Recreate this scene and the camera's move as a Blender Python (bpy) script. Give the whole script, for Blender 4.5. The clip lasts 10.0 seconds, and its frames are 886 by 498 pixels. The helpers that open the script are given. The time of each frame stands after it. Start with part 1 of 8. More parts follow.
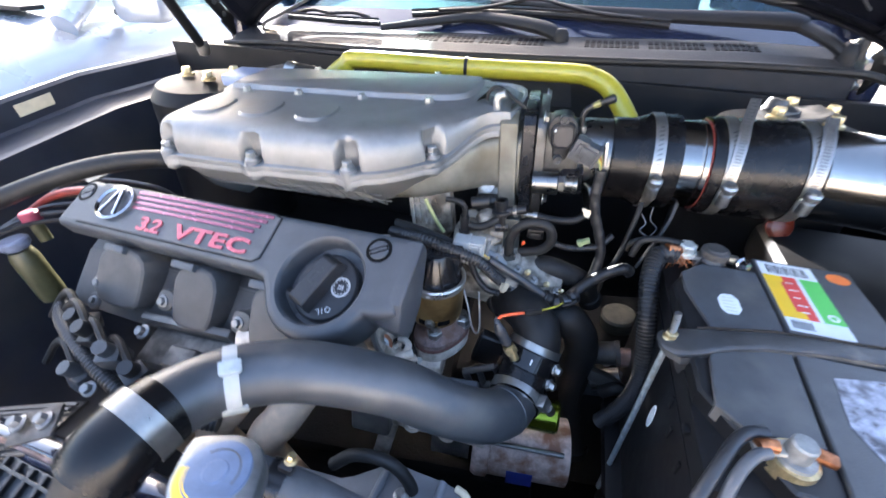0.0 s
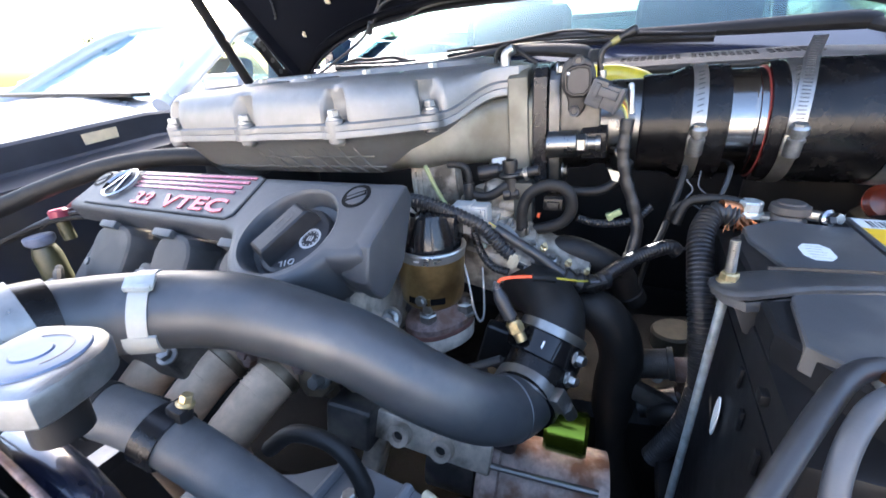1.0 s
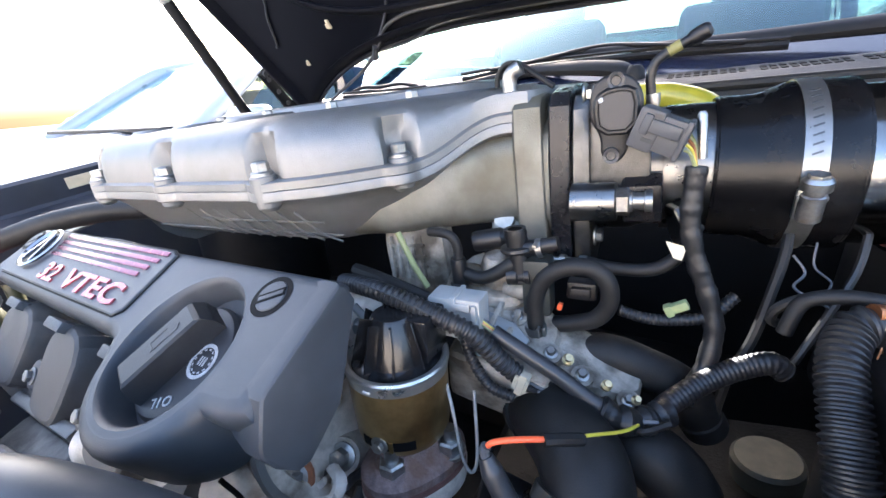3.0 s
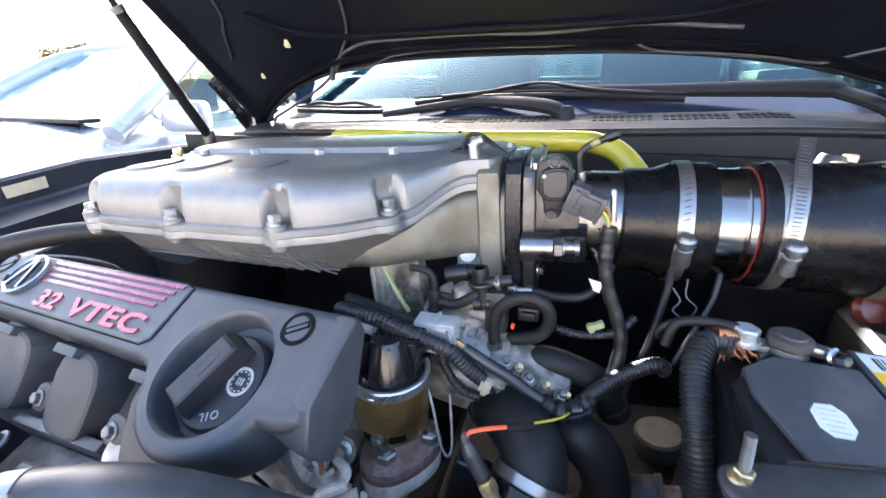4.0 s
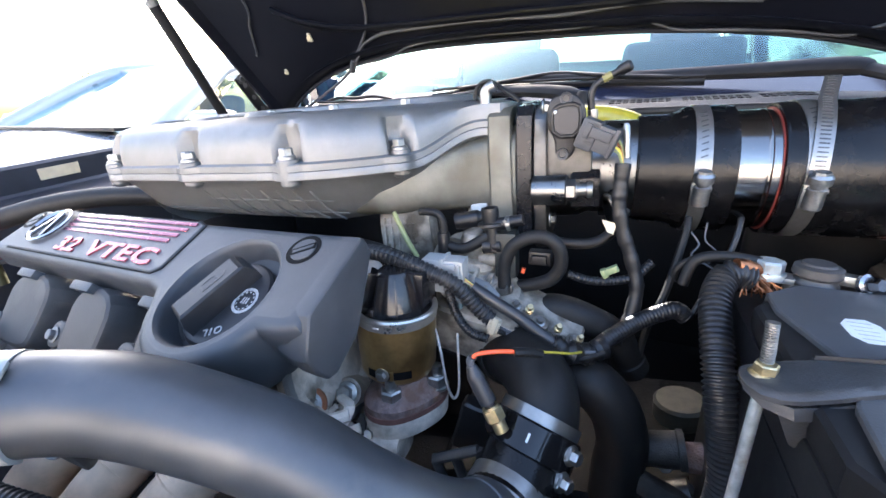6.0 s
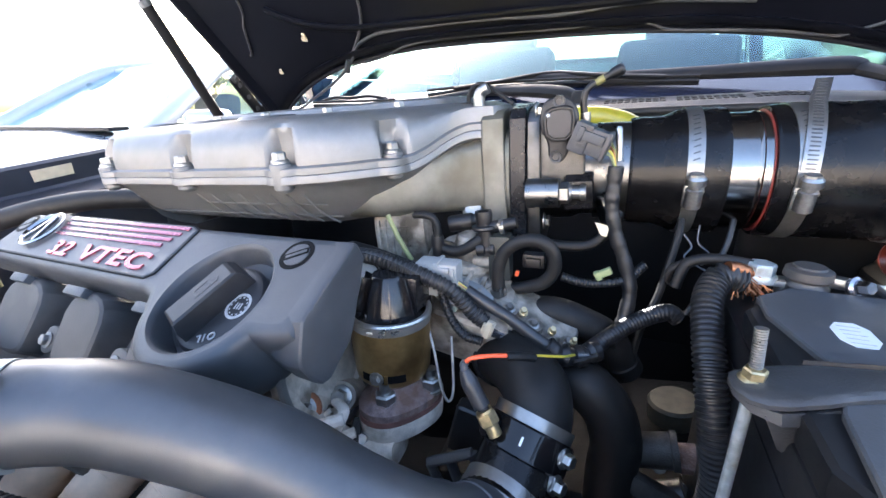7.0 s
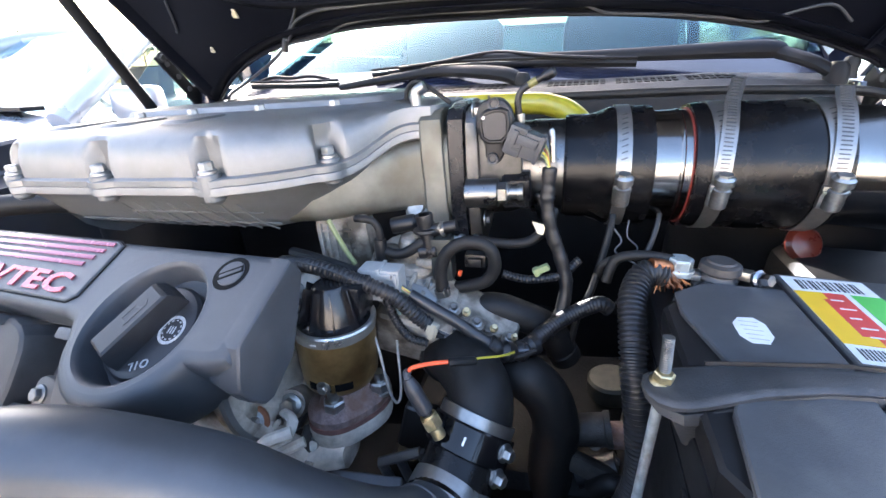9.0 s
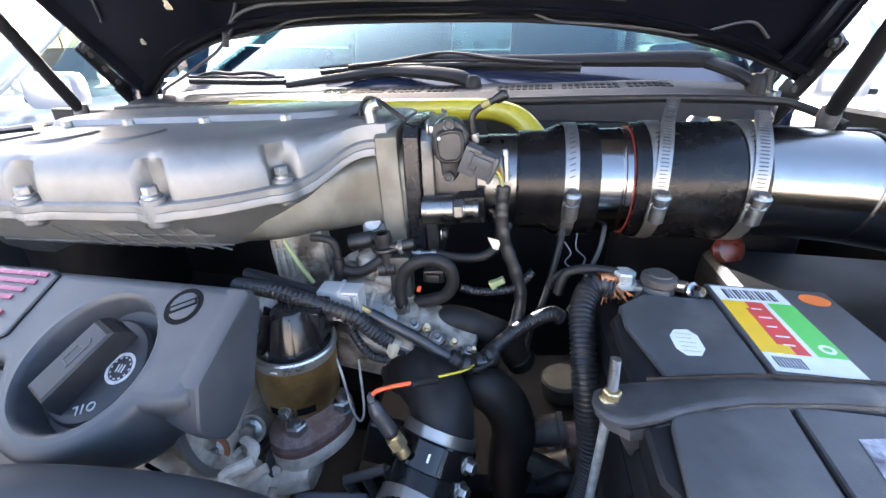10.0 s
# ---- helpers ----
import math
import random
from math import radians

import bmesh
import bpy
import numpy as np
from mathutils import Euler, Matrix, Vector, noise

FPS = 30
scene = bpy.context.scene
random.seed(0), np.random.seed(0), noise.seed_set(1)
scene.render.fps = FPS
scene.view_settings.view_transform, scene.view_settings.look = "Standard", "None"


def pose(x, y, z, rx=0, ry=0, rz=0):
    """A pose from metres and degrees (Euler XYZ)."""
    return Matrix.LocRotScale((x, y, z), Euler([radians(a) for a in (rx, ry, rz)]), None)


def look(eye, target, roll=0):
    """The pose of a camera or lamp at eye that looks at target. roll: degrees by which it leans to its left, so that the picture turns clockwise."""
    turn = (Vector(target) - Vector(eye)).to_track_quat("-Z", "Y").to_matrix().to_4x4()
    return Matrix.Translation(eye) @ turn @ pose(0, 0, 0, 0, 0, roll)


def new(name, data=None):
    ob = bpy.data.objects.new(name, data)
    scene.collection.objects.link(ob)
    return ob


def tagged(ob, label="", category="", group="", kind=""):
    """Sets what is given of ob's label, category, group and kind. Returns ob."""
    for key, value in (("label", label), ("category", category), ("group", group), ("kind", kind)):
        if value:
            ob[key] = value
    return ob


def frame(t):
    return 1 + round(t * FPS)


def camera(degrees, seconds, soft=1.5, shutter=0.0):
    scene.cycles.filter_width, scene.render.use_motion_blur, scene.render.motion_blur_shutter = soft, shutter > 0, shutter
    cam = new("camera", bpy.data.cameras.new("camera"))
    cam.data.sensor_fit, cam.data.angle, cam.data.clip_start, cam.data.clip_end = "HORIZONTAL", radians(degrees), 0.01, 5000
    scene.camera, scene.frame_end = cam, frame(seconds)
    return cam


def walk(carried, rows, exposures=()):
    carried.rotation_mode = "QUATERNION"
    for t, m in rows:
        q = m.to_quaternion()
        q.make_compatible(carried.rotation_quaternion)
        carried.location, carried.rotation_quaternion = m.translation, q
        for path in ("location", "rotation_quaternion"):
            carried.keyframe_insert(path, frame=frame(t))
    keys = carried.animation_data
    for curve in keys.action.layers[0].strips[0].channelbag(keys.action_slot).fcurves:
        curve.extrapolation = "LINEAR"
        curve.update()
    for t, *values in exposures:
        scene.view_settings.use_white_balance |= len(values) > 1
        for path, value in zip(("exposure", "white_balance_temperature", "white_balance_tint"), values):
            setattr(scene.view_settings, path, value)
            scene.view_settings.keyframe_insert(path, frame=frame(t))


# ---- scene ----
cam = camera(92.5, 10.0, soft=1.5, shutter=0.3)
PATH = [
    (0, (0.192, -0.389, 1.106), (-0.168, 1.199, -0.055), 1.2),
    (0.5, (0.236, -0.377, 0.982), (-0.338, 1.236, -0.051), -0.5),
    (1, (0.253, -0.369, 0.958), (-0.423, 1.332, 0.152), -2.2),
    (1.5, (0.256, -0.358, 0.956), (-0.329, 1.425, 0.266), -2.7),
    (2, (0.256, -0.308, 0.987), (-0.452, 1.39, 0.2), -4.7),
    (2.2, (0.24, -0.251, 0.99), (-0.557, 1.397, 0.186), -5.7),
    (3.3, (0.239, -0.214, 0.951), (-0.599, 1.467, 0.264), -4.1),
    (3.5, (0.234, -0.235, 0.969), (-0.499, 1.472, 0.228), -2.2),
    (4, (0.234, -0.285, 1.021), (-0.326, 1.487, 0.281), -0.8),
    (4.5, (0.251, -0.329, 1.018), (-0.278, 1.435, 0.237), -4.7),
    (5, (0.244, -0.305, 0.959), (-0.279, 1.48, 0.224), 1.3),
    (5.5, (0.248, -0.301, 0.949), (-0.41, 1.458, 0.261), -1.0),
    (6, (0.248, -0.302, 0.952), (-0.407, 1.474, 0.305), -1.1),
    (6.2, (0.248, -0.303, 0.953), (-0.379, 1.491, 0.33), -0.8),
    (7.3, (0.255, -0.295, 0.962), (-0.419, 1.458, 0.274), -1.9),
    (7.5, (0.273, -0.284, 0.968), (-0.527, 1.407, 0.26), -3.6),
    (8, (0.293, -0.266, 0.97), (-0.614, 1.397, 0.327), -6.3),
    (8.5, (0.269, -0.286, 0.975), (-0.25, 1.476, 0.183), 0.1),
    (9, (0.264, -0.289, 0.984), (-0.184, 1.494, 0.198), -1.6),
    (9.5, (0.265, -0.287, 0.987), (-0.057, 1.534, 0.225), -1.5),
    (10, (0.259, -0.286, 1.01), (0.031, 1.517, 0.174), -0.2),
]
EXPOSURE, KELVIN, TINT = 3.22, 6050, 14
walk(cam, [(t, look(eye, target, roll)) for t, eye, target, roll in PATH], [(0.0, EXPOSURE, KELVIN, TINT), (10.0, EXPOSURE, KELVIN, TINT)])

# ---- light ----
world = bpy.data.worlds.new("sky")
scene.world = world
world.use_nodes = True
wn = world.node_tree.nodes
sky = wn.new("ShaderNodeTexSky")
sky.sky_type, sky.sun_disc = "NISHITA", False
sky.sun_elevation, sky.sun_rotation = radians(24), radians(-25)
sky.air_density, sky.dust_density, sky.ozone_density = 1.0, 5.2, 1.0
wn["Background"].inputs["Strength"].default_value = 0.15
world.node_tree.links.new(sky.outputs[0], wn["Background"].inputs["Color"])
sun = new("sun", bpy.data.lights.new("sun", "SUN"))
sun.data.energy, sun.data.angle, sun.data.color = 4.0, radians(0.53), (1.0, 0.95, 0.88)
sun.matrix_world = look((-3.86, 8.28, 4.07), (0, 0, 0))

# ---- frames of reference ----
ENG = Matrix.Translation((0, 0, 0.91)) @ pose(0, 0, 0, 0, -7.0, 0)     # engine, leaning seven degrees
CM = ENG @ Matrix.Diagonal((0.01, 0.01, 0.01, 1))                     # the same in centimetres
PLEN = CM @ pose(0, 0, 0, 0, 4.0, -4.4)                               # plenum, from a front bolt
COVER = CM @ pose(4.4, -6.3, -6.3, 0, 3.6, -7.7) @ pose(0, 0, 0, 28, 0, 0)  # top face of the engine cover
BODY = pose(0, 0, 0, 0, 0, -4.5)                                      # car body
BAT = pose(0.355, 0.0715, 0.828, 0, 0, -3.0) @ Matrix.Diagonal((0.01, 0.01, 0.01, 1))  # battery's rear corner, top
WORLD = Matrix.Identity(4)


# ---- mesh helpers ----
def thing(name, label, category, at=(0, 0, 0), group="", kind=""):
    ob = new(name)
    ob.empty_display_size = 0.02
    ob.location = at
    return tagged(ob, label, category, group, kind)


def part(name, bm, material, parent=None, label="", sharp=32.0, subd=0):
    me = bpy.data.meshes.new(name)
    bmesh.ops.recalc_face_normals(bm, faces=bm.faces)
    bm.to_mesh(me)
    bm.free()
    me.polygons.foreach_set("use_smooth", [True] * len(me.polygons))
    me.set_sharp_from_angle(angle=radians(sharp))
    me.materials.append(material)
    ob = new(name, me)
    if parent is not None:
        ob.parent = parent
        if parent.type == "EMPTY":
            ob.matrix_parent_inverse = Matrix.Translation(parent.location).inverted()
    if label:
        ob["label"] = label
    return ob


def solo(name, bm, material, label, category, group="", kind="", sharp=32.0):
    return tagged(part(name, bm, material, None, "", sharp), label, category, group, kind)


def join(*bms):
    out = bms[0]
    for b in bms[1:]:
        me = bpy.data.meshes.new("tmp")
        b.to_mesh(me)
        b.free()
        out.from_mesh(me)
        bpy.data.meshes.remove(me)
    return out


def moved(bm, m):
    bmesh.ops.transform(bm, matrix=m, verts=bm.verts)
    return bm


def box(size, at=(0, 0, 0), m=WORLD, bevel=0.0, rot=(0, 0, 0), seg=2):
    bm = bmesh.new()
    bmesh.ops.create_cube(bm, size=1.0)
    bmesh.ops.transform(bm, matrix=Matrix.Diagonal((*size, 1)), verts=bm.verts)
    if bevel:
        bmesh.ops.bevel(bm, geom=list(bm.edges), offset=bevel, segments=seg, profile=0.6, affect="EDGES")
    return moved(bm, m @ pose(*at, *rot))


def lathe(profile, m=WORLD, seg=28, closed=False):
    """A turned form about the local z axis from (radius, height) pairs."""
    bm = bmesh.new()
    rings = []
    for r, z in profile:
        if r < 1e-6:
            rings.append([bm.verts.new((0, 0, z))])
        else:
            rings.append([bm.verts.new((r * math.cos(2 * math.pi * i / seg), r * math.sin(2 * math.pi * i / seg), z)) for i in range(seg)])
    pairs = list(zip(rings, rings[1:])) + ([(rings[-1], rings[0])] if closed else [])
    for a, b in pairs:
        for i in range(seg):
            j = (i + 1) % seg
            if len(a) == 1 and len(b) == 1:
                continue
            if len(a) == 1:
                bm.faces.new((a[0], b[i], b[j]))
            elif len(b) == 1:
                bm.faces.new((a[i], a[j], b[0]))
            else:
                bm.faces.new((a[i], a[j], b[j], b[i]))
    return moved(bm, m)


def spline(pts, res=8):
    """A smooth line through the points."""
    p = [Vector(q) for q in pts]
    p = [2 * p[0] - p[1]] + p + [2 * p[-1] - p[-2]]
    out = []
    for i in range(1, len(p) - 2):
        a, b, c, d = p[i - 1], p[i], p[i + 1], p[i + 2]
        for k in range(res):
            t = k / res
            out.append(0.5 * ((2 * b) + (c - a) * t + (2 * a - 5 * b + 4 * c - d) * t * t + (3 * b - a - 3 * c + d) * t ** 3))
    return out + [p[-2]]


def tube(pts, r, m=WORLD, seg=14, res=8, caps=True, smooth=True, rfun=None, flat=1.0):
    """A hose, pipe or cable along the points; rfun(s, index) scales the radius along its length."""
    line = spline(pts, res) if smooth else [Vector(q) for q in pts]
    bm = bmesh.new()
    tangent = (line[1] - line[0]).normalized()
    side = tangent.orthogonal().normalized()
    rings, s = [], 0.0
    for i, p in enumerate(line):
        t = (line[min(i + 1, len(line) - 1)] - line[max(i - 1, 0)]).normalized()
        side = (side - t * side.dot(t)).normalized()
        up = t.cross(side)
        if i:
            s += (p - line[i - 1]).length
        rr = r * (rfun(s, i) if rfun else 1.0)
        rings.append([bm.verts.new(p + rr * (math.cos(2 * math.pi * k / seg) * side + flat * math.sin(2 * math.pi * k / seg) * up)) for k in range(seg)])
    for a, b in zip(rings, rings[1:]):
        for k in range(seg):
            bm.faces.new((a[k], a[(k + 1) % seg], b[(k + 1) % seg], b[k]))
    if caps:
        bm.faces.new(rings[0]), bm.faces.new(rings[-1])
    return moved(bm, m)


def corrugated(pts, r, pitch, m=WORLD, seg=16, depth=0.1):
    """A ribbed loom: even steps along a smooth line, every other ring lower."""
    line = spline(pts, 24)
    total = [0.0]
    for a, b in zip(line, line[1:]):
        total.append(total[-1] + (b - a).length)
    n = int(total[-1] / (pitch / 4))
    even, k = [], 0
    for i in range(n + 1):
        s = total[-1] * i / n
        while k < len(total) - 2 and total[k + 1] < s:
            k += 1
        f = (s - total[k]) / max(total[k + 1] - total[k], 1e-9)
        even.append(line[k].lerp(line[k + 1], f))
    return tube(even, r, m, seg, smooth=False, rfun=lambda s, i: 1.0 if i % 4 in (0, 1) else 1.0 - depth)


def chaikin(pts, times=2):
    for _ in range(times):
        out = []
        for a, b in zip(pts, pts[1:] + pts[:1]):
            out += [(a[0] * .75 + b[0] * .25, a[1] * .75 + b[1] * .25), (a[0] * .25 + b[0] * .75, a[1] * .25 + b[1] * .75)]
        pts = out
    return pts


def inset(pts, d):
    """The outline moved inwards by d (counter-clockwise outlines)."""
    n, out = len(pts), []
    for i in range(n):
        (ax, ay), (bx, by), (cx, cy) = pts[i - 1], pts[i], pts[(i + 1) % n]
        u, v = Vector((bx - ax, by - ay)).normalized(), Vector((cx - bx, cy - by)).normalized()
        na, nb = Vector((-u.y, u.x)), Vector((-v.y, v.x))
        k = na + nb
        k = k / max(k.length_squared / 2, 0.35)
        out.append((bx + k.x * d, by + k.y * d))
    return out


def stack(loops, m=WORLD, bottom=True, top=True):
    """A skin over outlines of equal count, each a list of (x, y) at its own height: [(outline, z), ...]."""
    bm = bmesh.new()
    rings = [[bm.verts.new((x, y, z(x, y) if callable(z) else z)) for x, y in pts] for pts, z in loops]
    n = len(rings[0])
    for a, b in zip(rings, rings[1:]):
        for i in range(n):
            bm.faces.new((a[i], a[(i + 1) % n], b[(i + 1) % n], b[i]))
    if bottom:
        bm.faces.new(rings[0][::-1])
    if top:
        bm.faces.new(rings[-1])
    return moved(bm, m)


def prism(outline, z0, z1, m=WORLD, bevel=0.0):
    if bevel:
        return stack([(inset(outline, bevel), z0), (outline, z0 + bevel), (outline, z1 - bevel), (inset(outline, bevel * .35), z1 - bevel * .3), (inset(outline, bevel), z1)], m)
    return stack([(outline, z0), (outline, z1)], m)


def circle(r, n=32, cx=0.0, cy=0.0, a0=0.0, a1=360.0):
    full = abs(a1 - a0) >= 360
    return [(cx + r * math.cos(radians(a0 + (a1 - a0) * i / (n if full else n - 1))), cy + r * math.sin(radians(a0 + (a1 - a0) * i / (n if full else n - 1)))) for i in range(n)]


def ngon(r, n=6, turn=0.0):
    return [(r * math.cos(2 * math.pi * i / n + turn), r * math.sin(2 * math.pi * i / n + turn)) for i in range(n)]


def bolt(r, h, m, washer=1.45, shank=0.0):
    """A hex flange bolt head standing on the local plane."""
    bm = lathe([(0, 0), (r * washer, 0), (r * washer, h * .22), (r * 1.1, h * .34), (0, h * .34)], seg=18)
    bm = join(bm, stack([(ngon(r), h * .3), (ngon(r), h * .88), (ngon(r * .86), h)]), lathe([(r * .55, h * .99), (r * .5, h * .82), (0, h * .82)], seg=12))
    if shank:
        bm = join(bm, lathe([(r * .55, -shank), (r * .55, 0)], seg=12))
    return moved(bm, m)


def along(a, b):
    """A frame at a whose z axis points to b."""
    a, b = Vector(a), Vector(b)
    return Matrix.Translation(a) @ (b - a).to_track_quat("Z", "Y").to_matrix().to_4x4()


def spot(m, x, y, z):
    return (m @ Vector((x, y, z)))[:]


def hose(name, pts, r, material, label, seg=28):
    """A rubber hose with its thickened end cuffs."""
    th = thing(name, label, "hose", spot(CM, *pts[0]))
    part("hose_wall", tube(pts, r, CM, seg, 10), material, th)
    for p, q in ((pts[0], pts[1]), (pts[-1], pts[-2])):
        part("end_cuff", lathe([(r * .9, 0), (r * 1.06, .1), (r * 1.08, 1.4), (r, 1.6)], CM @ along(p, q), seg), material, th)
    return th


# ---- materials ----
def mat(name, color, rough=0.5, metal=0.0, vary=0.25, scale=60.0, bump=0.15, grain=900.0, dirt=None, dirt_at=0.62, coat=0.0, spread=0.12, spec=0.5):
    """Colour with stains at one scale, fine relief at another, and uneven gloss."""
    ma = bpy.data.materials.new(name)
    ma.use_nodes = True
    nt = ma.node_tree
    n, l = nt.nodes, nt.links
    bs = n["Principled BSDF"]
    tc = n.new("ShaderNodeTexCoord")
    big = n.new("ShaderNodeTexNoise")
    big.inputs["Scale"].default_value, big.inputs["Detail"].default_value, big.inputs["Roughness"].default_value = scale, 5.0, 0.6
    l.new(tc.outputs["Object"], big.inputs["Vector"])
    ramp = n.new("ShaderNodeValToRGB")
    c = Vector(color[:3])
    lo, hi = c * (1 - vary), c * (1 + vary * .6)
    ramp.color_ramp.elements[0].position, ramp.color_ramp.elements[1].position = 0.32, 0.7
    ramp.color_ramp.elements[0].color, ramp.color_ramp.elements[1].color = (*lo, 1), (*hi, 1)
    l.new(big.outputs["Fac"], ramp.inputs["Fac"])
    out = ramp.outputs["Color"]
    if dirt:
        dn = n.new("ShaderNodeTexNoise")
        dn.inputs["Scale"].default_value, dn.inputs["Detail"].default_value = scale * .45, 8.0
        l.new(tc.outputs["Object"], dn.inputs["Vector"])
        dr = n.new("ShaderNodeValToRGB")
        dr.color_ramp.elements[0].position, dr.color_ramp.elements[1].position = dirt_at - .08, dirt_at + .1
        l.new(dn.outputs["Fac"], dr.inputs["Fac"])
        mx = n.new("ShaderNodeMix")
        mx.data_type = "RGBA"
        l.new(dr.outputs["Color"], mx.inputs["Factor"])
        l.new(out, mx.inputs["A"])
        mx.inputs["B"].default_value = (*dirt, 1)
        out = mx.outputs["Result"]
    l.new(out, bs.inputs["Base Color"])
    fine = n.new("ShaderNodeTexNoise")
    fine.inputs["Scale"].default_value, fine.inputs["Detail"].default_value = grain, 3.0
    l.new(tc.outputs["Object"], fine.inputs["Vector"])
    mr = n.new("ShaderNodeMapRange")
    mr.inputs["To Min"].default_value, mr.inputs["To Max"].default_value = max(rough - spread, 0.02), min(rough + spread, 1)
    l.new(big.outputs["Fac"], mr.inputs["Value"])
    l.new(mr.outputs["Result"], bs.inputs["Roughness"])
    if bump:
        bp = n.new("ShaderNodeBump")
        bp.inputs["Strength"].default_value, bp.inputs["Distance"].default_value = bump, 0.001
        l.new(fine.outputs["Fac"], bp.inputs["Height"])
        l.new(bp.outputs["Normal"], bs.inputs["Normal"])
    bs.inputs["Metallic"].default_value = metal
    bs.inputs["Specular IOR Level"].default_value = spec
    if coat:
        bs.inputs["Coat Weight"].default_value, bs.inputs["Coat Roughness"].default_value = coat, 0.06
    return ma


def glass(name, tint=(0.9, 0.97, 0.96), rough=0.0, least=0.045):
    ma = bpy.data.materials.new(name)
    ma.use_nodes = True
    nt = ma.node_tree
    n, l = nt.nodes, nt.links
    n.remove(n["Principled BSDF"])
    tr, gl, fr, mx = n.new("ShaderNodeBsdfTransparent"), n.new("ShaderNodeBsdfGlossy"), n.new("ShaderNodeLayerWeight"), n.new("ShaderNodeMixShader")
    pw, ad = n.new("ShaderNodeMath"), n.new("ShaderNodeMath")
    tr.inputs["Color"].default_value = (*tint, 1)
    gl.inputs["Roughness"].default_value = rough
    # blue gloss colour: paints in the reflection of a bluer sky
    gl.inputs["Color"].default_value = (0.66, 0.86, 1.0, 1)
    fr.inputs["Blend"].default_value = 0.5
    pw.operation, pw.inputs[1].default_value = "POWER", 6.5
    ad.operation, ad.inputs[1].default_value = "ADD", least
    l.new(fr.outputs["Facing"], pw.inputs[0]), l.new(pw.outputs[0], ad.inputs[0]), l.new(ad.outputs[0], mx.inputs[0])
    l.new(tr.outputs[0], mx.inputs[1]), l.new(gl.outputs[0], mx.inputs[2])
    l.new(mx.outputs[0], n["Material Output"].inputs["Surface"])
    return ma


CAST = mat("cast aluminium", (0.225, 0.227, 0.224), 0.46, 0.6, 0.16, 35, 0.22, 1100, (0.20, 0.195, 0.175), 0.66)
CAST_ROUGH = mat("rough cast aluminium", (0.60, 0.53, 0.44), 0.62, 0.1, 0.35, 70, 0.4, 700, (0.16, 0.135, 0.10), 0.58)
CAST_PALE = mat("pale sand-cast aluminium", (0.70, 0.63, 0.54), 0.55, 0.1, 0.25, 60, 0.5, 500, (0.20, 0.17, 0.13), 0.60)
MACHINED = mat("machined aluminium", (0.20, 0.199, 0.193), 0.30, 1.0, 0.12, 90, 0.05, 1500)
POLISHED = mat("polished tube", (0.25, 0.243, 0.23), 0.17, 1.0, 0.08, 30, 0.0, 900, spread=0.05)
PALE_ZINC = mat("pale passivated zinc", (0.50, 0.55, 0.55), 0.35, 0.55, 0.25, 160, 0.15, 1500, (0.35, 0.34, 0.30), 0.68)
ZINC = mat("zinc-plated steel", (0.40, 0.40, 0.385), 0.38, 1.0, 0.25, 220, 0.1, 1800, (0.35, 0.30, 0.22), 0.68)
STEEL = mat("stainless band", (0.29, 0.285, 0.27), 0.32, 0.85, 0.15, 120, 0.04, 1600)
YELLOW_ZINC = mat("yellow-passivated nut", (0.62, 0.50, 0.28), 0.35, 0.9, 0.3, 200, 0.1, 1500)
BLACK_ANOD = mat("black anodised plate", (0.018, 0.018, 0.02), 0.28, 0.4, 0.2, 60, 0.03, 1500)
COVER_PLASTIC = mat("grey-black engine plastic", (0.049, 0.053, 0.060), 0.45, 0.0, 0.16, 45, 0.22, 2200, (0.072, 0.075, 0.078), 0.64, spread=0.12)
SHROUD = mat("grey-black shroud plastic", (0.15, 0.156, 0.168), 0.45, 0.0, 0.2, 30, 0.15, 1500)
PLASTIC = mat("black plastic", (0.008, 0.008, 0.009), 0.42, 0.0, 0.3, 80, 0.12, 1500)
GREY_PLASTIC = mat("grey connector plastic", (0.055, 0.057, 0.061), 0.45, 0.0, 0.2, 120, 0.1, 1500)
RUBBER = mat("black rubber", (0.011, 0.0108, 0.0108), 0.56, 0.0, 0.35, 60, 0.2, 1000, (0.026, 0.024, 0.022), 0.64, spec=0.35)
SILICONE = mat("black silicone hose", (0.0045, 0.0045, 0.005), 0.26, 0.0, 0.3, 50, 0.10, 600, (0.010, 0.0095, 0.009), 0.6, spec=0.28, spread=0.1)
MACHINED_DULL = mat("dull machined aluminium", (0.125, 0.125, 0.122), 0.40, 0.9, 0.35, 50, 0.2, 900, (0.07, 0.068, 0.062), 0.58)
# near black: the darkness low in the bay is put into this colour
DEEP_BLACK = mat("near-black with deep bay shade", (0.0028, 0.0028, 0.003), 0.6, 0.0, 0.5, 40, 0.6, 300, (0.006, 0.0055, 0.005), 0.6, spec=0.15)
LOOM = mat("black split loom", (0.019, 0.019, 0.020), 0.40, 0.0, 0.3, 90, 0.06, 1500, (0.045, 0.04, 0.034), 0.65)
PIPE = mat("satin black pipe", (0.095, 0.10, 0.108), 0.42, 0.5, 0.15, 25, 0.06, 1600, (0.17, 0.165, 0.155), 0.62, spread=0.1)
BRONZE = mat("yellow-chromated can", (0.36, 0.24, 0.10), 0.33, 0.85, 0.35, 45, 0.05, 1500, (0.15, 0.095, 0.04), 0.6)
RUST = mat("rusty casting", (0.24, 0.17, 0.155), 0.75, 0.1, 0.5, 130, 0.9, 500, (0.15, 0.085, 0.06), 0.52)
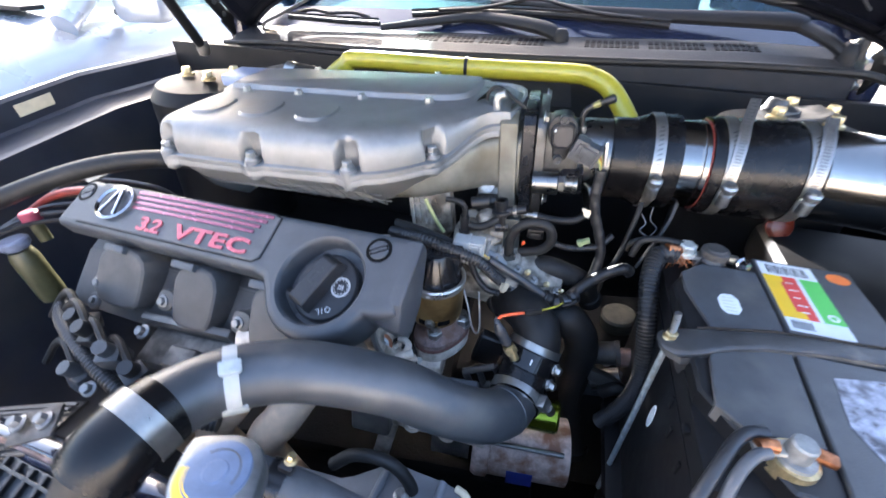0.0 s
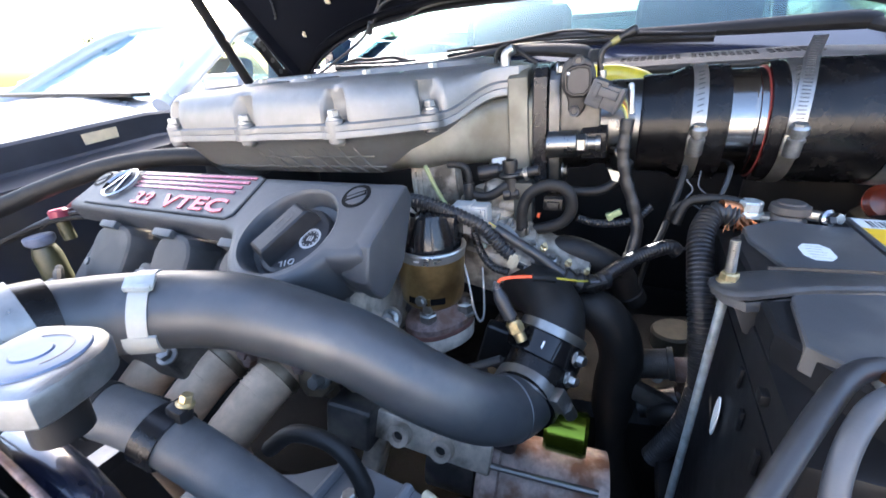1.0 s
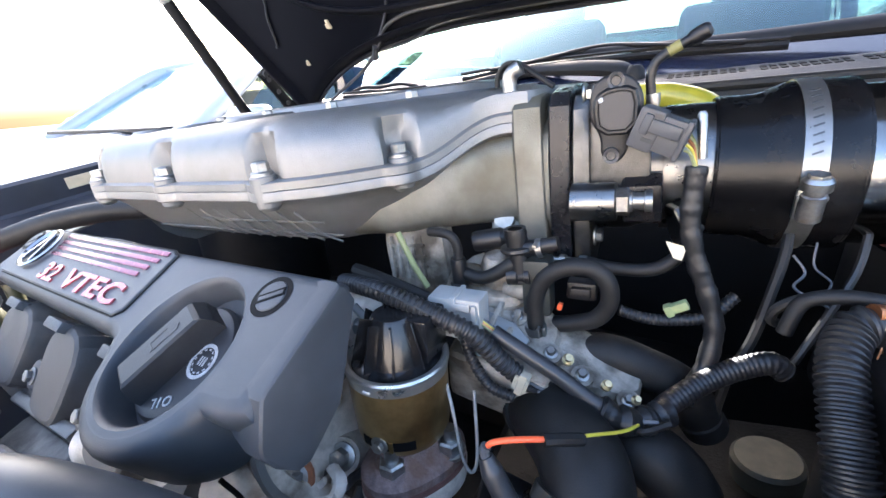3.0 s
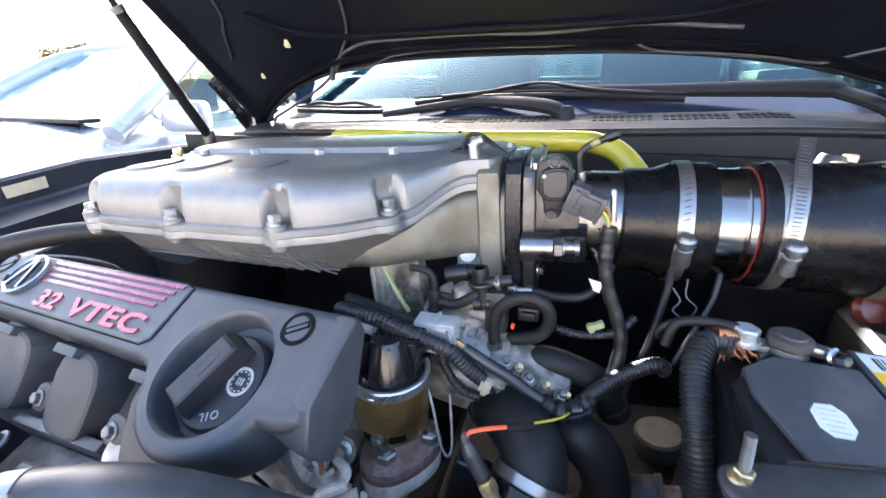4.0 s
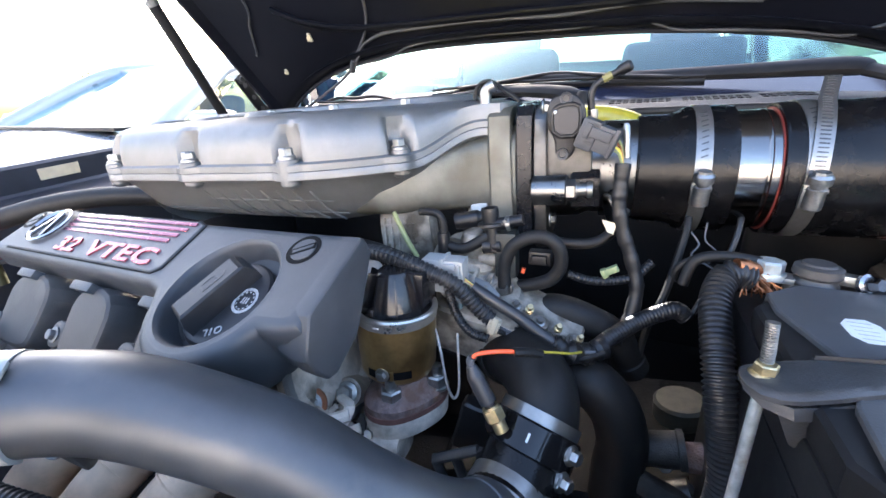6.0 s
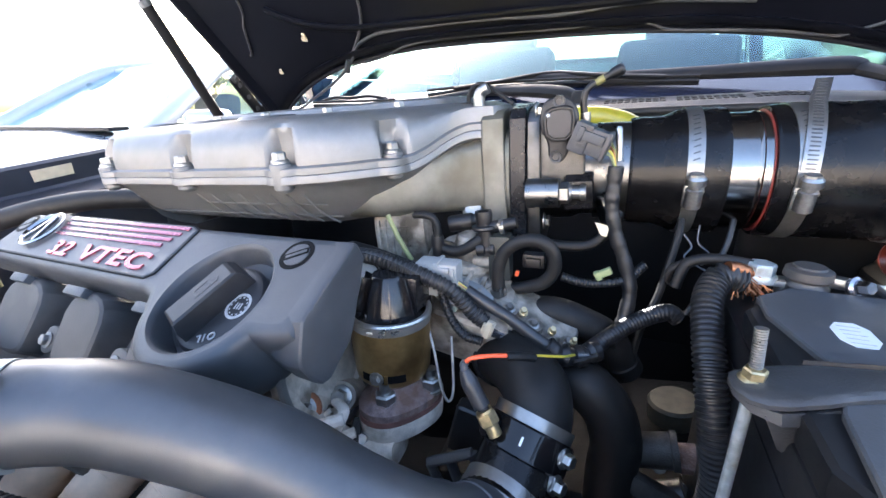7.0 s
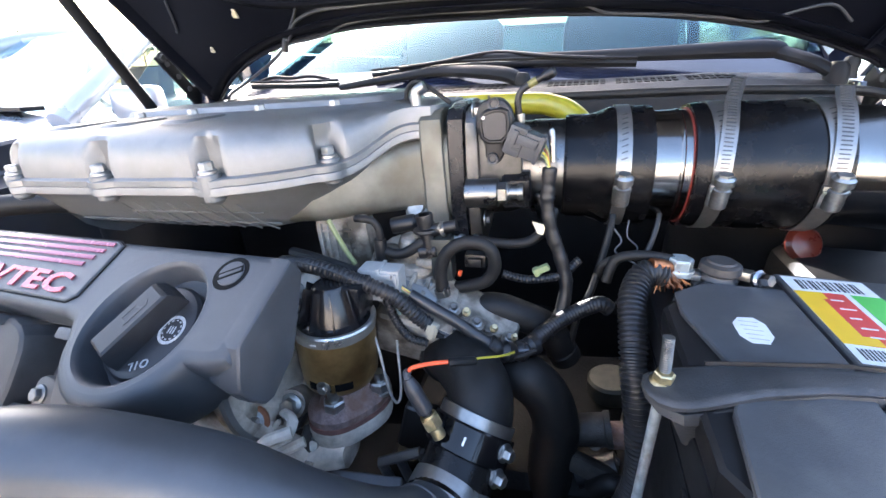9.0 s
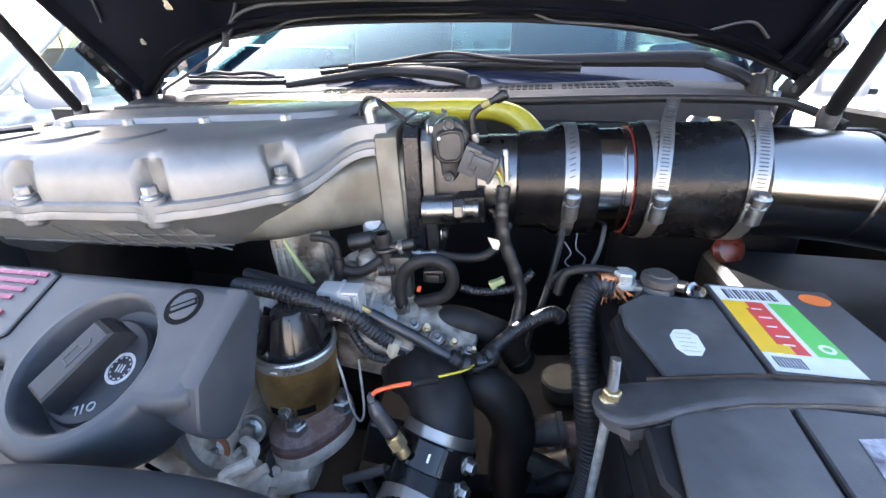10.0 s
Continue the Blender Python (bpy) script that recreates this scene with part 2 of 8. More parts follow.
HEADER = mat("heat-stained header tube", (0.72, 0.53, 0.37), 0.6, 0.0, 0.25, 35, 0.2, 900, (0.40, 0.29, 0.20), 0.58)
BATTERY = mat("dusty black battery case", (0.070, 0.071, 0.074), 0.42, 0.0, 0.25, 40, 0.2, 900, (0.11, 0.105, 0.098), 0.62)
BAR_STEEL = mat("dusty black painted steel", (0.050, 0.049, 0.049), 0.36, 0.0, 0.4, 40, 0.25, 800, (0.19, 0.17, 0.145), 0.60)
COPPER = mat("copper strands", (0.50, 0.20, 0.09), 0.38, 1.0, 0.4, 250, 0.1, 1500, (0.25, 0.10, 0.05), 0.55)
LEAD = mat("lead terminal", (0.30, 0.30, 0.29), 0.5, 0.6, 0.3, 130, 0.3, 900, (0.5, 0.49, 0.45), 0.62)
YELLOW = mat("yellow painted tube", (0.42, 0.36, 0.03), 0.35, 0.0, 0.14, 30, 0.05, 900, (0.16, 0.14, 0.03), 0.68, coat=0.4)
WHITE_PAPER = mat("white label paper", (0.78, 0.78, 0.76), 0.55, 0.0, 0.08, 60, 0.03, 900, (0.55, 0.54, 0.5), 0.7)
WHITE_NYLON = mat("white nylon strap", (0.46, 0.47, 0.45), 0.42, 0.0, 0.1, 80, 0.05, 900)
LABEL_YELLOW = mat("yellow print", (0.85, 0.52, 0.02), 0.45, 0.0, 0.06, 60, 0.02)
LABEL_RED = mat("red print", (0.70, 0.06, 0.05), 0.45, 0.0, 0.08, 60, 0.02)
LABEL_GREEN = mat("green print", (0.12, 0.55, 0.10), 0.45, 0.0, 0.08, 60, 0.02)
ORANGE = mat("orange print", (0.85, 0.20, 0.04), 0.45, 0.0, 0.08, 60, 0.02)
GROOVE_BLACK = mat("black groove", (0.003, 0.003, 0.0035), 0.6, 0.0, 0.1, 60, 0.0, spec=0.1)
INK = mat("dark print", (0.03, 0.03, 0.03), 0.5, 0.0, 0.1, 60, 0.0)
RED_LETTER = mat("red moulded letters", (0.44, 0.10, 0.12), 0.25, 0.4, 0.12, 120, 0.03)
CHROME = mat("chromed emblem", (0.42, 0.42, 0.44), 0.12, 1.0, 0.08, 60, 0.0)
STRIPE = mat("red-grey stripe", (0.30, 0.10, 0.14), 0.25, 0.5, 0.12, 90, 0.03)
RED_WIRE = mat("red wire", (0.75, 0.10, 0.03), 0.4, 0.0, 0.1)
YELLOW_WIRE = mat("yellow wire", (0.62, 0.52, 0.06), 0.4, 0.0, 0.1)
GREEN_CAN = mat("green-yellow anodised can", (0.17, 0.22, 0.02), 0.22, 0.9, 0.2, 60, 0.03)
OLIVE = mat("dull olive cap", (0.075, 0.07, 0.05), 0.6, 0.2, 0.3, 90, 0.2)
RED_PLASTIC = mat("red reflector plastic", (0.10, 0.016, 0.008), 0.3, 0.0, 0.2, 80, 0.05)
PINK_CAP = mat("faded red cap", (0.28, 0.04, 0.07), 0.5, 0.0, 0.2, 80, 0.05)
CLEAR_TANK = mat("aged reservoir plastic", (0.062, 0.058, 0.024), 0.4, 0.0, 0.3, 60, 0.1)
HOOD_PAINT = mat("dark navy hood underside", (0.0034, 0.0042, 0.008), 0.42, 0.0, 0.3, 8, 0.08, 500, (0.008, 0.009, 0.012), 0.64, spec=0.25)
CAR_PAINT = mat("dark blue car paint", (0.012, 0.017, 0.04), 0.25, 0.2, 0.1, 6, 0.0, 900, coat=1.0)
# darker than the panels themselves: the bay's deep shadow is in the colour
BAY_SHADED = mat("near-black inner panel with bay shade", (0.0045, 0.0047, 0.0055), 0.55, 0.0, 0.35, 14, 0.12, 500, (0.016, 0.014, 0.012), 0.64, spec=0.2)
COWL_PLASTIC = mat("weathered cowl plastic", (0.022, 0.023, 0.026), 0.55, 0.0, 0.2, 40, 0.2, 1500, spec=0.2)
STUCCO = mat("warm stucco wall", (0.47, 0.43, 0.385), 0.9, 0.0, 0.15, 2, 0.4, 120)
TAPE = mat("beige tape label", (0.62, 0.54, 0.38), 0.6, 0.0, 0.12, 60, 0.05)
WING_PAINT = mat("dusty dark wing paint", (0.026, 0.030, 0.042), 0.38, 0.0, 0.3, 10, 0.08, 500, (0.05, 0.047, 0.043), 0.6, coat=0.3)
WHITE_CAR = mat("pale silver car paint", (0.36, 0.38, 0.41), 0.3, 0.35, 0.03, 3, 0.0, 900, coat=1.0)
TRIM_BLACK = mat("black trim", (0.008, 0.008, 0.009), 0.45, 0.0, 0.2, 30, 0.05, spec=0.3)
SEAT = mat("grey seat cloth", (0.16, 0.15, 0.14), 0.9, 0.0, 0.15, 60, 0.3)
DASH = mat("dark dashboard", (0.03, 0.03, 0.032), 0.7, 0.0, 0.2, 40, 0.2)
ASPHALT = mat("pale concrete", (0.36, 0.35, 0.33), 0.9, 0.0, 0.3, 6, 0.6, 250, (0.16, 0.155, 0.145), 0.6)
HOSE_GREY = mat("dusty grey washer hose", (0.055, 0.056, 0.06), 0.4, 0.0, 0.2, 60, 0.05, 900)
GLASS = glass("window glass")
SCREEN_GLASS = glass("green-tinted windscreen", (0.50, 0.68, 0.72), 0.0, 0.02)
TINTED = glass("tinted side glass", (0.55, 0.62, 0.6))

# ---- setting: ground, bay panels ----
GROUND_Z = -0.17
solo("ground", box((160, 160, 0.1), (0, 0, GROUND_Z - 0.05)), ASPHALT, "pale concrete of a car park", "ground", kind="structure")


def sheet(rows, m=WORLD, thick=0.004):
    """A thin panel from rows of points, with thickness."""
    bm = bmesh.new()
    grid = [[bm.verts.new(p) for p in row] for row in rows]
    for a, b in zip(grid, grid[1:]):
        for i in range(len(a) - 1):
            bm.faces.new((a[i], a[i + 1], b[i + 1], b[i]))
    bmesh.ops.recalc_face_normals(bm, faces=bm.faces)
    bmesh.ops.solidify(bm, geom=list(bm.faces), thickness=thick)
    return moved(bm, m)


XC = 0.01
HALF = 0.82
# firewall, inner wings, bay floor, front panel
solo("firewall", join(box((1.62, 0.02, 0.72), (XC, 0.555, 0.54), BODY, 0.004), box((1.5, 0.2, 0.02), (XC, 0.45, 0.50), BODY, 0.004)), BAY_SHADED,
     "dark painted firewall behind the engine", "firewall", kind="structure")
solo("bay_floor", box((1.4, 1.1, 0.02), (XC, 0.0, 0.18), BODY, 0.004), BAY_SHADED, "dark undertray below the engine", "undertray", kind="structure")


def wing(side):
    """Inner wing: crowned top edge, the flank below it, a ledge and the panel that drops from it."""
    x0 = XC + side * HALF
    rows = []
    for y in (-0.75, -0.55, -0.35, -0.2, -0.1, 0.0, 0.1, 0.2, 0.3, 0.4, 0.55, 0.72):
        z = 0.845 + 0.095 * min(y, 0.3) - 0.01 * max(y - 0.3, 0) + (0.05 if side > 0 else 0.0)
        prof = ((0.16, -0.30), (0.11, -0.06), (0.06, -0.014), (0.02, -0.001), (0.004, 0.0), (-0.002, -0.006), (-0.006, -0.05), (-0.012, -0.056), (-0.045, -0.062), (-0.07, -0.068), (-0.078, -0.16))
        rows.append([(x0 + side * dx, y, z + dz) for dx, dz in prof] + [(x0 - side * 0.085, y, 0.2)])
    return sheet(rows, BODY)


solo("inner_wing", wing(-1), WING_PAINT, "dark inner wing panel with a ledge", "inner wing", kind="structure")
# same panel as the left, coloured darker because this side lies in shade
solo("inner_wing", wing(1), BAY_SHADED, "dark inner wing panel with a ledge", "inner wing", kind="structure")


def base_y(x):
    """Where the windscreen's foot stands, and how the body leans."""
    return 0.672 + 0.065 * (x / 0.68) ** 2


def base_z(x):
    return 0.945 + 0.03 * x - 0.012 * max(0.0, abs(x) - 0.5) / 0.2


COWL_PROFILE = [(-0.133, -0.11), (-0.132, -0.028), (-0.124, -0.021), (-0.106, -0.016), (-0.088, -0.007), (-0.078, -0.005), (-0.028, 0.001), (-0.012, 0.003), (0.012, 0.001)]


def cowl():
    xs = [-0.69 + 1.37 * i / 44 for i in range(45)]
    return sheet([[(x, base_y(x) + dy, base_z(x) + dz) for x in xs] for dy, dz in COWL_PROFILE], BODY)


COWL = tagged(part("cowl", cowl(), COWL_PLASTIC, None), "weathered black plastic cowl with vent slots below the windscreen", "cowl", kind="structure")
for g0, count in ((-0.155, 5), (-0.085, 6), (-0.005, 6), (0.075, 5), (0.212, 9), (0.333, 9), (0.452, 7)):
    for r in range(2):
        slots = []
        for c in range(count):
            x = g0 + c * 0.0118
            dy = -0.068 + r * 0.026
            slots.append(box((0.0082, 0.017, 0.0012), (x, base_y(x) + dy, base_z(x) - 0.005 + (dy + 0.078) * 0.12 + 0.0006), BODY, 0, (7, 0, 0)))
        part("vent_slot_row", join(*slots), GROOVE_BLACK, COWL, "row of dark vent slots")
seal = solo("hood_seal", tube([(x, base_y(x) - 0.128, base_z(x) - 0.020) for x in [-0.69 + 0.137 * i for i in range(11)]] + [(0.73, 0.60, 0.925), (0.765, 0.54, 0.905)], 0.0075, BODY, 10), RUBBER,
            "black rubber hood seal along the cowl", "seal", kind="structure")

# windscreen, dashboard, cabin
def glass_point(x, t, lift=0.0):
    """A point on the windscreen: t runs from its foot to the roof."""
    return (XC + (x - XC) * (1 - 0.16 * t), base_y(x) - 0.01 + 0.74 * t, base_z(x) + 0.43 * t - 0.035 * t * t + lift)


def screen():
    return sheet([[glass_point(XC - 0.70 + 0.07 * i, k / 8) for i in range(21)] for k in range(9)], BODY, 0.005)


FRIT = mat("black glass border", (0.012, 0.016, 0.034), 0.16, 0.0, 0.1, 20, 0.0, 900, spec=0.6)
solo("windscreen_border", sheet([[glass_point(XC - 0.70 + 0.07 * i, t, 0.003) for i in range(21)] for t in (0.0, 0.045, 0.09)], BODY, 0.001), FRIT,
     "glossy black printed border along the windscreen's foot", "windscreen border", kind="structure")
ws = solo("windscreen", screen(), SCREEN_GLASS, "large curved windscreen reflecting the sky", "windscreen", kind="structure")
ws.visible_shadow = False
solo("dashboard", sheet([[(x, y + 0.13 * (x / 0.7) ** 2, z) for x in (-0.68, -0.4, -0.1, 0.1, 0.4, 0.7)] for y, z in ((0.72, 0.92), (0.9, 0.95), (1.15, 0.96), (1.22, 0.92), (1.22, 0.6))], BODY, 0.01), DASH,
     "dark dashboard top behind the windscreen", "dashboard", kind="structure")


def cabin():
    """Roof, pillars, door glass lines and rear parcel shelf, as one shell with openings."""
    parts = []
    for s in (-1, 1):
        x = XC + s * 0.60
        parts.append(tube([(XC + s * 0.70, 0.74, 0.99), (XC + s * 0.65, 1.05, 1.2), (XC + s * 0.59, 1.40, 1.40)], 0.026, BODY, 8))
        parts.append(tube([(XC + s * 0.60, 1.40, 1.40), (XC + s * 0.60, 2.0, 1.44), (XC + s * 0.58, 2.5, 1.40), (XC + s * 0.66, 3.2, 1.05)], 0.03, BODY, 8))
        parts.append(box((0.05, 0.09, 0.55), (XC + s * 0.66, 2.05, 1.18), BODY, 0.01, (0, -8 * s, 0)))
        parts.append(box((0.05, 2.6, 0.6), (XC + s * 0.74, 2.0, 0.65), BODY, 0.02))
    parts.append(sheet([[(XC + u * 0.6, y, z) for u in (-1, -0.5, 0, 0.5, 1)] for y, z in ((1.38, 1.40), (1.7, 1.45), (2.1, 1.46), (2.5, 1.41))], BODY, 0.02))
    parts.append(box((1.3, 0.5, 0.03), (XC, 3.0, 1.02), BODY, 0.01))
    for s in (-1, 1):
        parts.append(box((0.04, 2.1, 0.10), (XC + s * 0.70, 1.9, 0.99), BODY, 0.01))
        parts.append(box((0.05, 0.5, 0.5), (XC + s * 0.62, 2.55, 1.2), BODY, 0.01, (0, -10 * s, 0)))
    return join(*parts)


CABIN = solo("car_cabin", cabin(), CAR_PAINT, "dark car roof, pillars and doors round the cabin", "car body", kind="structure")
PRIVACY = glass("tinted cabin glass", (0.5, 0.58, 0.57))
for s_ in (-1, 1):
    part("side_window", sheet([[(XC + s_ * 0.70, 0.95, 1.03), (XC + s_ * 0.70, 2.9, 1.03)], [(XC + s_ * 0.60, 1.42, 1.39), (XC + s_ * 0.59, 2.5, 1.40)]], BODY, 0.004), PRIVACY, CABIN, "tinted side window")
part("rear_window", sheet([[(XC - 0.6, 3.2, 1.03), (XC, 3.24, 1.03), (XC + 0.6, 3.2, 1.03)], [(XC - 0.54, 2.52, 1.39), (XC, 2.55, 1.41), (XC + 0.54, 2.52, 1.39)]], BODY, 0.004), PRIVACY, CABIN, "tinted rear window")


def seat(x, y):
    th = thing("car_seat", "grey cloth front seat with headrest seen through the windscreen", "seat", spot(BODY, x, y, 0.45), "car seats")
    part("backrest", box((0.46, 0.14, 0.62), (x, y + 0.12, 0.88), BODY, 0.05, (-14, 0, 0), 3), SEAT, th)
    part("cushion", box((0.48, 0.5, 0.16), (x, y - 0.15, 0.55), BODY, 0.05, (0, 0, 0), 3), SEAT, th)
    part("headrest", box((0.26, 0.09, 0.17), (x, y + 0.24, 1.27), BODY, 0.035, (-10, 0, 0), 3), SEAT, th)


seat(-0.36, 1.75)
seat(0.38, 1.75)
solo("rear_bench", box((1.2, 0.16, 0.6), (XC, 2.75, 0.70), BODY, 0.05, (-14, 0, 0), 3), SEAT, "grey cloth rear bench in the cabin", "seat")

# ---- hood, held open by two struts ----
HOOD_ANGLE = 47.5
HOOD_IN_BODY = Matrix.Translation((XC, 0.685, 0.966)) @ pose(0, 0, 0, -HOOD_ANGLE, 0, 0)
HOOD = BODY @ HOOD_IN_BODY   # local -y runs up along the open hood


def hood_edge(x):
    d = (x - 0.03) / 0.72
    return -0.137 + (0.20 if d < 0 else 0.145) * abs(d) ** 3


def hood_panel(inner):
    rows = []
    xs = [-0.725 + 1.465 * i / 44 for i in range(45)]
    for k in range(15):
        t = k / 14
        rows.append([(x * (1 + 0.03 * t - 0.08 * t * t), hood_edge(x) * (1 - t) - 1.12 * t, (0.024 if not inner else 0.0) + 0.05 * (1 - (x / 0.73) ** 2) * t - 0.08 * t * t) for x in xs])
    return sheet(rows, HOOD, 0.006)


hood = thing("hood", "open dark navy hood seen from below", "hood", spot(HOOD, 0, 0, 0))
part("outer_skin", hood_panel(False), CAR_PAINT, hood)
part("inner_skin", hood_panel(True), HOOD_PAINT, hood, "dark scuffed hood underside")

# ---- intake plenum ----
CAP_GREY = mat("worn sensor plastic", (0.055, 0.05, 0.046), 0.5, 0.0, 0.2, 60, 0.1, 1500)
WIRE_PALE = mat("pale green wire", (0.26, 0.28, 0.12), 0.4, 0.0, 0.15)
RING_METAL = mat("dull tin ring", (0.44, 0.44, 0.42), 0.30, 0.85, 0.2, 60, 0.08, 1200)
GLOSS_PLASTIC = mat("glossy black plastic", (0.011, 0.011, 0.012), 0.2, 0.0, 0.2, 60, 0.03, 900, spread=0.08)
GLOSS_BLACK = mat("glossy black anodising", (0.008, 0.008, 0.009), 0.12, 0.3, 0.15, 60, 0.0, 900, spread=0.05)
TAPED = mat("shiny black tape", (0.013, 0.013, 0.014), 0.42, 0.0, 0.3, 160, 0.35, 350, spread=0.1)
HOSE_RED = mat("faded red silicone", (0.19, 0.026, 0.02), 0.5, 0.0, 0.2, 80, 0.1)
CLEAR_NYLON = mat("cloudy nylon", (0.50, 0.52, 0.50), 0.35, 0.0, 0.2, 120, 0.1)
PO = chaikin([(-27.2, 0.2), (-24, -0.9), (-0.5, -0.9), (3.4, 0.2), (7.3, 3.7), (9.6, 7.0), (11.6, 9.9), (13.6, 11.2), (16.2, 11.4), (16.4, 24.0), (8, 26), (-26.5, 26), (-28.6, 22), (-28.6, 3)], 2)
plenum = thing("intake_plenum", "silver cast-aluminium intake plenum with bolted lid", "intake manifold", spot(PLEN, -8, 12, -7))


FRONT_BOLTS = [(-25.2, -0.1), (-12.4, -0.5), (-0.2, -0.3), (7.4, 5.6)]


def dense(pts, step=0.28):
    out = []
    for a, b in zip(pts, pts[1:] + pts[:1]):
        n = max(1, int(math.hypot(b[0] - a[0], b[1] - a[1]) / step))
        out += [(a[0] + (b[0] - a[0]) * k / n, a[1] + (b[1] - a[1]) * k / n) for k in range(n)]
    return out


def scallop(pts, deep):
    """The outline drawn in round each front bolt."""
    c = inset(pts, 1.0)
    out = []
    for (x, y), (u, v) in zip(pts, c):
        w = max(max(0.0, 1 - ((x - bx) ** 2 + (y - by) ** 2) / 2.6) for bx, by in FRONT_BOLTS)
        w = min(1.0, w * w * 2.2) * deep
        out.append((x + (u - x) * w, y + (v - y) * w))
    return out


def lug(pts, out_by):
    """The flange outline swollen round each bolt."""
    c = inset(pts, 1.0)
    res = []
    for (x, y), (u, v) in zip(pts, c):
        w = max(max(0.0, 1 - ((x - bx) ** 2 + (y - by + .4) ** 2) / 2.2) for bx, by in FRONT_BOLTS) * out_by
        res.append((x - (u - x) * w, y - (v - y) * w))
    return res


PD = dense(PO)
FL = lug(PD, .6)


def rise(h):
    """The joint between lid and body climbs past the last front bolt towards the neck."""
    def z(x, y):
        k = min(1.0, max(0.0, (x + y - 14.0) / 10.5)) * (1.0 if x > 2 else 0.0)
        k *= min(1.0, max(0.0, (x - 2.0) / 5.0))
        return h + 2.3 * k * k * (3 - 2 * k) * (1.0 if h < 1.0 else max(0.0, (3.4 - h) / 2.4))
    return z


lower = stack([(inset(PD, 9.5), -7.2), (inset(PD, 7.0), -6.9), (inset(PD, 4.8), -6.2), (inset(PD, 3.4), -5.0), (inset(PD, 1.8), -2.9), (inset(PD, 1.0), rise(-2.2)), (inset(PD, .5), rise(-1.9)), (inset(FL, .1), rise(-1.85)), (FL, rise(-1.75)), (FL, rise(-1.2)), (inset(FL, .04), rise(-1.10))], PLEN)
part("lower_body", lower, CAST, plenum)
S1 = inset(PD, .32)
lid = stack([(inset(FL, .04), rise(-1.07)), (FL, rise(-1.02)), (FL, rise(-.5)), (inset(FL, .12), rise(-.4)), (scallop(S1, 1.35), rise(-.3)), (scallop(S1, 1.35), rise(.4)), (scallop(inset(PD, .45), 1.3), rise(1.3)), (scallop(inset(PD, .6), 1.1), rise(1.9)), (scallop(inset(PD, .85), .75), rise(2.4)), (scallop(inset(PD, 1.2), .35), 2.85), (scallop(inset(PD, 1.7), .1), 3.2), (inset(PD, 2.4), 3.5), (inset(PD, 3.4), 3.7), (inset(PD, 5.5), 3.82)], PLEN)
part("lid", lid, CAST, plenum)
# waffle ribs on the sloping underside
SLOPE = [(1.0, -3.05), (2.45, -5.02), (3.85, -6.22)]
for k in range(8):
    x = -13.5 + 2.0 * k
    part("underside_rib", tube([(x, SLOPE[0][0], SLOPE[0][1] + .04), (x + .7, SLOPE[1][0], SLOPE[1][1] - .02), (x + 1.4, SLOPE[2][0], SLOPE[2][1])], .085, PLEN, 6, 4), CAST, plenum)
for y, z, xa, xb in ((1.75, -4.1, -13.5, 2.2), (2.9, -5.45, -23, 2.8)):
    part("underside_rib", tube([(xa, y, z), ((xa + xb) / 2, y, z), (xb, y + .35, z)], .085, PLEN, 6, 4), CAST, plenum)


def loft(rings, m):
    bm = bmesh.new()
    vs = [[bm.verts.new(p) for p in r] for r in rings]
    n = len(vs[0])
    for p, q in zip(vs, vs[1:]):
        for i in range(n):
            bm.faces.new((p[i], p[(i + 1) % n], q[(i + 1) % n], q[i]))
    bm.faces.new(vs[0]), bm.faces.new(vs[-1])
    return moved(bm, m)


def squarish(x, y0, y1, z0, z1, n=48, e=.5):
    ring = []
    for i in range(n):
        a = 2 * math.pi * i / n
        c, d = math.cos(a), math.sin(a)
        ring.append((x, (y0 + y1) / 2 + (y1 - y0) / 2 * math.copysign(abs(c) ** e, c), (z0 + z1) / 2 + (z1 - z0) / 2 * math.copysign(abs(d) ** e, d)))
    return ring


DIRTY_CAST = mat("dirty cast aluminium", (0.20, 0.198, 0.17), 0.5, 0.55, 0.3, 30, 0.25, 900, (0.11, 0.105, 0.08), 0.54)
part("neck_duct", loft([squarish(-4, 4.5, 23, -6.4, -1.5), squarish(1, 4.2, 23.5, -6.7, -1.5), squarish(5, 5.2, 24, -6.8, -.9), squarish(9, 8.0, 24, -6.9, -.1), squarish(12, 10.6, 23.5, -7.1, .9), squarish(14, 11.2, 23, -7.4, 1.2), squarish(16.5, 11.2, 22.8, -8.2, 1.6)], PLEN), DIRTY_CAST, plenum, "dirty grey cast neck")
ridge_o = chaikin([(-27.5, 12.6), (-24, 12.0), (5, 11.2), (9, 12.4), (11, 15), (11, 23.5), (8, 25), (-25, 25), (-28, 23)], 2)
part("rear_ridge", stack([(ridge_o, 2.9), (ridge_o, 3.55), (inset(ridge_o, .2), 3.75), (inset(ridge_o, 1.2), 3.85), (inset(ridge_o, 1.6), 4.4), (inset(ridge_o, 2.2), 4.6)], PLEN), CAST, plenum)
for x0 in (-24.5, -17.2, -9.4):
    pad = chaikin([(x0, 2.6), (x0 + 5.6, 2.6), (x0 + 5.0, 9.2), (x0 + .4, 9.2)], 2)
    part("lid_pad", stack([(pad, 3.0), (inset(pad, .2), 3.75), (inset(pad, .5), 4.0)], PLEN), CAST, plenum)
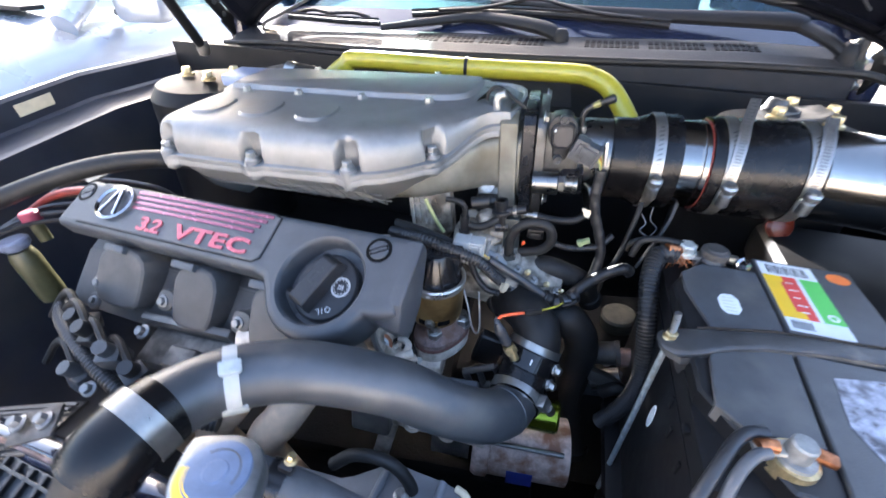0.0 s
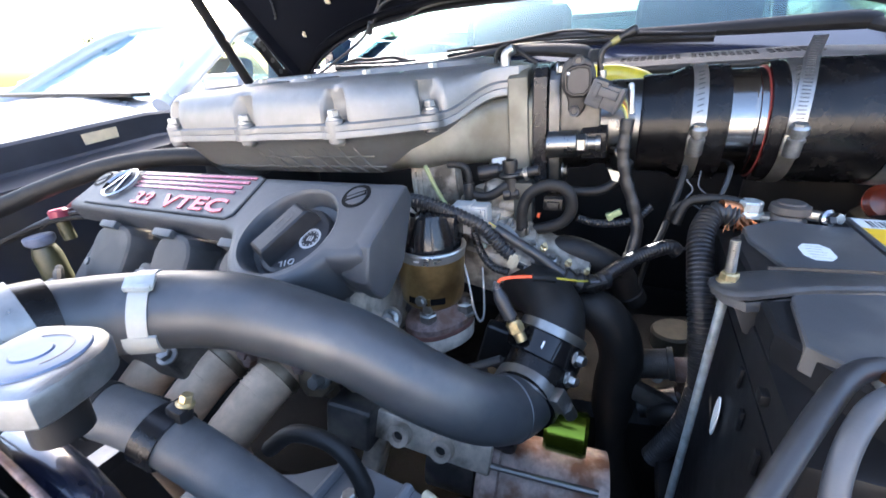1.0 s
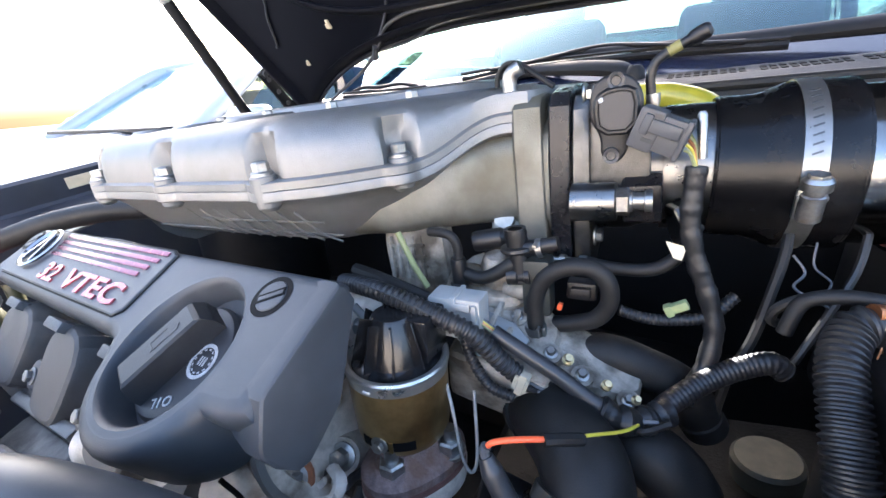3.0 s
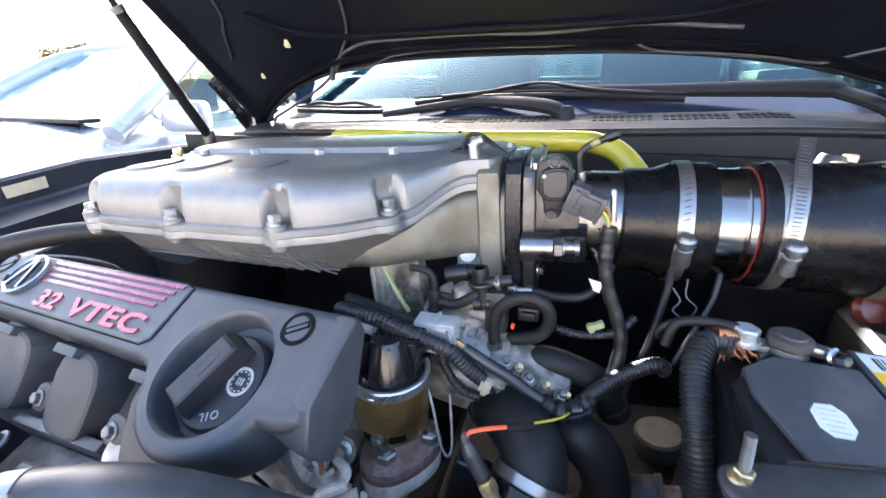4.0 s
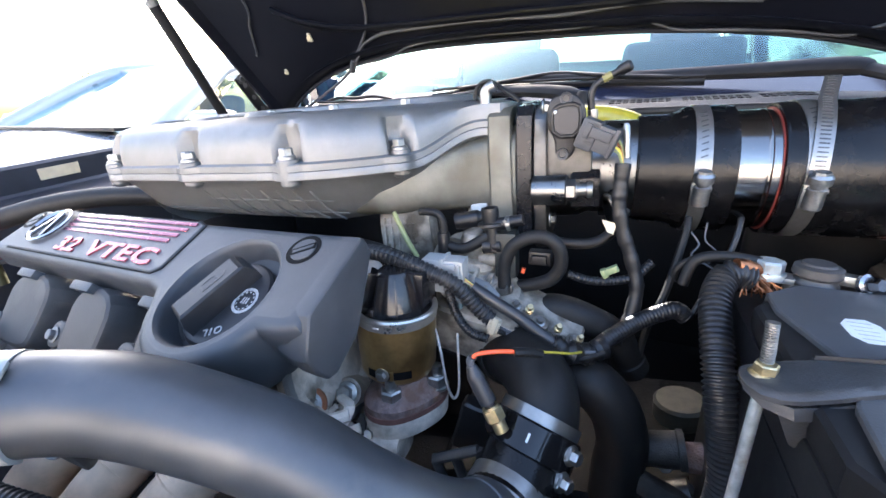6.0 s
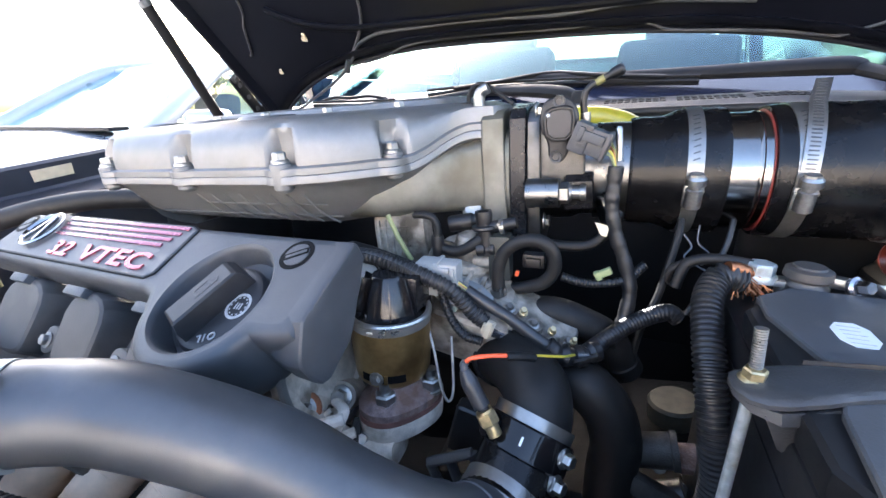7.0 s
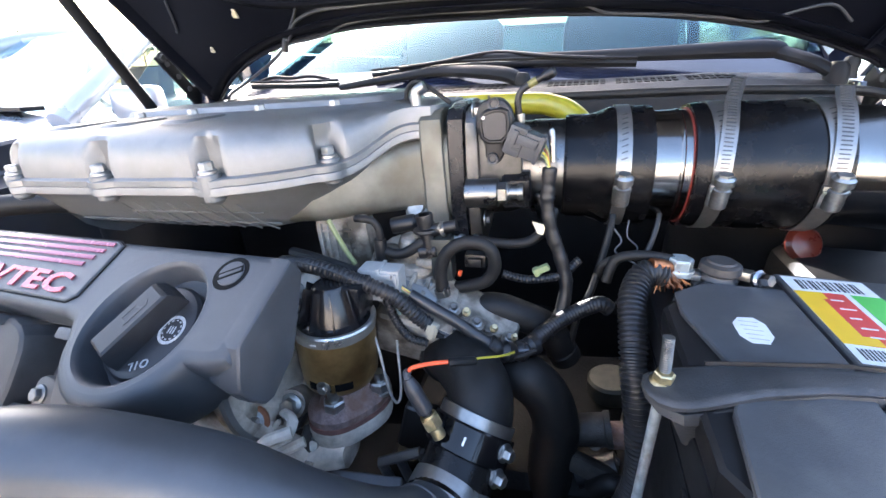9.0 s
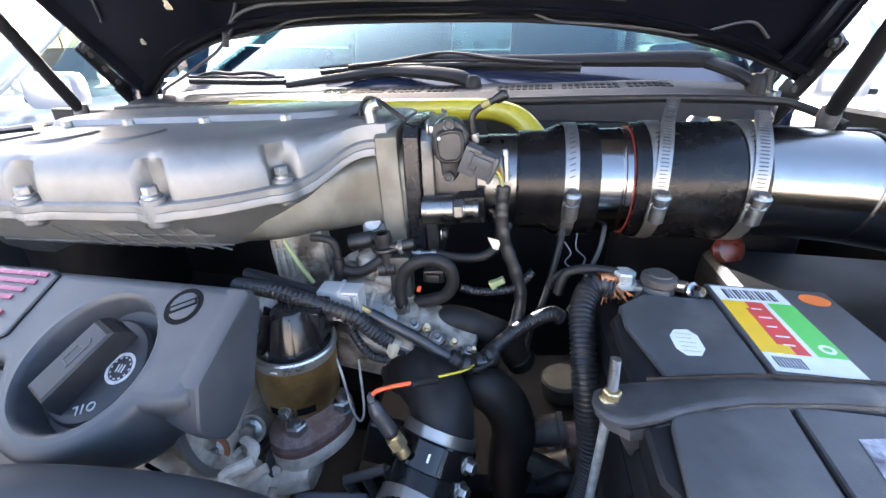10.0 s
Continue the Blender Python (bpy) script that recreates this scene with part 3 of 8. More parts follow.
for x, y in FRONT_BOLTS:
    bz = -0.3
    boss = lathe([(0, -2.3), (.55, -2.2), (.85, -1.9), (.95, -1.0), (.95, 0.2), (.88, .3), (0, .3)], PLEN @ pose(x, y, bz), 18)
    part("bolt_boss", boss, CAST, plenum)
    part("flange_bolt", bolt(.6, .95, PLEN @ pose(x, y, bz + .3), 1.3), ZINC, plenum)
for x, y in ((-22, 12.4), (-13.5, 12.1), (-4.0, 11.8), (5.0, 11.9), (-18, 24.4), (2, 24.4)):
    part("flange_bolt", bolt(.55, .85, PLEN @ pose(x, y, 3.6)), ZINC, plenum)
# raised neck towards the throttle
nf = chaikin([(-6.6, -5.2), (-5.2, -6.8), (5.2, -6.8), (6.6, -5.2), (6.6, 5.2), (5.2, 6.6), (-5.2, 6.6), (-6.6, 5.2)], 1)
part("neck_flange", prism(nf, 0, 2.2, CM @ pose(14.5, 16.4, -4.4, 0, 93, 0), .2), DIRTY_CAST, plenum)
for x, y, z in ((12.0, 20.0, 2.4), (14.4, 11.9, 2.2)):
    part("stud_boss", lathe([(0, -2.4), (1.1, -2.4), (1.1, 0), (0, 0)], CM @ pose(x, y, z - .9), 16), CAST, plenum)
    part("flange_bolt", bolt(.6, 1.2, CM @ pose(x, y, z - .9)), ZINC, plenum)

# ---- throttle body and intake tubes ----
TB = CM @ pose(16.9, 16.5, -4.7, 0, 94, 0)          # local z runs along the intake, to the right
throttle = thing("throttle", "machined aluminium throttle body with black adapter plate", "throttle body", spot(TB, 5, 0, 4))
plate = chaikin([(-6.9, -5.4), (-5.2, -7.0), (5.6, -7.0), (7.0, -5.0), (6.6, 5.2), (5.2, 6.8), (-5.0, 6.8), (-6.9, 5.2)], 1)
part("adapter_plate", prism(plate, 0.2, 1.7, TB, .15), BLACK_ANOD, throttle, "black anodised adapter plate")
tbf = chaikin([(-6.6, -5.0), (-4.8, -6.7), (5.2, -6.7), (7.8, -4.6), (6.2, 4.8), (4.8, 6.3), (-4.8, 6.3), (-6.6, 4.8)], 1)
part("flange", prism(tbf, 1.75, 3.0, TB, .15), MACHINED_DULL, throttle)
part("housing", stack([(circle(5.0, 32), 3.0), (circle(4.9, 32), 5.5), (circle(4.5, 32), 6.5), (circle(4.5, 32), 10.2)], TB), MACHINED, throttle)
part("sensor_mount", box((7.4, 2.2, 4.6), (-1.2, -5.0, 4.6), TB, .3), MACHINED_DULL, throttle)
part("stop_barrel", lathe([(0, 0), (1.35, 0), (1.35, 2.9), (1.2, 3.0), (0, 3.0)], CM @ pose(18.7, 9.3, -5.9, 0, 93, 0), 24), MACHINED, throttle)
part("stop_nut", stack([(ngon(1.0), 0), (ngon(1.0), .8), (ngon(.85), .9)], CM @ pose(21.6, 9.3, -6.05, 0, 93, 0)), ZINC, throttle)
part("stop_pin", lathe([(0, 0), (.75, 0), (.75, .25), (.6, .3), (.6, 1.0), (.75, 1.05), (.75, 1.5), (0, 1.5)], CM @ pose(22.4, 9.3, -6.1, 0, 93, 0), 20), STEEL, throttle)
part("stop_plate", prism(chaikin([(-1.9, -1.4), (1.2, -1.6), (2.0, 0), (1.4, 1.7), (-1.6, 1.7)], 1), 0, 2.6, CM @ pose(21.9, 11.2, -6.3, 0, 93, 0), .2), BLACK_ANOD, throttle)
part("spindle_arm", prism(chaikin([(-.9, -1.6), (2.6, -1.2), (2.6, 1.0), (-.9, 1.4)], 1), 0, .5, CM @ pose(25.0, 11.0, -8.0, 0, 80, 20), .1), MACHINED, throttle)
for yy, zz in ((11.2, 1.3), (11.0, -9.0), (21.6, 1.2)):
    part("flange_bolt", bolt(.55, .6, CM @ pose(19.8, yy, zz, 0, 94, 0)), ZINC, throttle)
tps = thing("position_sensor", "black throttle position sensor with two screws", "sensor", spot(CM, 21.8, 10, -1))
SEN = CM @ pose(21.9, 9.9, -.2, 90, 0, 4)
so = chaikin([(-1.0, 2.35), (.7, 2.5), (1.6, 1.4), (1.7, .0), (.9, -1.2), (.5, -2.7), (-.35, -3.3), (-1.1, -2.7), (-1.0, -1.3), (-1.65, -.2), (-1.55, 1.3)][::-1], 2)
part("body", stack([(so, -1.2), (so, .7), (inset(so, .12), .85), (inset(so, .3), .9)], SEN), PLASTIC, tps)
dome = chaikin([(-1.25, -1.2), (1.2, -1.35), (1.5, 1.2), (.6, 1.75), (-.9, 1.6), (-1.4, .8)], 1)
part("dome", stack([(dome, .8), (dome, 1.5), (inset(dome, .15), 1.7), (inset(dome, .28), 1.7), (inset(dome, .34), 1.58)], SEN), PLASTIC, tps)
part("dome_panel", stack([(inset(dome, .36), 1.5), (inset(dome, .4), 1.66)], SEN), CAP_GREY, tps, "worn grey panel")
for xx, yy in ((.1, 2.0), (-.45, -2.55)):
    sc = part("mount_screw", lathe([(0, .5), (.28, .5), (.32, .75), (.5, .8), (.52, .3), (.52, 0)], SEN @ pose(xx, yy, .8), 18), BAR_STEEL, tps)
part("wax_mark", lathe([(0, .16), (.12, .12), (.2, 0)], SEN @ pose(-.85, 1.0, 1.6), 10), WHITE_PAPER, tps)
CON = CM @ pose(24.5, 8.2, -1.65, 0, 27, -8)
con = thing("sensor_plug", "grey plastic wiring plug with yellow-green wires", "connector", spot(CM, 24.6, 8, -3))
part("shell", join(box((1.5, 1.9, 2.5), (-.8, 0, 0), CON, .2), box((1.7, 1.7, 2.15), (.7, 0, 0), CON, .15)), GREY_PLASTIC, con)
part("latch", join(box((2.2, .4, .8), (0, -.95, .35), CON, .1), box((.5, .6, 1.2), (-.9, -.95, .35), CON, .1)), GREY_PLASTIC, con)
for zz in (-.55, .95):
    part("latch_slot", box((.7, .1, .22), (-.5, -.93, zz), CON), INK, con)
part("rear_lip", box((.3, 1.9, 2.4), (1.35, 0, 0), CON, .08), GREY_PLASTIC, con)
for i, c in enumerate((WIRE_PALE, YELLOW_WIRE, COPPER, WIRE_PALE)):
    part("wire", tube([(25.7 + .12 * i, 8.4 + .22 * i, -2.9 + .28 * i), (26.05 + .09 * i, 8.4 + .16 * i, -3.2 + .15 * i), (26.35, 8.5 + .06 * i, -4.3)], .11, CM, 6), c, con)
part("sleeve", tube([(26.4, 8.5, -4.0), (26.15, 8.4, -5.8), (26.0, 8.3, -7.6), (26.3, 8.2, -10), (26.9, 8.1, -12.2), (27.3, 7.7, -15.0), (26.6, 6.9, -17.6), (25.4, 5.4, -19)], .62, CM, 12, rfun=lambda s, i: 1 + .06 * math.sin(s * 3.1) + .05 * math.sin(s * 7.7)), TAPED, con, "shiny black taped wiring sleeve")

A0, A1 = Vector((22.5, 16.5, -5.2)), Vector((50.5, 16.0, -7.8))
AX = (A1 - A0).normalized()


def ax(x):
    return A0 + AX * ((x - A0.x) / AX.x)


def slot_turn(d):
    """Turn about d that lays a slot's long side along the hose axis."""
    q = d.to_track_quat("Z", "Y")
    v = q.inverted() @ Vector((0, 0, 1))
    return math.degrees(math.atan2(v.y, v.x))


def band(x, r, w, name="hose_clamp", label="stainless worm-drive hose clamp on the intake hose", tail=0.0, turn=192.0, group="intake hose clamps"):
    """A worm-drive clamp: slotted band, screw housing and screw, round the intake axis at x."""
    fr = CM @ along(ax(x), ax(x) + AX)
    th = thing(name, label, "hose clamp", (fr @ Vector((0, 0, 0)))[:], group)
    b = part("band", lathe([(r, -w / 2), (r + .1, -w / 2), (r + .1, w / 2), (r, w / 2)], fr, 48, True), STEEL, th)
    # the axis frame's own x axis is turned to bring the housing to the front
    ux = (fr.to_3x3() @ Vector((1, 0, 0))).normalized()
    uy = (fr.to_3x3() @ Vector((0, 1, 0))).normalized()
    front = (CM.to_3x3() @ Vector((0, math.cos(radians(turn)) - 1e-9, math.sin(radians(turn))))).normalized()
    ang = math.atan2(front.dot(uy), front.dot(ux))
    loc = fr @ pose(0, 0, 0, 0, 0, math.degrees(ang))
    upward = (CM.to_3x3() @ Vector((0, 0, 1))).normalized()
    way = 1 if (fr.to_3x3() @ Vector((-math.sin(ang), math.cos(ang), 0))).dot(upward) > 0 else -1
    part("screw_housing", join(lathe([(0, 0), (.55, 0), (.66, .1), (.66, 1.7), (.55, 1.8), (0, 1.8)], loc @ pose(r + .62, -way * .9, 0, -90 * way, 0, 0), 18), box((.4, 2.0, w * 1.2), (r + .2, 0, 0), loc, .12), box((.5, .3, w * 1.25), (r + .35, way * .5, 0), loc, .08)), ZINC, th)
    part("screw", join(lathe([(0, 0), (.5, 0), (.5, .3), (.78, .35), (.78, .9), (.6, 1.1), (0, 1.1)], loc @ pose(r + .72, way * .9, 0, -90 * way, 0, 0), 16), stack([(ngon(.6), 1.0), (ngon(.55), 1.3)], loc @ pose(r + .72, way * .9, 0, -90 * way, 0, 0))), ZINC, th)
    for k in range(9):
        a = ang + way * radians(30 + 5.6 * k)
        q = fr @ pose(0, 0, 0, 0, 0, math.degrees(a))
        part("band_slot", box((.03, .12, w * .45), (r + .1, 0, 0), q, 0, (22, 0, 0)), GREY_PLASTIC, b)
    if tail:
        rows = []
        for k in range(13):
            a = ang + way * radians(4 + 80 * k / 12)
            rr = r + .2 + .25 * (k / 12) ** 2
            rows.append((rr * math.cos(a), rr * math.sin(a), 1.0 * (k / 12) ** 2))
        d = (Vector(rows[-1]) - Vector(rows[-2])).normalized()
        d = (d + Vector((0, 0, .12))).normalized()
        rows += [tuple(Vector(rows[-1]) + d * tail * k / 4) for k in (1, 2, 3, 4)]
        strip = sheet([[(x, y, z - w * .46) for x, y, z in rows], [(x, y, z + w * .46) for x, y, z in rows]], fr, .07)
        tl = part("band_tail", strip, STEEL, th, "loose slotted band end standing up")
        for p, q in zip(rows[2::1], rows[3::1]):
            m = Vector(p).lerp(Vector(q), .5)
            for f in (.25, .75):
                c = Vector(p).lerp(Vector(q), f)
                part("tail_slot", box((w * .5, .10, .10), (0, 0, 0), fr @ Matrix.Translation(c) @ along((0, 0, 0), Vector(q) - Vector(p)) @ pose(0, 0, 0, 0, 0, slot_turn(Vector(q) - Vector(p)))), GREY_PLASTIC, tl)
    return th


solo("metal_throttle_neck", stack([(circle(4.75, 40), 0), (circle(4.75, 40), 4.2)], CM @ along(ax(24.6), ax(25))), MACHINED, "bright machined throttle outlet ring", "ring")


def hose_thing(x0, profile, label):
    """A silicone hose on the intake axis, with its moulded end lips."""
    th = thing("intake_hose", label, "hose", (CM @ ax(x0))[:])
    fr = CM @ along(ax(x0), ax(x0 + 1))
    part("wall", lathe(profile, fr, 56), SILICONE, th)
    (r0, z0), (r1, z1) = profile[1], profile[-2]
    part("end_lip", lathe([(r0 - .3, z0 - .12), (r0 + .02, z0 - .12), (r0 + .05, z0), (r0, z0 + .15), (r0 - .3, z0 + .15)], fr, 56, True), SILICONE, th)
    part("end_lip", lathe([(r1 - .3, z1 - .15), (r1, z1 - .15), (r1 + .05, z1), (r1 + .02, z1 + .12), (r1 - .3, z1 + .12)], fr, 56, True), SILICONE, th)
    return th


hose_thing(27.6, [(4.9, 0), (5.0, .1), (5.1, .2), (5.1, 2.4), (5.35, 3.2), (5.7, 4.0), (5.75, 7.3), (5.66, 7.5), (5.3, 7.5)], "black silicone reducer hose on the throttle body")
band(32.6, 5.76, 1.25)
mt = thing("metal_intake_tube", "short polished metal intake tube", "pipe", (CM @ ax(36))[:])
part("tube_wall", lathe([(5.25, 0), (5.25, 5.5)], CM @ along(ax(34.8), ax(36)), 56), POLISHED, mt)
part("rolled_bead", lathe([(5.24, -.2), (5.33, -.1), (5.36, 0), (5.33, .1), (5.24, .2)], CM @ along(ax(37.4), ax(38)), 56), POLISHED, mt)
lh = hose_thing(38.35, [(5.3, 0), (5.72, .05), (5.8, .4), (5.8, 10.8), (5.72, 11.0), (5.3, 11)], "long black silicone coupling hose with a red inner edge")
part("red_edge", lathe([(5.26, .05), (5.42, .06), (5.45, .1), (5.42, .16), (5.26, .18)], CM @ along(ax(38.1), ax(39)), 56), HOSE_RED, lh, "red inner edge")
band(40.2, 5.82, 1.35, tail=4.6)
band(48.2, 5.82, 1.5, tail=2.0)
pe = thing("polished_intake_elbow", "large mirror-polished intake elbow pipe", "pipe", spot(CM, 60, 14, -20))
part("pipe_wall", tube([ax(46), ax(50), ax(54) + Vector((0, -.2, -.2)), Vector((60, 15.2, -9.4)), Vector((66, 13.4, -10.8)), Vector((71.5, 9.6, -12.8)), Vector((75, 3.5, -15.6)), Vector((76.5, -4, -19))], 5.25, CM, 44, 10), POLISHED, pe)
part("weld_bead", lathe([(5.2, -.18), (5.32, -.1), (5.35, 0), (5.32, .1), (5.2, .18)], CM @ along((58.6, 15.4, -9.0), (60, 15.2, -9.4)), 44), MACHINED, pe)

# ---- engine cover ----
cover = thing("engine_cover", "dark grey plastic engine cover with red lettering", "engine cover", spot(COVER, -20, -2, -6))
WX, WY, WR = -5.1, -4.3, 4.75
arc = circle(6.35, 19, WX, WY, 205, 338)
right = [(2.6, -6.5), (3.9, -5.9), (4.3, 1.6), (3.9, 2.2)]
OUT = arc + right + [(-45.4, 2.2), (-46.2, 1.6), (-46.8, -4.4), (-46.2, -4.9), (-13.5, -5.1), (-12.0, -5.5)]


def holed(outline, hole, z):
    """A flat face with a hole."""
    bm = bmesh.new()
    for loop in (outline, hole):
        vs = [bm.verts.new((x, y, z)) for x, y in loop]
        for a, b in zip(vs, vs[1:] + vs[:1]):
            bm.edges.new((a, b))
    bmesh.ops.triangle_fill(bm, edges=list(bm.edges), use_beauty=True)
    return bm


hole = circle(WR + .55, 40, WX, WY)
top = holed(inset(OUT, .95), hole, 0)


def raked(pts, w):
    """The outline at height w, its rear edge drawn forward towards the bottom."""
    return [(x, u + min(0.0, w) / 4.8 * max(0.0, u + 5.2)) for x, u in pts]


skirt = stack([(inset(OUT, .95), 0), (inset(OUT, .62), -.05), (inset(OUT, .34), -.18), (inset(OUT, .14), -.4), (inset(OUT, .03), -.7), (OUT, -1.1), (raked(inset(OUT, .05), -2.6), -2.6)], bottom=False, top=False)
well = lathe([(WR + .55, 0), (WR + .25, .02), (WR + .05, -.12), (WR - .1, -.4), (WR - .55, -4.2), (WR - .9, -4.6), (0, -4.6)], pose(WX, WY, 0), 40)
part("shell", moved(join(top, skirt, well), COVER), COVER_PLASTIC, cover, sharp=28)
deep = arc + right + [(-13, 2.2), (-13.2, -4.8)]


def drafted(pts, w):
    """The deep end's outline at depth w: its rear drawn forward, its outer side drawn in."""
    return [(x - (0.04 * (-w - 1.0) if x > 2 else 0.0), u + min(0.0, w) / 8.0 * max(0.0, u + 5.2)) for x, u in pts]


part("front_bulge", stack([(drafted(inset(deep, .06), -2.3), -2.3), (drafted(inset(deep, .05), -3.6), -3.6), (drafted(inset(deep, .18), -4.7), -4.9), (drafted(inset(deep, .5), -5.2), -5.7), (drafted(inset(deep, 1.1), -5.4), -6.2), (drafted(inset(deep, 1.8), -5.4), -6.4)], COVER, top=True), COVER_PLASTIC, cover, sharp=28)
END = [(1.9, -1.5), (2.0, -.35), (1.75, .0), (-4.7, .012), (-5.1, -.08), (-6.85, -1.75), (-7.1, -2.2), (-7.1, -3.6), (-6.75, -4.9), (-6.2, -5.25), (-3.3, -5.0), (-2.6, -4.7)]
part("end_wall", loft([[(x, (y + 2.4) * k - 2.4, min(.012, (z + 2.6) * k - 2.6)) for y, z in END] for x, k in ((-.6, .7), (1.6, .93), (3.0, 1.0), (3.95, 1.0), (4.2, .985), (4.32, .955), (4.36, .92))], COVER), COVER_PLASTIC, cover, "flat end face with a crisp edge", sharp=24)
pl = [(-42.6, -4.1), (-14.0, -4.1), (-13.2, -3.5), (-13.0, 1.5), (-14, 1.9), (-41.9, 1.9), (-42.6, 1.3)]
part("badge_groove", stack([(inset(pl, -.16), .005), (inset(pl, -.16), .03)], COVER), GROOVE_BLACK, cover)
plate_ob = part("badge_plate", stack([(pl, .0), (pl, .12), (inset(pl, .12), .2)], COVER), COVER_PLASTIC, cover)
for i in range(4):
    yy = 1.4 - .72 * i
    part("stripe", box((21.5 - .7 * i, .40, .14), (-24.6 - .2 * i, yy, .25), COVER, .05), STRIPE, plate_ob)


def text(body, size, m, material, name, parent, depth=.12, space=1.0, shear=0.0, squeeze=1.0, bold=0.0):
    cu = bpy.data.curves.new("text", "FONT")
    cu.body, cu.size, cu.extrude, cu.bevel_depth, cu.resolution_u = body, size, depth, .015, 3
    cu.offset = bold
    cu.align_x, cu.align_y, cu.space_character, cu.shear = "CENTER", "CENTER", space, shear
    ob = bpy.data.objects.new("tmp", cu)
    scene.collection.objects.link(ob)
    me = ob.evaluated_get(bpy.context.evaluated_depsgraph_get()).to_mesh()
    bm = bmesh.new()
    bm.from_mesh(me)
    ob.to_mesh_clear()
    bpy.data.objects.remove(ob)
    bpy.data.curves.remove(cu)
    bmesh.ops.scale(bm, vec=(squeeze, 1, 1), verts=bm.verts)
    return part(name, moved(bm, m), material, parent)


text("3.2", 2.5, COVER @ pose(-30.3, -2.75, .22), RED_LETTER, "number_lettering", plate_ob, squeeze=1.45, space=.88, bold=.06)
text("VTEC", 2.5, COVER @ pose(-20.6, -2.8, .22), RED_LETTER, "word_lettering", plate_ob, squeeze=1.75, space=1.08, bold=.07)
EMB = COVER @ pose(-38.0, -.7, .3)
part("emblem_ring", moved(lathe([(2.25, 0), (2.5, .15), (2.65, .3), (2.4, .4), (2.15, .2)], WORLD, 32, True), EMB @ Matrix.Diagonal((1.12, .95, 1, 1))), CHROME, plate_ob, "chromed oval emblem")
part("emblem_bars", join(box((.4, 3.6, .35), (-.75, 0, .25), EMB, .08, (0, 0, -17)), box((.4, 3.6, .35), (.75, 0, .25), EMB, .08, (0, 0, 17))), CHROME, plate_ob)


def quarter_turn(x, y):
    sc = part("fastener", lathe([(0, .1), (1.0, .1), (1.05, .04), (1.05, 0)], COVER @ pose(x, y, 0), 28), COVER_PLASTIC, cover)
    part("fastener_groove", lathe([(1.05, .012), (1.42, .012), (1.42, .03), (1.05, .03)], COVER @ pose(x, y, 0), 28, True), GROOVE_BLACK, cover)
    part("fastener_slot", box((2.0, .62, .05), (x, y, .095), COVER, .02, (0, 0, 30)), GROOVE_BLACK, sc)
    part("slot_blade", box((1.7, .26, .08), (x, y, .11), COVER, .03, (0, 0, 30)), COVER_PLASTIC, sc)


quarter_turn(0.0, 0.1)
quarter_turn(-44.6, .2)


CAP_PRINT = mat("worn white print", (0.42, 0.42, 0.42), 0.5, 0.0, 0.3, 200, 0.0)
CAP_PLASTIC = mat("worn black cap plastic", (0.020, 0.0205, 0.023), 0.42, 0.0, 0.3, 60, 0.12, 1500, (0.035, 0.034, 0.033), 0.62, spec=0.35)
cap = thing("oil_filler_cap", "black plastic oil filler cap with raised grip", "oil cap", spot(COVER, WX, WY, -4))
CAPM = COVER @ pose(WX + .15, WY - .15, -3.5, 3, 0, 0)
part("skirt", lathe([(3.55, 0), (3.7, .3), (3.7, 2.1), (3.5, 2.35), (3.2, 2.45), (0, 2.45)], CAPM, 40), CAP_PLASTIC, cap)
GRIP = CAPM @ pose(-.55, 0, 0, 0, 0, -22)
part("grip", loft([[(-1.25, -2.9, 2.3), (1.25, -2.9, 2.3), (1.25, 3.2, 2.3), (-1.25, 3.2, 2.3)], [(-1.2, -2.85, 3.3), (1.2, -2.85, 3.3), (1.2, 3.1, 3.3), (-1.2, 3.1, 3.3)], [(-1.05, -2.6, 3.95), (1.05, -2.6, 3.95), (1.05, 2.7, 3.95), (-1.05, 2.7, 3.95)], [(-.9, -2.4, 4.1), (.9, -2.4, 4.1), (.9, 2.4, 4.1), (-.9, 2.4, 4.1)]], GRIP), CAP_PLASTIC, cap, sharp=20)
part("grip_icon", join(box((.12, 1.9, .03), (.35, .5, 4.11), GRIP), box((.12, 1.2, .03), (-.4, .3, 4.11), GRIP), box((.75, .12, .03), (0, -.3, 4.11), GRIP), box((.6, .12, .03), (.05, 1.0, 4.11), GRIP, 0, (0, 0, 20)), box((.5, .12, .03), (.2, 1.5, 4.11), GRIP, 0, (0, 0, -30))), INK, cap)
disc = part("white_ring", lathe([(.86, 0), (1.08, 0), (1.08, .03), (.86, .03)], CAPM @ pose(1.9, .25, 2.46), 28, True), CAP_PRINT, cap, "white printed ring")
part("ring_print", join(*[box((.1, .55, .03), (1.9 - .24 + .24 * i, .25, 2.48), CAPM) for i in range(3)], *[box((.1, .16, .03), (1.9 + .72 * math.cos(k * .52), .25 + .72 * math.sin(k * .52), 2.48), CAPM, 0, (0, 0, 30 * k)) for k in range(12)]), CAP_PRINT, disc)
text("OIL", .85, CAPM @ pose(1.0, -2.45, 2.48, 0, 0, 205), CAP_PRINT, "lettering", cap, .02, space=1.35)

DUSTY_COVER = mat("dusty dark grey plastic", (0.050, 0.049, 0.049), 0.58, 0.0, 0.35, 30, 0.15, 700, (0.085, 0.078, 0.070), 0.56)
DULL_ZINC = mat("dull grey zinc", (0.22, 0.22, 0.22), 0.45, 0.7, 0.3, 120, 0.2, 900)
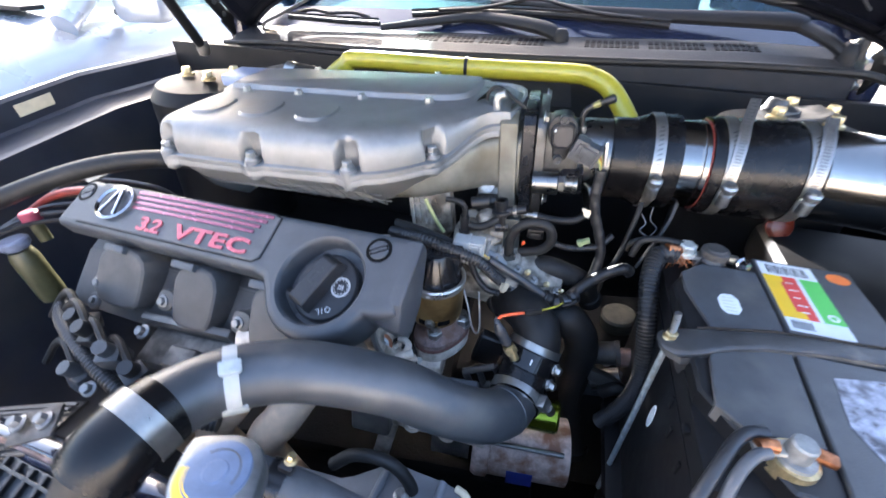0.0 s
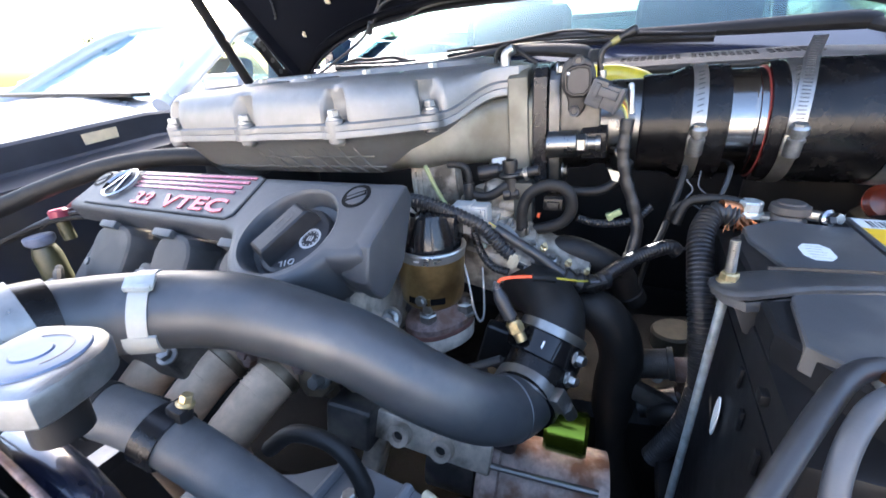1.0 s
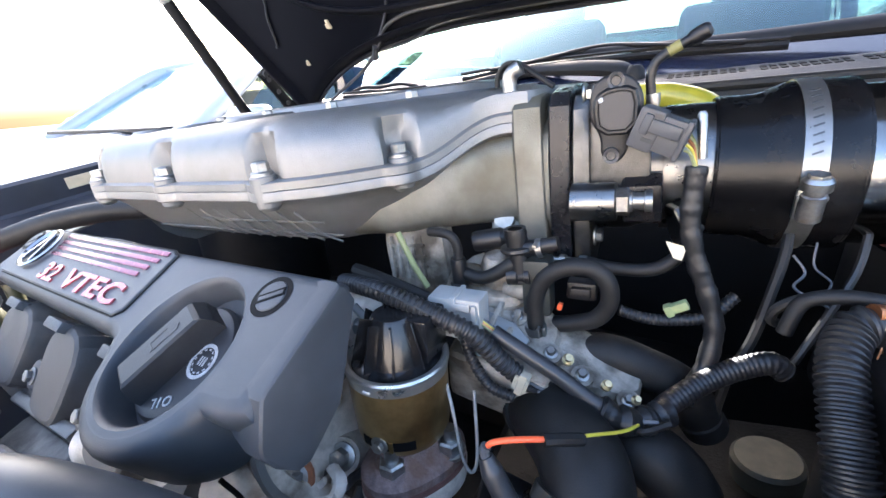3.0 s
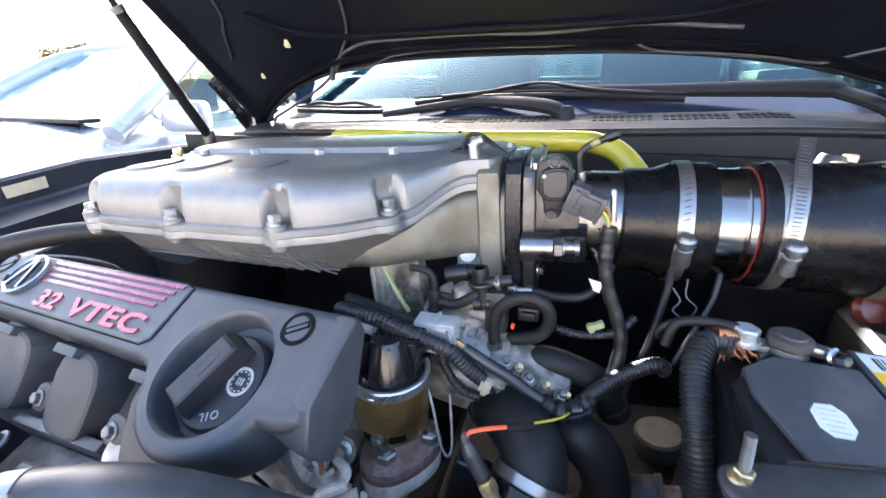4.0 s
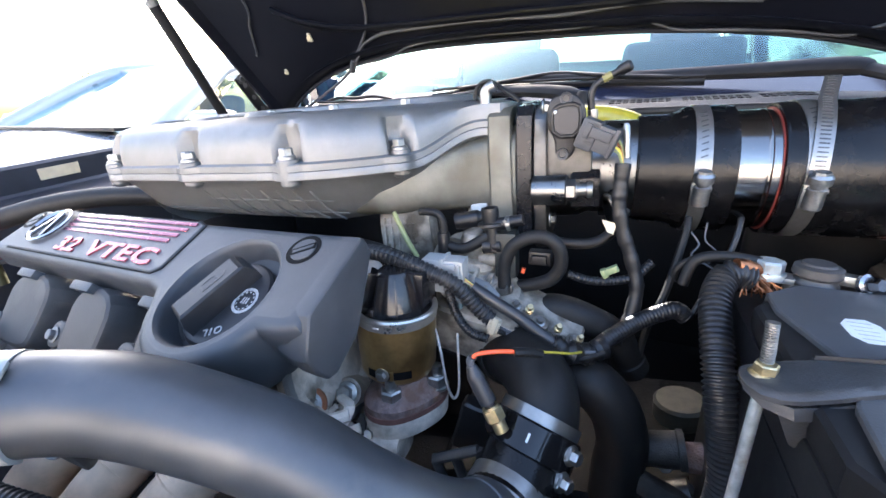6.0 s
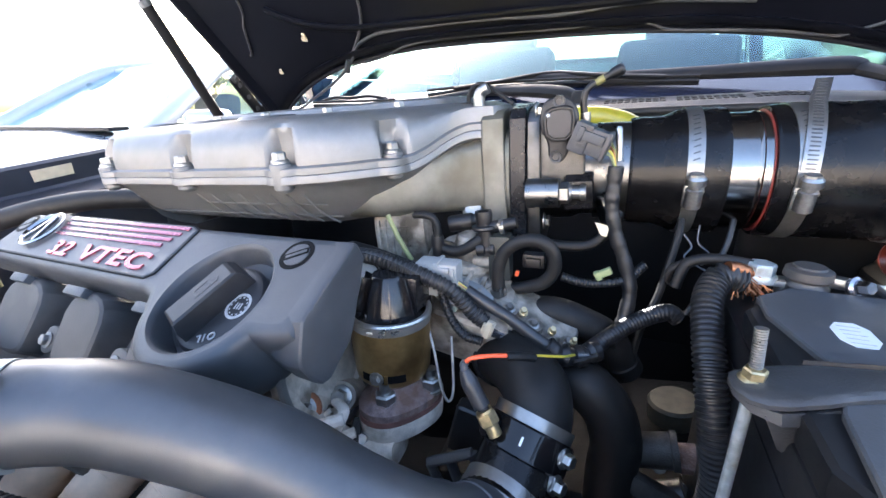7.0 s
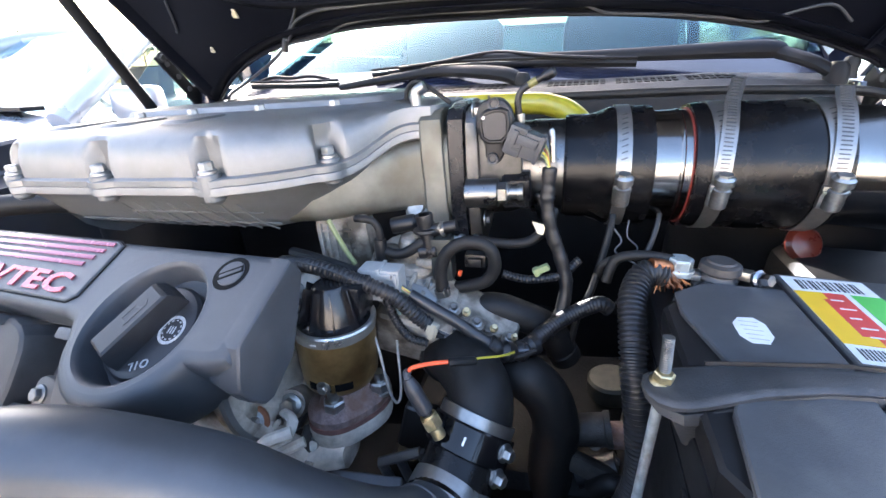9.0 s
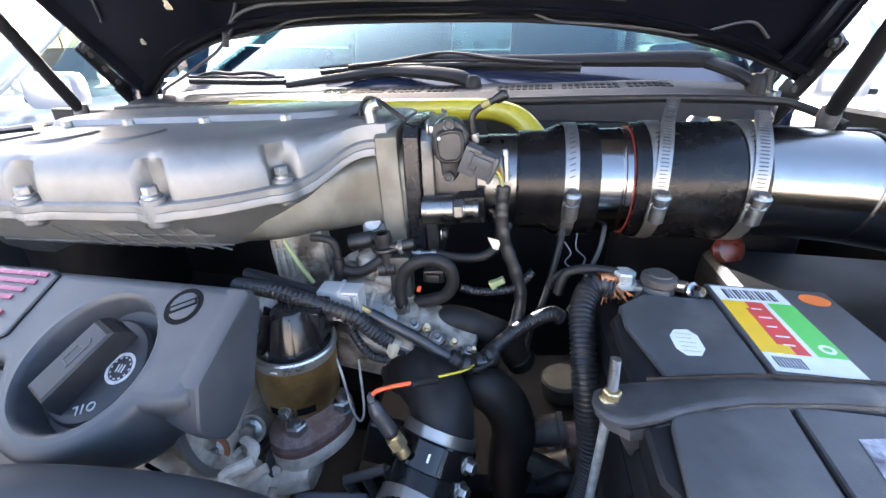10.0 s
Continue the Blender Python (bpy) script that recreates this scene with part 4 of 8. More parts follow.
# ---- valve cover and coil housings before the engine cover ----
head = thing("cylinder_head", "cast aluminium cylinder head below the engine cover", "cylinder head", spot(CM, -15, -8, -24))
part("valve_cover", box((44, 9, 7), (-23.5, -2.4, -8.4), COVER, 1.2, (0, 0, 0), 3), PLASTIC, head)
part("head_casting", box((44, 11, 9), (-23.4, 0, -14.5), COVER, .8), CAST_ROUGH, head)
for x in (-33.3, -21.8, -10.3):
    coil = thing("ignition_coil_housing", "dusty dark plastic coil housing with a bolted ear", "coil housing", spot(COVER, x, -9, -6), "coil housings")
    CH = COVER @ pose(x, -9.9, -3.3, 27, 0, 0)
    left = -5.2 if x < -30 else -3.4
    hump = chaikin([(left, 4.6), (left + .1, -1.2), (left + .9, -3.0), (2.1, -3.0), (3.2, -1.6), (3.4, 4.6)], 2)
    part("housing", stack([(inset(hump, -.35), -6.5), (inset(hump, -.1), -2.2), (hump, -.55), (inset(hump, .15), -.2), (inset(hump, .45), -.02), (inset(hump, .9), .03)], CH), DUSTY_COVER, coil, sharp=24)
    part("clip", join(box((3.4, .9, 2.7), (x - 1.7, -5.9, -2.1), COVER, .18, (14, 0, 0)), box((3.0, 1.6, .7), (x - 1.7, -6.6, -3.2), COVER, .15, (6, 0, 0))), COVER_PLASTIC, coil, "square tab below the cover's edge")
    ear = prism(chaikin([(-1.5, -1.7), (1.6, -1.3), (2.2, .6), (1.2, 1.8), (-1.3, 1.6)], 2), -3.6, 0, COVER @ pose(x - 4.8, -10.2, -3.9, 27, 0, 0) @ Matrix.Diagonal((.8, .8, 1, 1)), .2)
    part("bolt_ear", ear, DUSTY_COVER, coil)
    part("coil_bolt", bolt(.52, .6, COVER @ pose(x - 4.8, -10.2, -3.9, 27, 0, 0)), DULL_ZINC, coil)

flange = part("valve_cover_flange", loft([[(x, -13.2, -8.2), (x, -6.0, -8.2), (x, -6.0, -4.9), (x, -10.6, -6.2), (x, -12.9, -7.0), (x, -13.2, -7.3)] for x in (-45, -4)], COVER), DUSTY_COVER, head)
for x in (-40.8, -27.6, -16.3):
    part("flange_boss", lathe([(0, -1.6), (1.25, -1.6), (1.2, .5), (.95, .7), (0, .7)], COVER @ pose(x, -12.2, -7.2, 16, 0, 0), 18), DUSTY_COVER, head)
    part("flange_screw", bolt(.42, .5, COVER @ pose(x, -12.3, -6.6, 16, 0, 0)), DULL_ZINC, head)

# ---- exhaust gas valve ----
EG = CM @ pose(8.5, -1.6, -12.6, 0, 7, 0)          # upright; the ring's top at zero
egr = thing("exhaust_gas_valve", "round bronze-coloured gas valve with black ribbed top", "valve", spot(EG, 0, 0, -9))
can = part("can", lathe([(0, -5.9), (2.9, -5.9), (3.15, -5.6), (3.25, -5.0), (3.32, -3.4), (3.34, -.8)], EG, 44), BRONZE, egr, "bronze-chromated metal can")
part("crimp_ring", lathe([(3.3, -.95), (3.38, -.92), (3.4, -.8), (3.42, -.35), (3.52, -.25), (3.52, -.05), (3.42, .1), (3.2, .12), (3.05, .0), (3.0, -.3)], EG, 44), RING_METAL, egr, "bright crimped ring")
part("ring_mark", box((.5, .06, .12), (0, -3.6, -.42), EG), WHITE_PAPER, egr)
part("top", lathe([(3.05, -.2), (2.5, -.1), (2.25, .1), (1.4, 2.9), (1.25, 3.1), (0, 3.15)], EG, 32), GLOSS_PLASTIC, egr, "black plastic ribbed top")
for k in range(9):
    part("rib", box((.13, 1.1, 3.0), (0, 1.95, 1.45), EG @ pose(0, 0, 0, 0, 0, 40 * k + 8), .03, (17, 0, 0)), GLOSS_PLASTIC, egr)
part("socket", box((2.4, 2.8, 3.0), (1.5, .9, 1.55), EG, .2), GLOSS_PLASTIC, egr)
part("slot", sheet([[(3.3 * math.cos(radians(a)), 3.3 * math.sin(radians(a)), z) for a in range(-112, -42, 6)] for z in (-5.15, -4.45)], EG, .05), GROOVE_BLACK, can)
part("slot_screw", bolt(.42, .5, EG @ pose(.1, -3.2, -4.75, 90, 0, 0)), ZINC, can)
part("slot_bridge", box((.3, .12, .8), (.9, -3.2, -4.8), EG, .04, (0, 0, 16)), BRONZE, can)
bo = chaikin([(-1.2, -4.4), (1.2, -4.6), (3.2, -2.6), (4.4, 0), (3.6, 2.4), (1.0, 3.0), (-1.6, 1.6), (-2.4, -2.0)], 2)
part("base", stack([(bo, -8.0), (bo, -7.4), (inset(bo, .2), -7.2), (inset(bo, 1.0), -6.9), (inset(bo, 1.5), -6.2), (inset(bo, 1.5), -5.7)], EG), RUST, egr, "rust-brown cast base")
part("gasket", stack([(inset(bo, -.06), -8.5), (inset(bo, -.06), -8.02)], EG), mat("rust-red gasket", (0.16, 0.075, 0.06), .8, 0, .3, 120, .4), egr)
part("flange", stack([(inset(bo, 1.0), -11.0), (inset(bo, .3), -10.4), (inset(bo, -.05), -10.0), (inset(bo, -.1), -8.7), (inset(bo, 0), -8.52)], EG), CAST_ROUGH, egr, "pale cast flange")
for x, y in ((.6, -2.9), (3.4, .2)):
    part("base_washer", lathe([(0, -7.4), (1.05, -7.4), (1.05, -7.15), (0, -7.15)], EG @ pose(x, y, 0), 22), ZINC, egr)
    part("base_nut", join(stack([(ngon(.92), -7.2), (ngon(.92), -6.3), (ngon(.78), -6.15)], EG @ pose(x, y, 0)), lathe([(0, -6.3), (.48, -6.3), (.46, -5.3), (0, -5.25)], EG @ pose(x, y, 0), 12)), ZINC, egr)

# ---- charge pipe ----
cpipe = thing("charge_pipe", "thick satin black charge pipe curving across the engine", "pipe", spot(CM, 0, -20, -12))
part("pipe_wall", tube([(-6.9, -28.4, -8.0), (-6.4, -26.6, -8.0), (-6.0, -24.8, -8.4), (-4.8, -22.2, -9.2), (-2.0, -19.7, -10.1), (2, -18.1, -11.2), (7.8, -16.1, -14.5), (12, -14.9, -18.2), (15.2, -13.2, -21.3), (17.1, -11.2, -23.1), (18.1, -9.0, -23.9), (18.6, -7.4, -23.6)], 2.68, CM, 44, 12), PIPE, cpipe)
part("end_bead", lathe([(2.66, -.2), (2.76, -.1), (2.78, 0), (2.76, .1), (2.66, .2)], CM @ along((17.2, -11.0, -23.2), (17.6, -10.1, -23.6)), 40), PIPE, cpipe)
solo("charge_pipe_coupler", tube([(18.0, -9.2, -23.9), (18.5, -7.6, -23.7), (18.9, -6.3, -23.0), (19.3, -5.2, -22.3)], 2.95, CM, 36, 8), SILICONE, "black silicone coupler at the pipe end", "hose")
hose("boost_hose", [(19.5, -4.8, -21.9), (20.2, -3.6, -20.7), (20.2, -2.2, -19.5), (19.5, -.8, -18.9), (18.3, .8, -18.8), (17.0, 2.6, -19.4), (15.6, 4.6, -20.4)], 2.62, RUBBER, "black rubber hose rising under the harness")


def facing(fr, d):
    """Turn about a frame's z axis that brings its x axis towards the engine direction d."""
    w = fr.to_3x3().inverted() @ (CM.to_3x3() @ Vector(d))
    return math.degrees(math.atan2(w.y, w.x))


collar = thing("sensor_collar", "glossy black anodised pipe collar with a white tick", "collar", spot(CM, 19.8, -5, -22.4))
CL = CM @ along((19.2, -5.2, -22.35), (19.85, -4.0, -21.1))
TICK = facing(CL, (.14, -.63, .75))
part("ring", lathe([(2.6, -.2), (3.2, -.2), (3.32, -.08), (3.32, 1.9), (3.2, 2.05), (2.6, 2.05)], CL, 44), GLOSS_BLACK, collar)
part("tick", box((.05, .16, .62), (3.33, 0, .9), CL @ pose(0, 0, 0, 0, 0, TICK)), WHITE_PAPER, collar, "white tick")
part("edge_band", lathe([(2.64, 2.0), (3.0, 2.0), (3.0, 2.9), (2.64, 2.9)], CL, 40, True), STEEL, collar, "blue-silver edge band")
part("sensor_boss", lathe([(0, 2.4), (.95, 2.4), (.95, 3.6), (0, 3.6)], CL @ pose(0, 0, .9, 0, 0, facing(CL, (-.75, -.5, .6))) @ pose(0, 0, 0, 0, 90, 0), 18), GLOSS_BLACK, collar)
for a, z in ((facing(CL, (1, -.3, .3)), 1.2), (facing(CL, (1, -.5, .1)), -.6)):
    part("set_screw", join(bolt(.5, .8, CL @ pose(0, 0, z, 0, 0, a) @ pose(3.2, 0, 0, 0, 90, 0)), box((.8, 1.2, 1.0), (3.1, 0, z), CL @ pose(0, 0, 0, 0, 0, a), .15)), ZINC, collar)


def ring_clamp(p, q, r, w, label, group, turn=0.0, screw=True):
    fr = CM @ along(p, q)
    th = thing("hose_clamp", label, "hose clamp", (fr @ Vector((0, 0, 0)))[:], group)
    part("band", lathe([(r, -w / 2), (r + .12, -w / 2), (r + .12, w / 2), (r, w / 2)], fr, 40, True), STEEL, th)
    if screw:
        loc = fr @ pose(0, 0, 0, 0, 0, turn)
        part("screw_housing", box((.9, 1.6, w * 1.1), (r + .5, 0, 0), loc, .18), STEEL, th)
        part("screw", lathe([(0, 0), (.55, 0), (.55, 1.0), (0, 1.0)], loc @ pose(r + .7, .7, 0, -90, 0, 0), 14), ZINC, th)
    return th


ring_clamp((18.3, -8.2, -23.85), (18.7, -7.1, -23.5), 2.97, 1.3, "zinc hose clamp at the charge pipe's end", "charge pipe clamps", facing(CM @ along((18.3, -8.2, -23.85), (18.7, -7.1, -23.5)), (.9, -.2, .3)))
strap = thing("pipe_strap", "white nylon strap clamped round the charge pipe", "strap", spot(CM, -4, -20.4, -10))
SF = CM @ along((-3.7, -21.0, -9.6), (-2.4, -20.0, -10.0))
part("band", lathe([(2.7, -.55), (2.79, -.55), (2.79, .55), (2.7, .55)], SF, 40, True), WHITE_NYLON, strap)
part("pad", sheet([[(2.85 * math.cos(radians(a)), 2.85 * math.sin(radians(a)), z) for a in range(192, 250, 9)] for z in (-.95, -.3, .3, .95)], SF, .22), WHITE_NYLON, strap)
part("buckle", join(box((.35, 1.1, 1.7), (2.95, 0, 0), SF @ pose(0, 0, 0, 0, 0, 118), .12), box((.5, .3, 1.5), (3.05, .5, 0), SF @ pose(0, 0, 0, 0, 0, 118), .1)), CLEAR_NYLON, strap, "clear plastic buckle")

HEADER_RIM = mat("heat-browned worn steel", (0.30, 0.24, 0.17), 0.42, 0.6, 0.35, 60, 0.25, 700, (0.10, 0.075, 0.05), 0.52)
# ---- exhaust header ----
header = thing("exhaust_header", "heat-stained exhaust header with three curved runners", "exhaust header", spot(CM, -12, -14, -35))
for x, z in ((-20.0, -21.0), (-13.5, -22.3), (-6.5, -23.2)):
    rn = part("runner", tube([(x + .5, -8.6, z + .4), (x, -11.0, z), (x - .9, -13.2, z - 1.0), (x - 2.6, -14.8, z - 2.9), (x - 4.6, -15.4, z - 5.0), (x - 6.8, -15.0, z - 9.0), (x - 8.2, -13.4, z - 16), (x - 8.6, -12, z - 24)], 2.3, CM, 28, 8), HEADER, header)
    part("collar", lathe([(2.2, -.55), (2.5, -.5), (2.55, -.1), (2.5, .35), (2.3, .45)], CM @ along((x, -11.0, z), (x - .4, -12.2, z - .4)), 30, True), HEADER_RIM, rn, "bright worn collar")
    for k in range(4):
        part("weld_bead", lathe([(2.27, -.12), (2.36, -.08), (2.4, 0), (2.36, .08), (2.27, .12)], CM @ along((x - .35 - .2 * k, -11.9 - .42 * k, z - .36 - .2 * k), (x - .6 - .2 * k, -12.5 - .42 * k, z - .66 - .2 * k)), 28), HEADER, rn)
    for dx in (-3.4, 3.2):
        part("flange_nut", bolt(.8, 1.2, CM @ pose(x + dx, -10.2, z + 1.2, 78, 0, -4)), RUST, header)
part("flange", box((24, 1.4, 5.0), (-12.6, -9.2, -22.2), CM, .3, (12, 8, -4)), HEADER_RIM, header, "heat-browned flange")
part("flange_ear", prism(chaikin([(-1.6, -1.6), (1.4, -1.2), (1.4, 1.2), (-1.6, 1.6)], 1), 0, 1.2, CM @ pose(-1.6, -10.2, -23.2, 78, 0, -4) @ Matrix.Diagonal((1.3, 1.3, 1, 1)), .2), HEADER_RIM, header)
part("ear_bolt", bolt(.7, 1.6, CM @ pose(-.6, -11.2, -22.6, 70, 20, -4)), DULL_ZINC, header)

# ---- battery ----
BW, BL = 18.6, 28.0
battery = thing("battery", "black car battery with a coloured label, clamped down", "battery", spot(BAT, BW / 2, -BL / 2, -22))
# case and lid base blacker than the panels: shade of the grooves as colour
part("case", box((BW, BL, 20), (BW / 2, -BL / 2, -12.2), BAT, .4), PLASTIC, battery)
# lid: raised centre, recessed corners round the posts
lid_o = chaikin([(.3, -.4), (.3, -BL + .4), (BW - .3, -BL + .4), (BW - .3, -.4)], 1)
part("lid_base", stack([(lid_o, -2.6), (inset(lid_o, -.25), -1.6), (inset(lid_o, -.25), -.55), (inset(lid_o, 0), -.35)], BAT), PLASTIC, battery)
PANELS = ([(3.4, -3.2), (1.0, -5.4), (.9, -8.2), (2.3, -13.4), (8.6, -13.4), (8.6, -3.2)], [(8.9, -.4), (8.9, -13.8), (18.2, -13.8), (18.2, -.4)],
          [(1.4, -17.6), (.9, -22.4), (2.6, -24.0), (7.6, -24.0), (8.3, -14.8), (2.4, -14.8)], [(8.6, -14.8), (7.8, -27.5), (18.2, -27.5), (18.2, -14.8)])
for pan in PANELS:
    part("lid_panel", stack([(inset(pan, -.0), -1.5), (pan, -.08), (inset(pan, .12), 0)], BAT), BATTERY, battery)


CABLE = mat("grey-black cable sheath", (0.030, 0.031, 0.034), 0.35, 0.0, 0.2, 60, 0.08, 900)
CABLE_LIGHT = mat("light grey cable sheath", (0.085, 0.088, 0.095), 0.35, 0.0, 0.15, 60, 0.05, 900)
PALE_LUG = mat("pale oxidised lead", (0.42, 0.40, 0.35), 0.6, 0.2, 0.25, 120, 0.3, 900)


def flat(x0, y0, x1, y1, z, material, name, parent, h=.02, label=""):
    return part(name, box((x1 - x0, y1 - y0, h), ((x0 + x1) / 2, (y0 + y1) / 2, z), BAT), material, parent, label)


lab = flat(9.2, -11.8, 14.4, -.8, .02, WHITE_PAPER, "label", battery, .02, "coloured paper label")
flat(9.2, -9.9, 10.6, -3.2, .045, LABEL_YELLOW, "yellow_field", lab)
flat(10.6, -9.9, 12.2, -3.2, .045, LABEL_RED, "red_field", lab)
flat(12.6, -9.9, 14.4, -3.2, .045, LABEL_GREEN, "green_field", lab)
for y0, y1, x1 in ((-4.2, -3.2, 10.9), (-9.9, -8.9, 11.3)):
    flat(10.55, y0, x1, y1, .055, LABEL_YELLOW, "yellow_field", lab)
for i in range(14):
    flat(9.9 + .28 * i, -2.8, 9.9 + .28 * i + (.1 if i % 3 else .18), -1.3, .045, INK, "barcode_bar", lab)
for i in range(9):
    flat(9.6 + .2 * i, -11.4, 9.6 + .2 * i + .09, -10.3, .045, INK, "barcode_bar", lab)
for i, (yy, w) in enumerate(((-4.2, .9), (-5.4, 1.1), (-6.6, .8), (-7.8, 1.1), (-8.8, .9))):
    flat(11.0, yy - .16, 11.0 + .8 * w, yy, .06, WHITE_PAPER, "print_bar", lab)
part("green_mark", lathe([(.28, 0), (.5, 0), (.5, .03), (.28, .03)], BAT @ pose(13.6, -9.0, .055), 18, True), WHITE_PAPER, lab)
sticker = chaikin([(3.7, -8.3), (5.6, -8.0), (5.6, -11.0), (3.7, -11.2)], 1)
stk = part("sticker", stack([(sticker[::-1], .01), (sticker[::-1], .04)], BAT), WHITE_PAPER, battery, "small white octagonal sticker")
for i in range(5):
    flat(4.1, -10.7 + .5 * i, 5.2 - .15 * (i % 2), -10.64 + .5 * i, .045, PALE_LUG, "print_bar", stk, .01)
oval = [(16.6 + 1.1 * math.cos(a / 20 * 6.2832), -2.0 + .9 * math.sin(a / 20 * 6.2832)) for a in range(20)]
part("orange_mark", stack([(oval, .01), (oval, .035)], BAT), ORANGE, battery, "orange oval mark")
FOIL = mat("crumpled silver foil label", (0.30, 0.31, 0.36), 0.3, 0.5, 0.7, 110, 1.0, 160, (0.05, 0.05, 0.06), 0.55)
foil = [(10.6, -16.9), (17, -15.6), (17, -25.6), (11.4, -25.2), (9.9, -21.6)]
part("foil_label", stack([(foil[::-1], .01), (foil[::-1], .05)], BAT), FOIL, battery, "torn silver foil label")

# posts and terminals
def terminal(x, y, name, label, dome):
    th = thing(name, label, "battery terminal", spot(BAT, x, y, -1.3), "battery terminals")
    part("post", lathe([(0, -1.6), (1.4, -1.6), (1.4, -.2), (1.25, 0), (1.2, .5), (0, .5)], BAT @ pose(x, y, 0), 24), dome, th)
    return th


back = terminal(4.8, -1.6, "battery_terminal", "black battery terminal with copper strands and zinc bolts", BAR_STEEL)
part("cover_disc", lathe([(0, 1.25), (.95, 1.25), (1.05, 1.1), (1.2, 1.08), (1.42, .95), (1.48, .4), (1.3, .2), (0, .2)], BAT @ pose(4.8, -1.6, 0), 32), CAP_GREY, back)
part("collar", lathe([(1.2, -1.4), (1.75, -1.4), (1.75, -.9), (1.45, -.5), (1.2, -.5)], BAT @ pose(4.8, -1.6, 0), 28, True), LEAD, back)
part("lug", box((3.6, 1.5, .5), (3.0, -1.3, -.3), BAT, .2), LEAD, back)
part("lug_bolt", bolt(1.0, 1.35, BAT @ pose(2.05, -1.2, -.35), 1.15), PALE_ZINC, back, "large pale zinc hex bolt")
part("lug_stud", lathe([(0, -1.8), (.5, -1.8), (.5, .6), (0, .6)], BAT @ pose(2.05, -1.2, .3), 12), COPPER, back)
part("clamp_ear", box((1.6, 1.0, .8), (6.4, -1.9, .3), BAT, .25, (0, 0, -20)), ZINC, back)
part("clamp_bolt", bolt(.5, 1.1, BAT @ pose(7.1, -2.5, .3, 70, 20, 25)), CHROME, back)
random.seed(7)
for k in range(70):
    a = Vector((1.0 + random.uniform(-.5, .5), -1.3 + random.uniform(-.5, .4), .1 + random.uniform(-.3, .4)))
    b = a + Vector((random.uniform(-.6, 1.4), random.uniform(-1.2, .0), random.uniform(-1.9, -.3)))
    part("copper_strand", tube([a + Vector((random.uniform(-.2, .6), .4, .3)), a, (a + b) / 2 + Vector((random.uniform(-.25, .25), random.uniform(-.25, .1), 0)), b], .05, BAT, 4, 3), COPPER, back)
front = terminal(5.0, -25.6, "battery_terminal", "brass-ringed battery terminal with two thick grey cables", LEAD)
part("ring", lathe([(1.1, -.9), (1.6, -.9), (1.5, .2), (1.1, .2)], BAT @ pose(5.0, -25.6, 0), 24, True), YELLOW_ZINC, front)
part("clamp_plate", box((3.0, 1.2, .45), (3.7, -25.4, .6), BAT, .15, (0, 0, 6)), PALE_LUG, front, "pale lead clamp ear")
part("copper_ear", box((1.6, 1.0, .6), (6.7, -25.2, .5), BAT, .25, (0, 0, -16)), COPPER, front)
part("clamp_nut", lathe([(0, 1.9), (.7, 1.85), (.82, 1.7), (.85, .5), (0, .5)], BAT @ pose(5.0, -25.5, 0), 20), LEAD, front)
part("cable", tube([(3.2, -24.8, 1.0), (2.2, -25.0, 1.0), (1.2, -25.8, .85), (.1, -27.4, .35), (-1.3, -29.6, -1.0), (-2.9, -32.2, -3.2), (-4.0, -34.4, -7), (-4.4, -35.4, -14)], .46, BAT, 18), CABLE, front)
part("cable", tube([(3.0, -26.2, .9), (2.1, -26.7, .9), (1.1, -27.8, .5), (.35, -29.2, -.7), (.1, -30.6, -3.2), (.1, -31.4, -8), (.2, -31.6, -16)], .42, BAT, 18), CABLE_LIGHT, front)
part("copper_ferrule", tube([(3.6, -25.6, .95), (2.9, -25.7, 1.0), (2.4, -25.9, .95)], .48, BAT, 12), COPPER, front)

# hold-down: bar, rod, nut
hold = thing("battery_hold_down", "dusty black steel battery clamp bar with threaded rod", "battery clamp", spot(BAT, -1.0, -14.2, .2))
bar = chaikin(dense([(-2.2, -14.9), (-2.5, -16.0), (-2.1, -17.0), (-.8, -17.7), (.8, -17.4), (3.2, -16.3), (6.2, -15.3), (11, -14.5), (19, -14.0), (19, -12.2), (12.1, -12.5), (7.4, -13.1), (.6, -14.5), (-1.2, -14.6)], .9), 1)


def bar_z(lift):
    """The bar's end drops gently beside the battery."""
    return lambda x, y: lift - .7 * (1 - min(1.0, max(0.0, (x + 1.6) / 3.4))) ** 2 - .16 * max(0.0, -16.6 - y)


part("bar", stack([(inset(bar, .12), bar_z(-.1)), (bar, bar_z(.0)), (bar, bar_z(.24)), (inset(bar, .14), bar_z(.36)), (inset(bar, .4), bar_z(.40))], BAT), BAR_STEEL, hold)
lip = [(-2.4, -16.4, -.65), (-1.8, -17.2, -.75), (-.7, -17.75, -.6), (.8, -17.45, -.3), (3.2, -16.35, 0), (6.2, -15.35, .15), (11, -14.55, .2), (19, -14.05, .2)]
part("front_lip", sheet([lip, [(x + .1, y - .15, z - d) for (x, y, z), d in zip(lip, (.2, .35, .55, .65, .6, .5, .45, .45))]], BAT, .2), BAR_STEEL, hold)
part("gusset", sheet([[(-1.2, -17.6, -1.0), (-.1, -17.7, -1.0), (1.2, -17.4, -.8)], [(-.3, -17.2, -2.9), (-.1, -17.25, -3.0), (.1, -17.2, -2.9)]], BAT, .16), BAR_STEEL, hold)
part("rear_lip", sheet([[(.8, -14.55, .3), (7.4, -13.1, .35), (19, -12.2, .35)], [(.8, -14.5, .52), (7.4, -13.05, .56), (19, -12.15, .56)]], BAT, .14), PLASTIC, hold)
